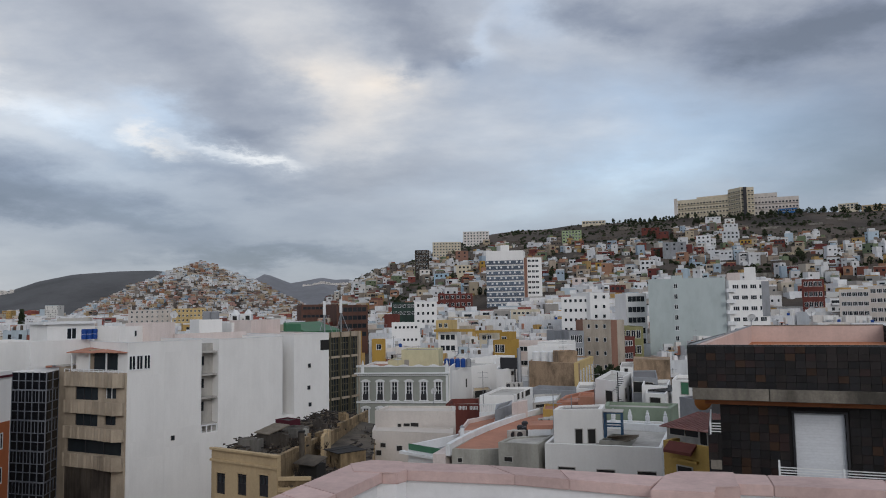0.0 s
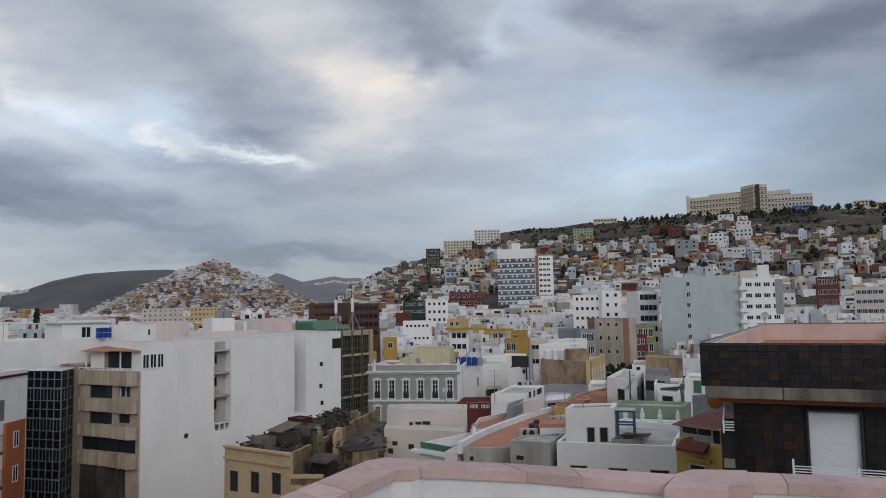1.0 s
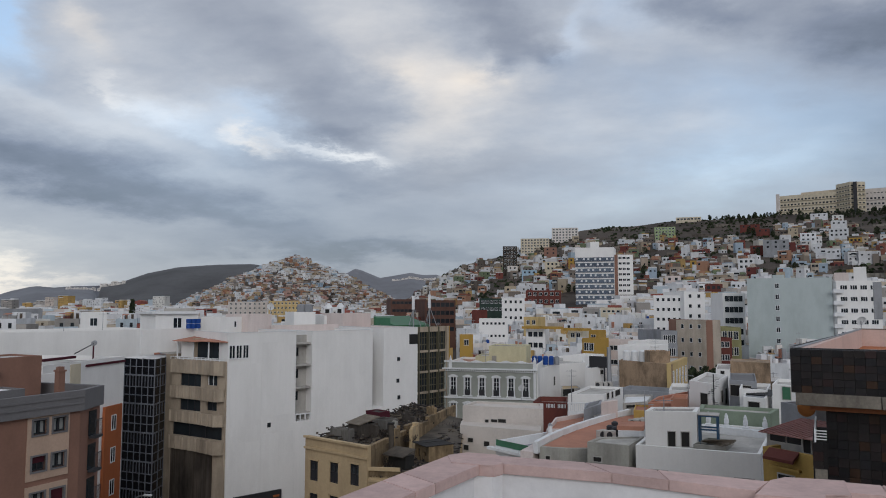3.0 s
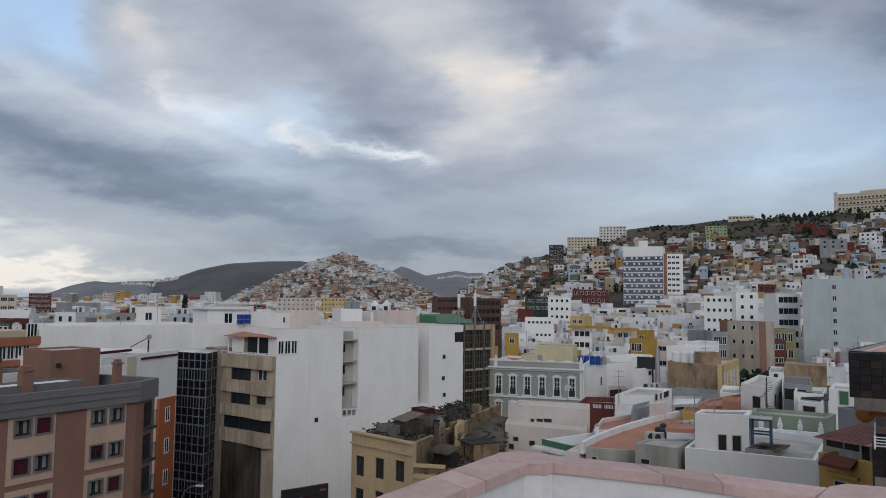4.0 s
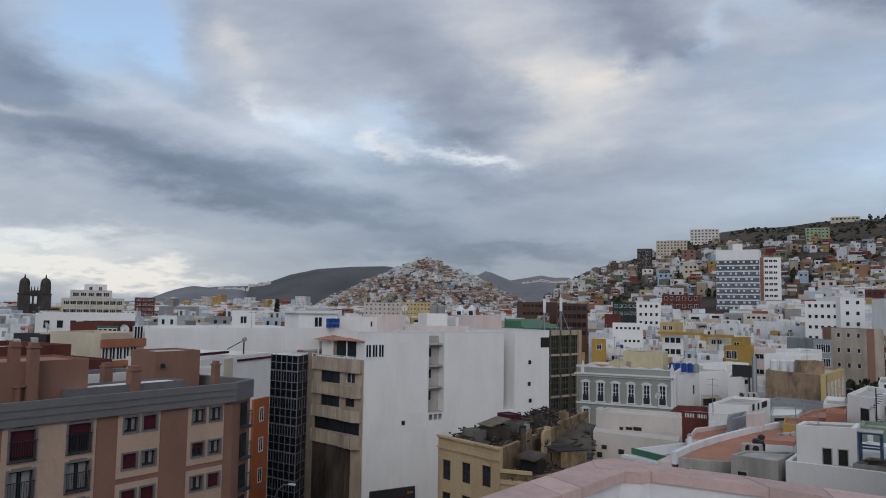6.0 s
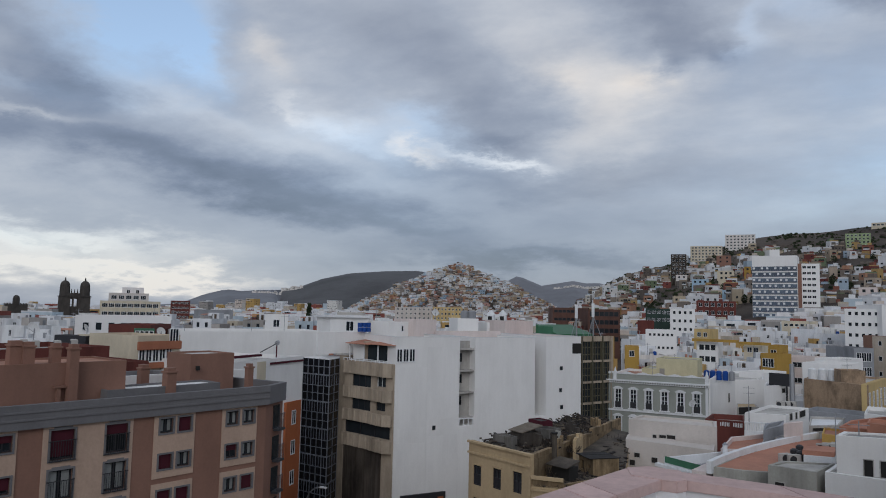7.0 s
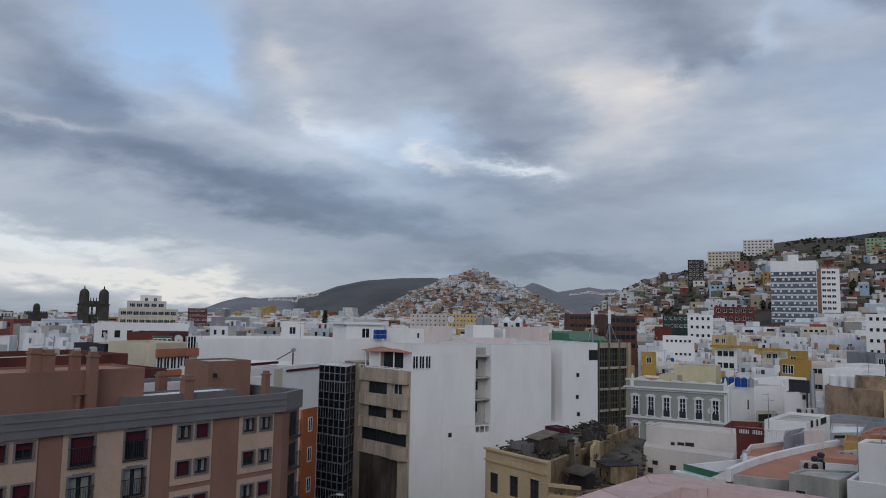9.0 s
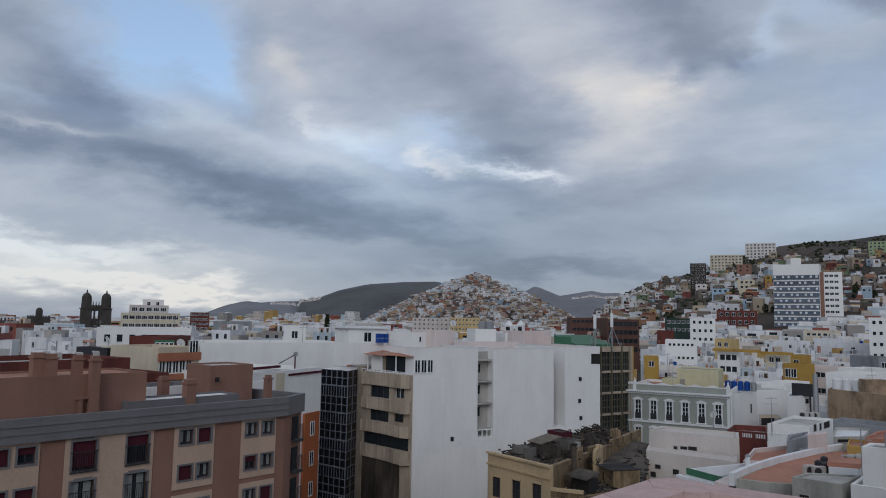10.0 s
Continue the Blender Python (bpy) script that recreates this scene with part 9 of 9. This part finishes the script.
for k in range(130):
    a = rng.choice((rng.uniform(13.5, 18.5), rng.uniform(18, 27), rng.uniform(19, 26), rng.uniform(26.5, 33)))
    d = rng.uniform(885, 920)
    x, y = d * math.sin(radians(a)), d * math.cos(radians(a))
    plant(rng.choice((0, 1)), x, y, ground_height(x, y) - 0.5, "dark green tree on the ridge", "ridge trees", rng.uniform(0.55, 1.0) if a < 27 else rng.uniform(0.7, 1.2))
for k in range(60):
    a = rng.uniform(19.5, 27)
    d = rng.uniform(868, 884)
    x, y = d * math.sin(radians(a)), d * math.cos(radians(a))
    plant(rng.choice((0, 1)), x, y, ground_height(x, y) - 0.5, "dark green tree on the ridge", "ridge trees", rng.uniform(0.5, 0.85))
for k in range(620):
    a, d = rng.uniform(0, 34), rng.uniform(400, 860)
    x, y = d * math.sin(radians(a)), d * math.cos(radians(a))
    if noise.noise((x / 45, y / 45, 7)) < 0.06 or noise.noise((x / 25, y / 25, 2)) < 0.0:
        continue
    plant(rng.choice((0, 1)), x, y, ground_height(x, y) - 0.5, "dark bushy tree on the dry slope", "slope trees", rng.uniform(0.6, 1.1))
for k in range(9):
    p = ((31.8, 148.6), (33.5, 150.3), (35.1, 152.0), (36.6, 153.7), (38.5, 155.3), (39.6, 155.0), (40.4, 154.8), (31.7, 144.6), (29.9, 144.9))[k]
    plant((0, 1)[k % 2], *p, 6.0, "dense dark green street tree", "street trees", 0.95)
cy = tree_kind(9, 20, 1.3, False)
cy.matrix_basis = pose(*(-212.6, 362.2), 8)
tagged(cy, "tall dark narrow cypress above the roofs", "tree")
# low scrub on the slopes
verts, faces = [], []
for k in range(7000):
    a, d = rng.uniform(-8, 36), 900 * math.sqrt(rng.uniform(0.25, 1.04))
    x, y = d * math.sin(radians(a)), d * math.cos(radians(a))
    z = ground_height(x, y)
    if noise.noise((x / 38, y / 38, 5)) + rng.uniform(-0.25, 0.25) < 0.0:
        continue
    s = rng.uniform(0.4, 2.3)
    for j in range(3):
        b = len(verts)
        q = Euler((rng.uniform(-0.6, 0.6), rng.uniform(-0.6, 0.6), rng.uniform(0, 6))).to_matrix()
        for p in ((-s, 0, 0), (s, 0, 0), (s * 0.6, 0.3 * s, s * 0.9), (-s * 0.5, 0.2 * s, s)):
            verts.append(Vector((x, y, z - 0.2)) + q @ Vector(p))
        faces.append((b, b + 1, b + 2, b + 3))
me = bpy.data.meshes.new("scrub")
me.from_pydata(verts, [], faces)
me.materials.append(M_LEAF)
tagged(new("scrub", me), "dry dark green scrub on the slopes", "scrub", kind="stuff")
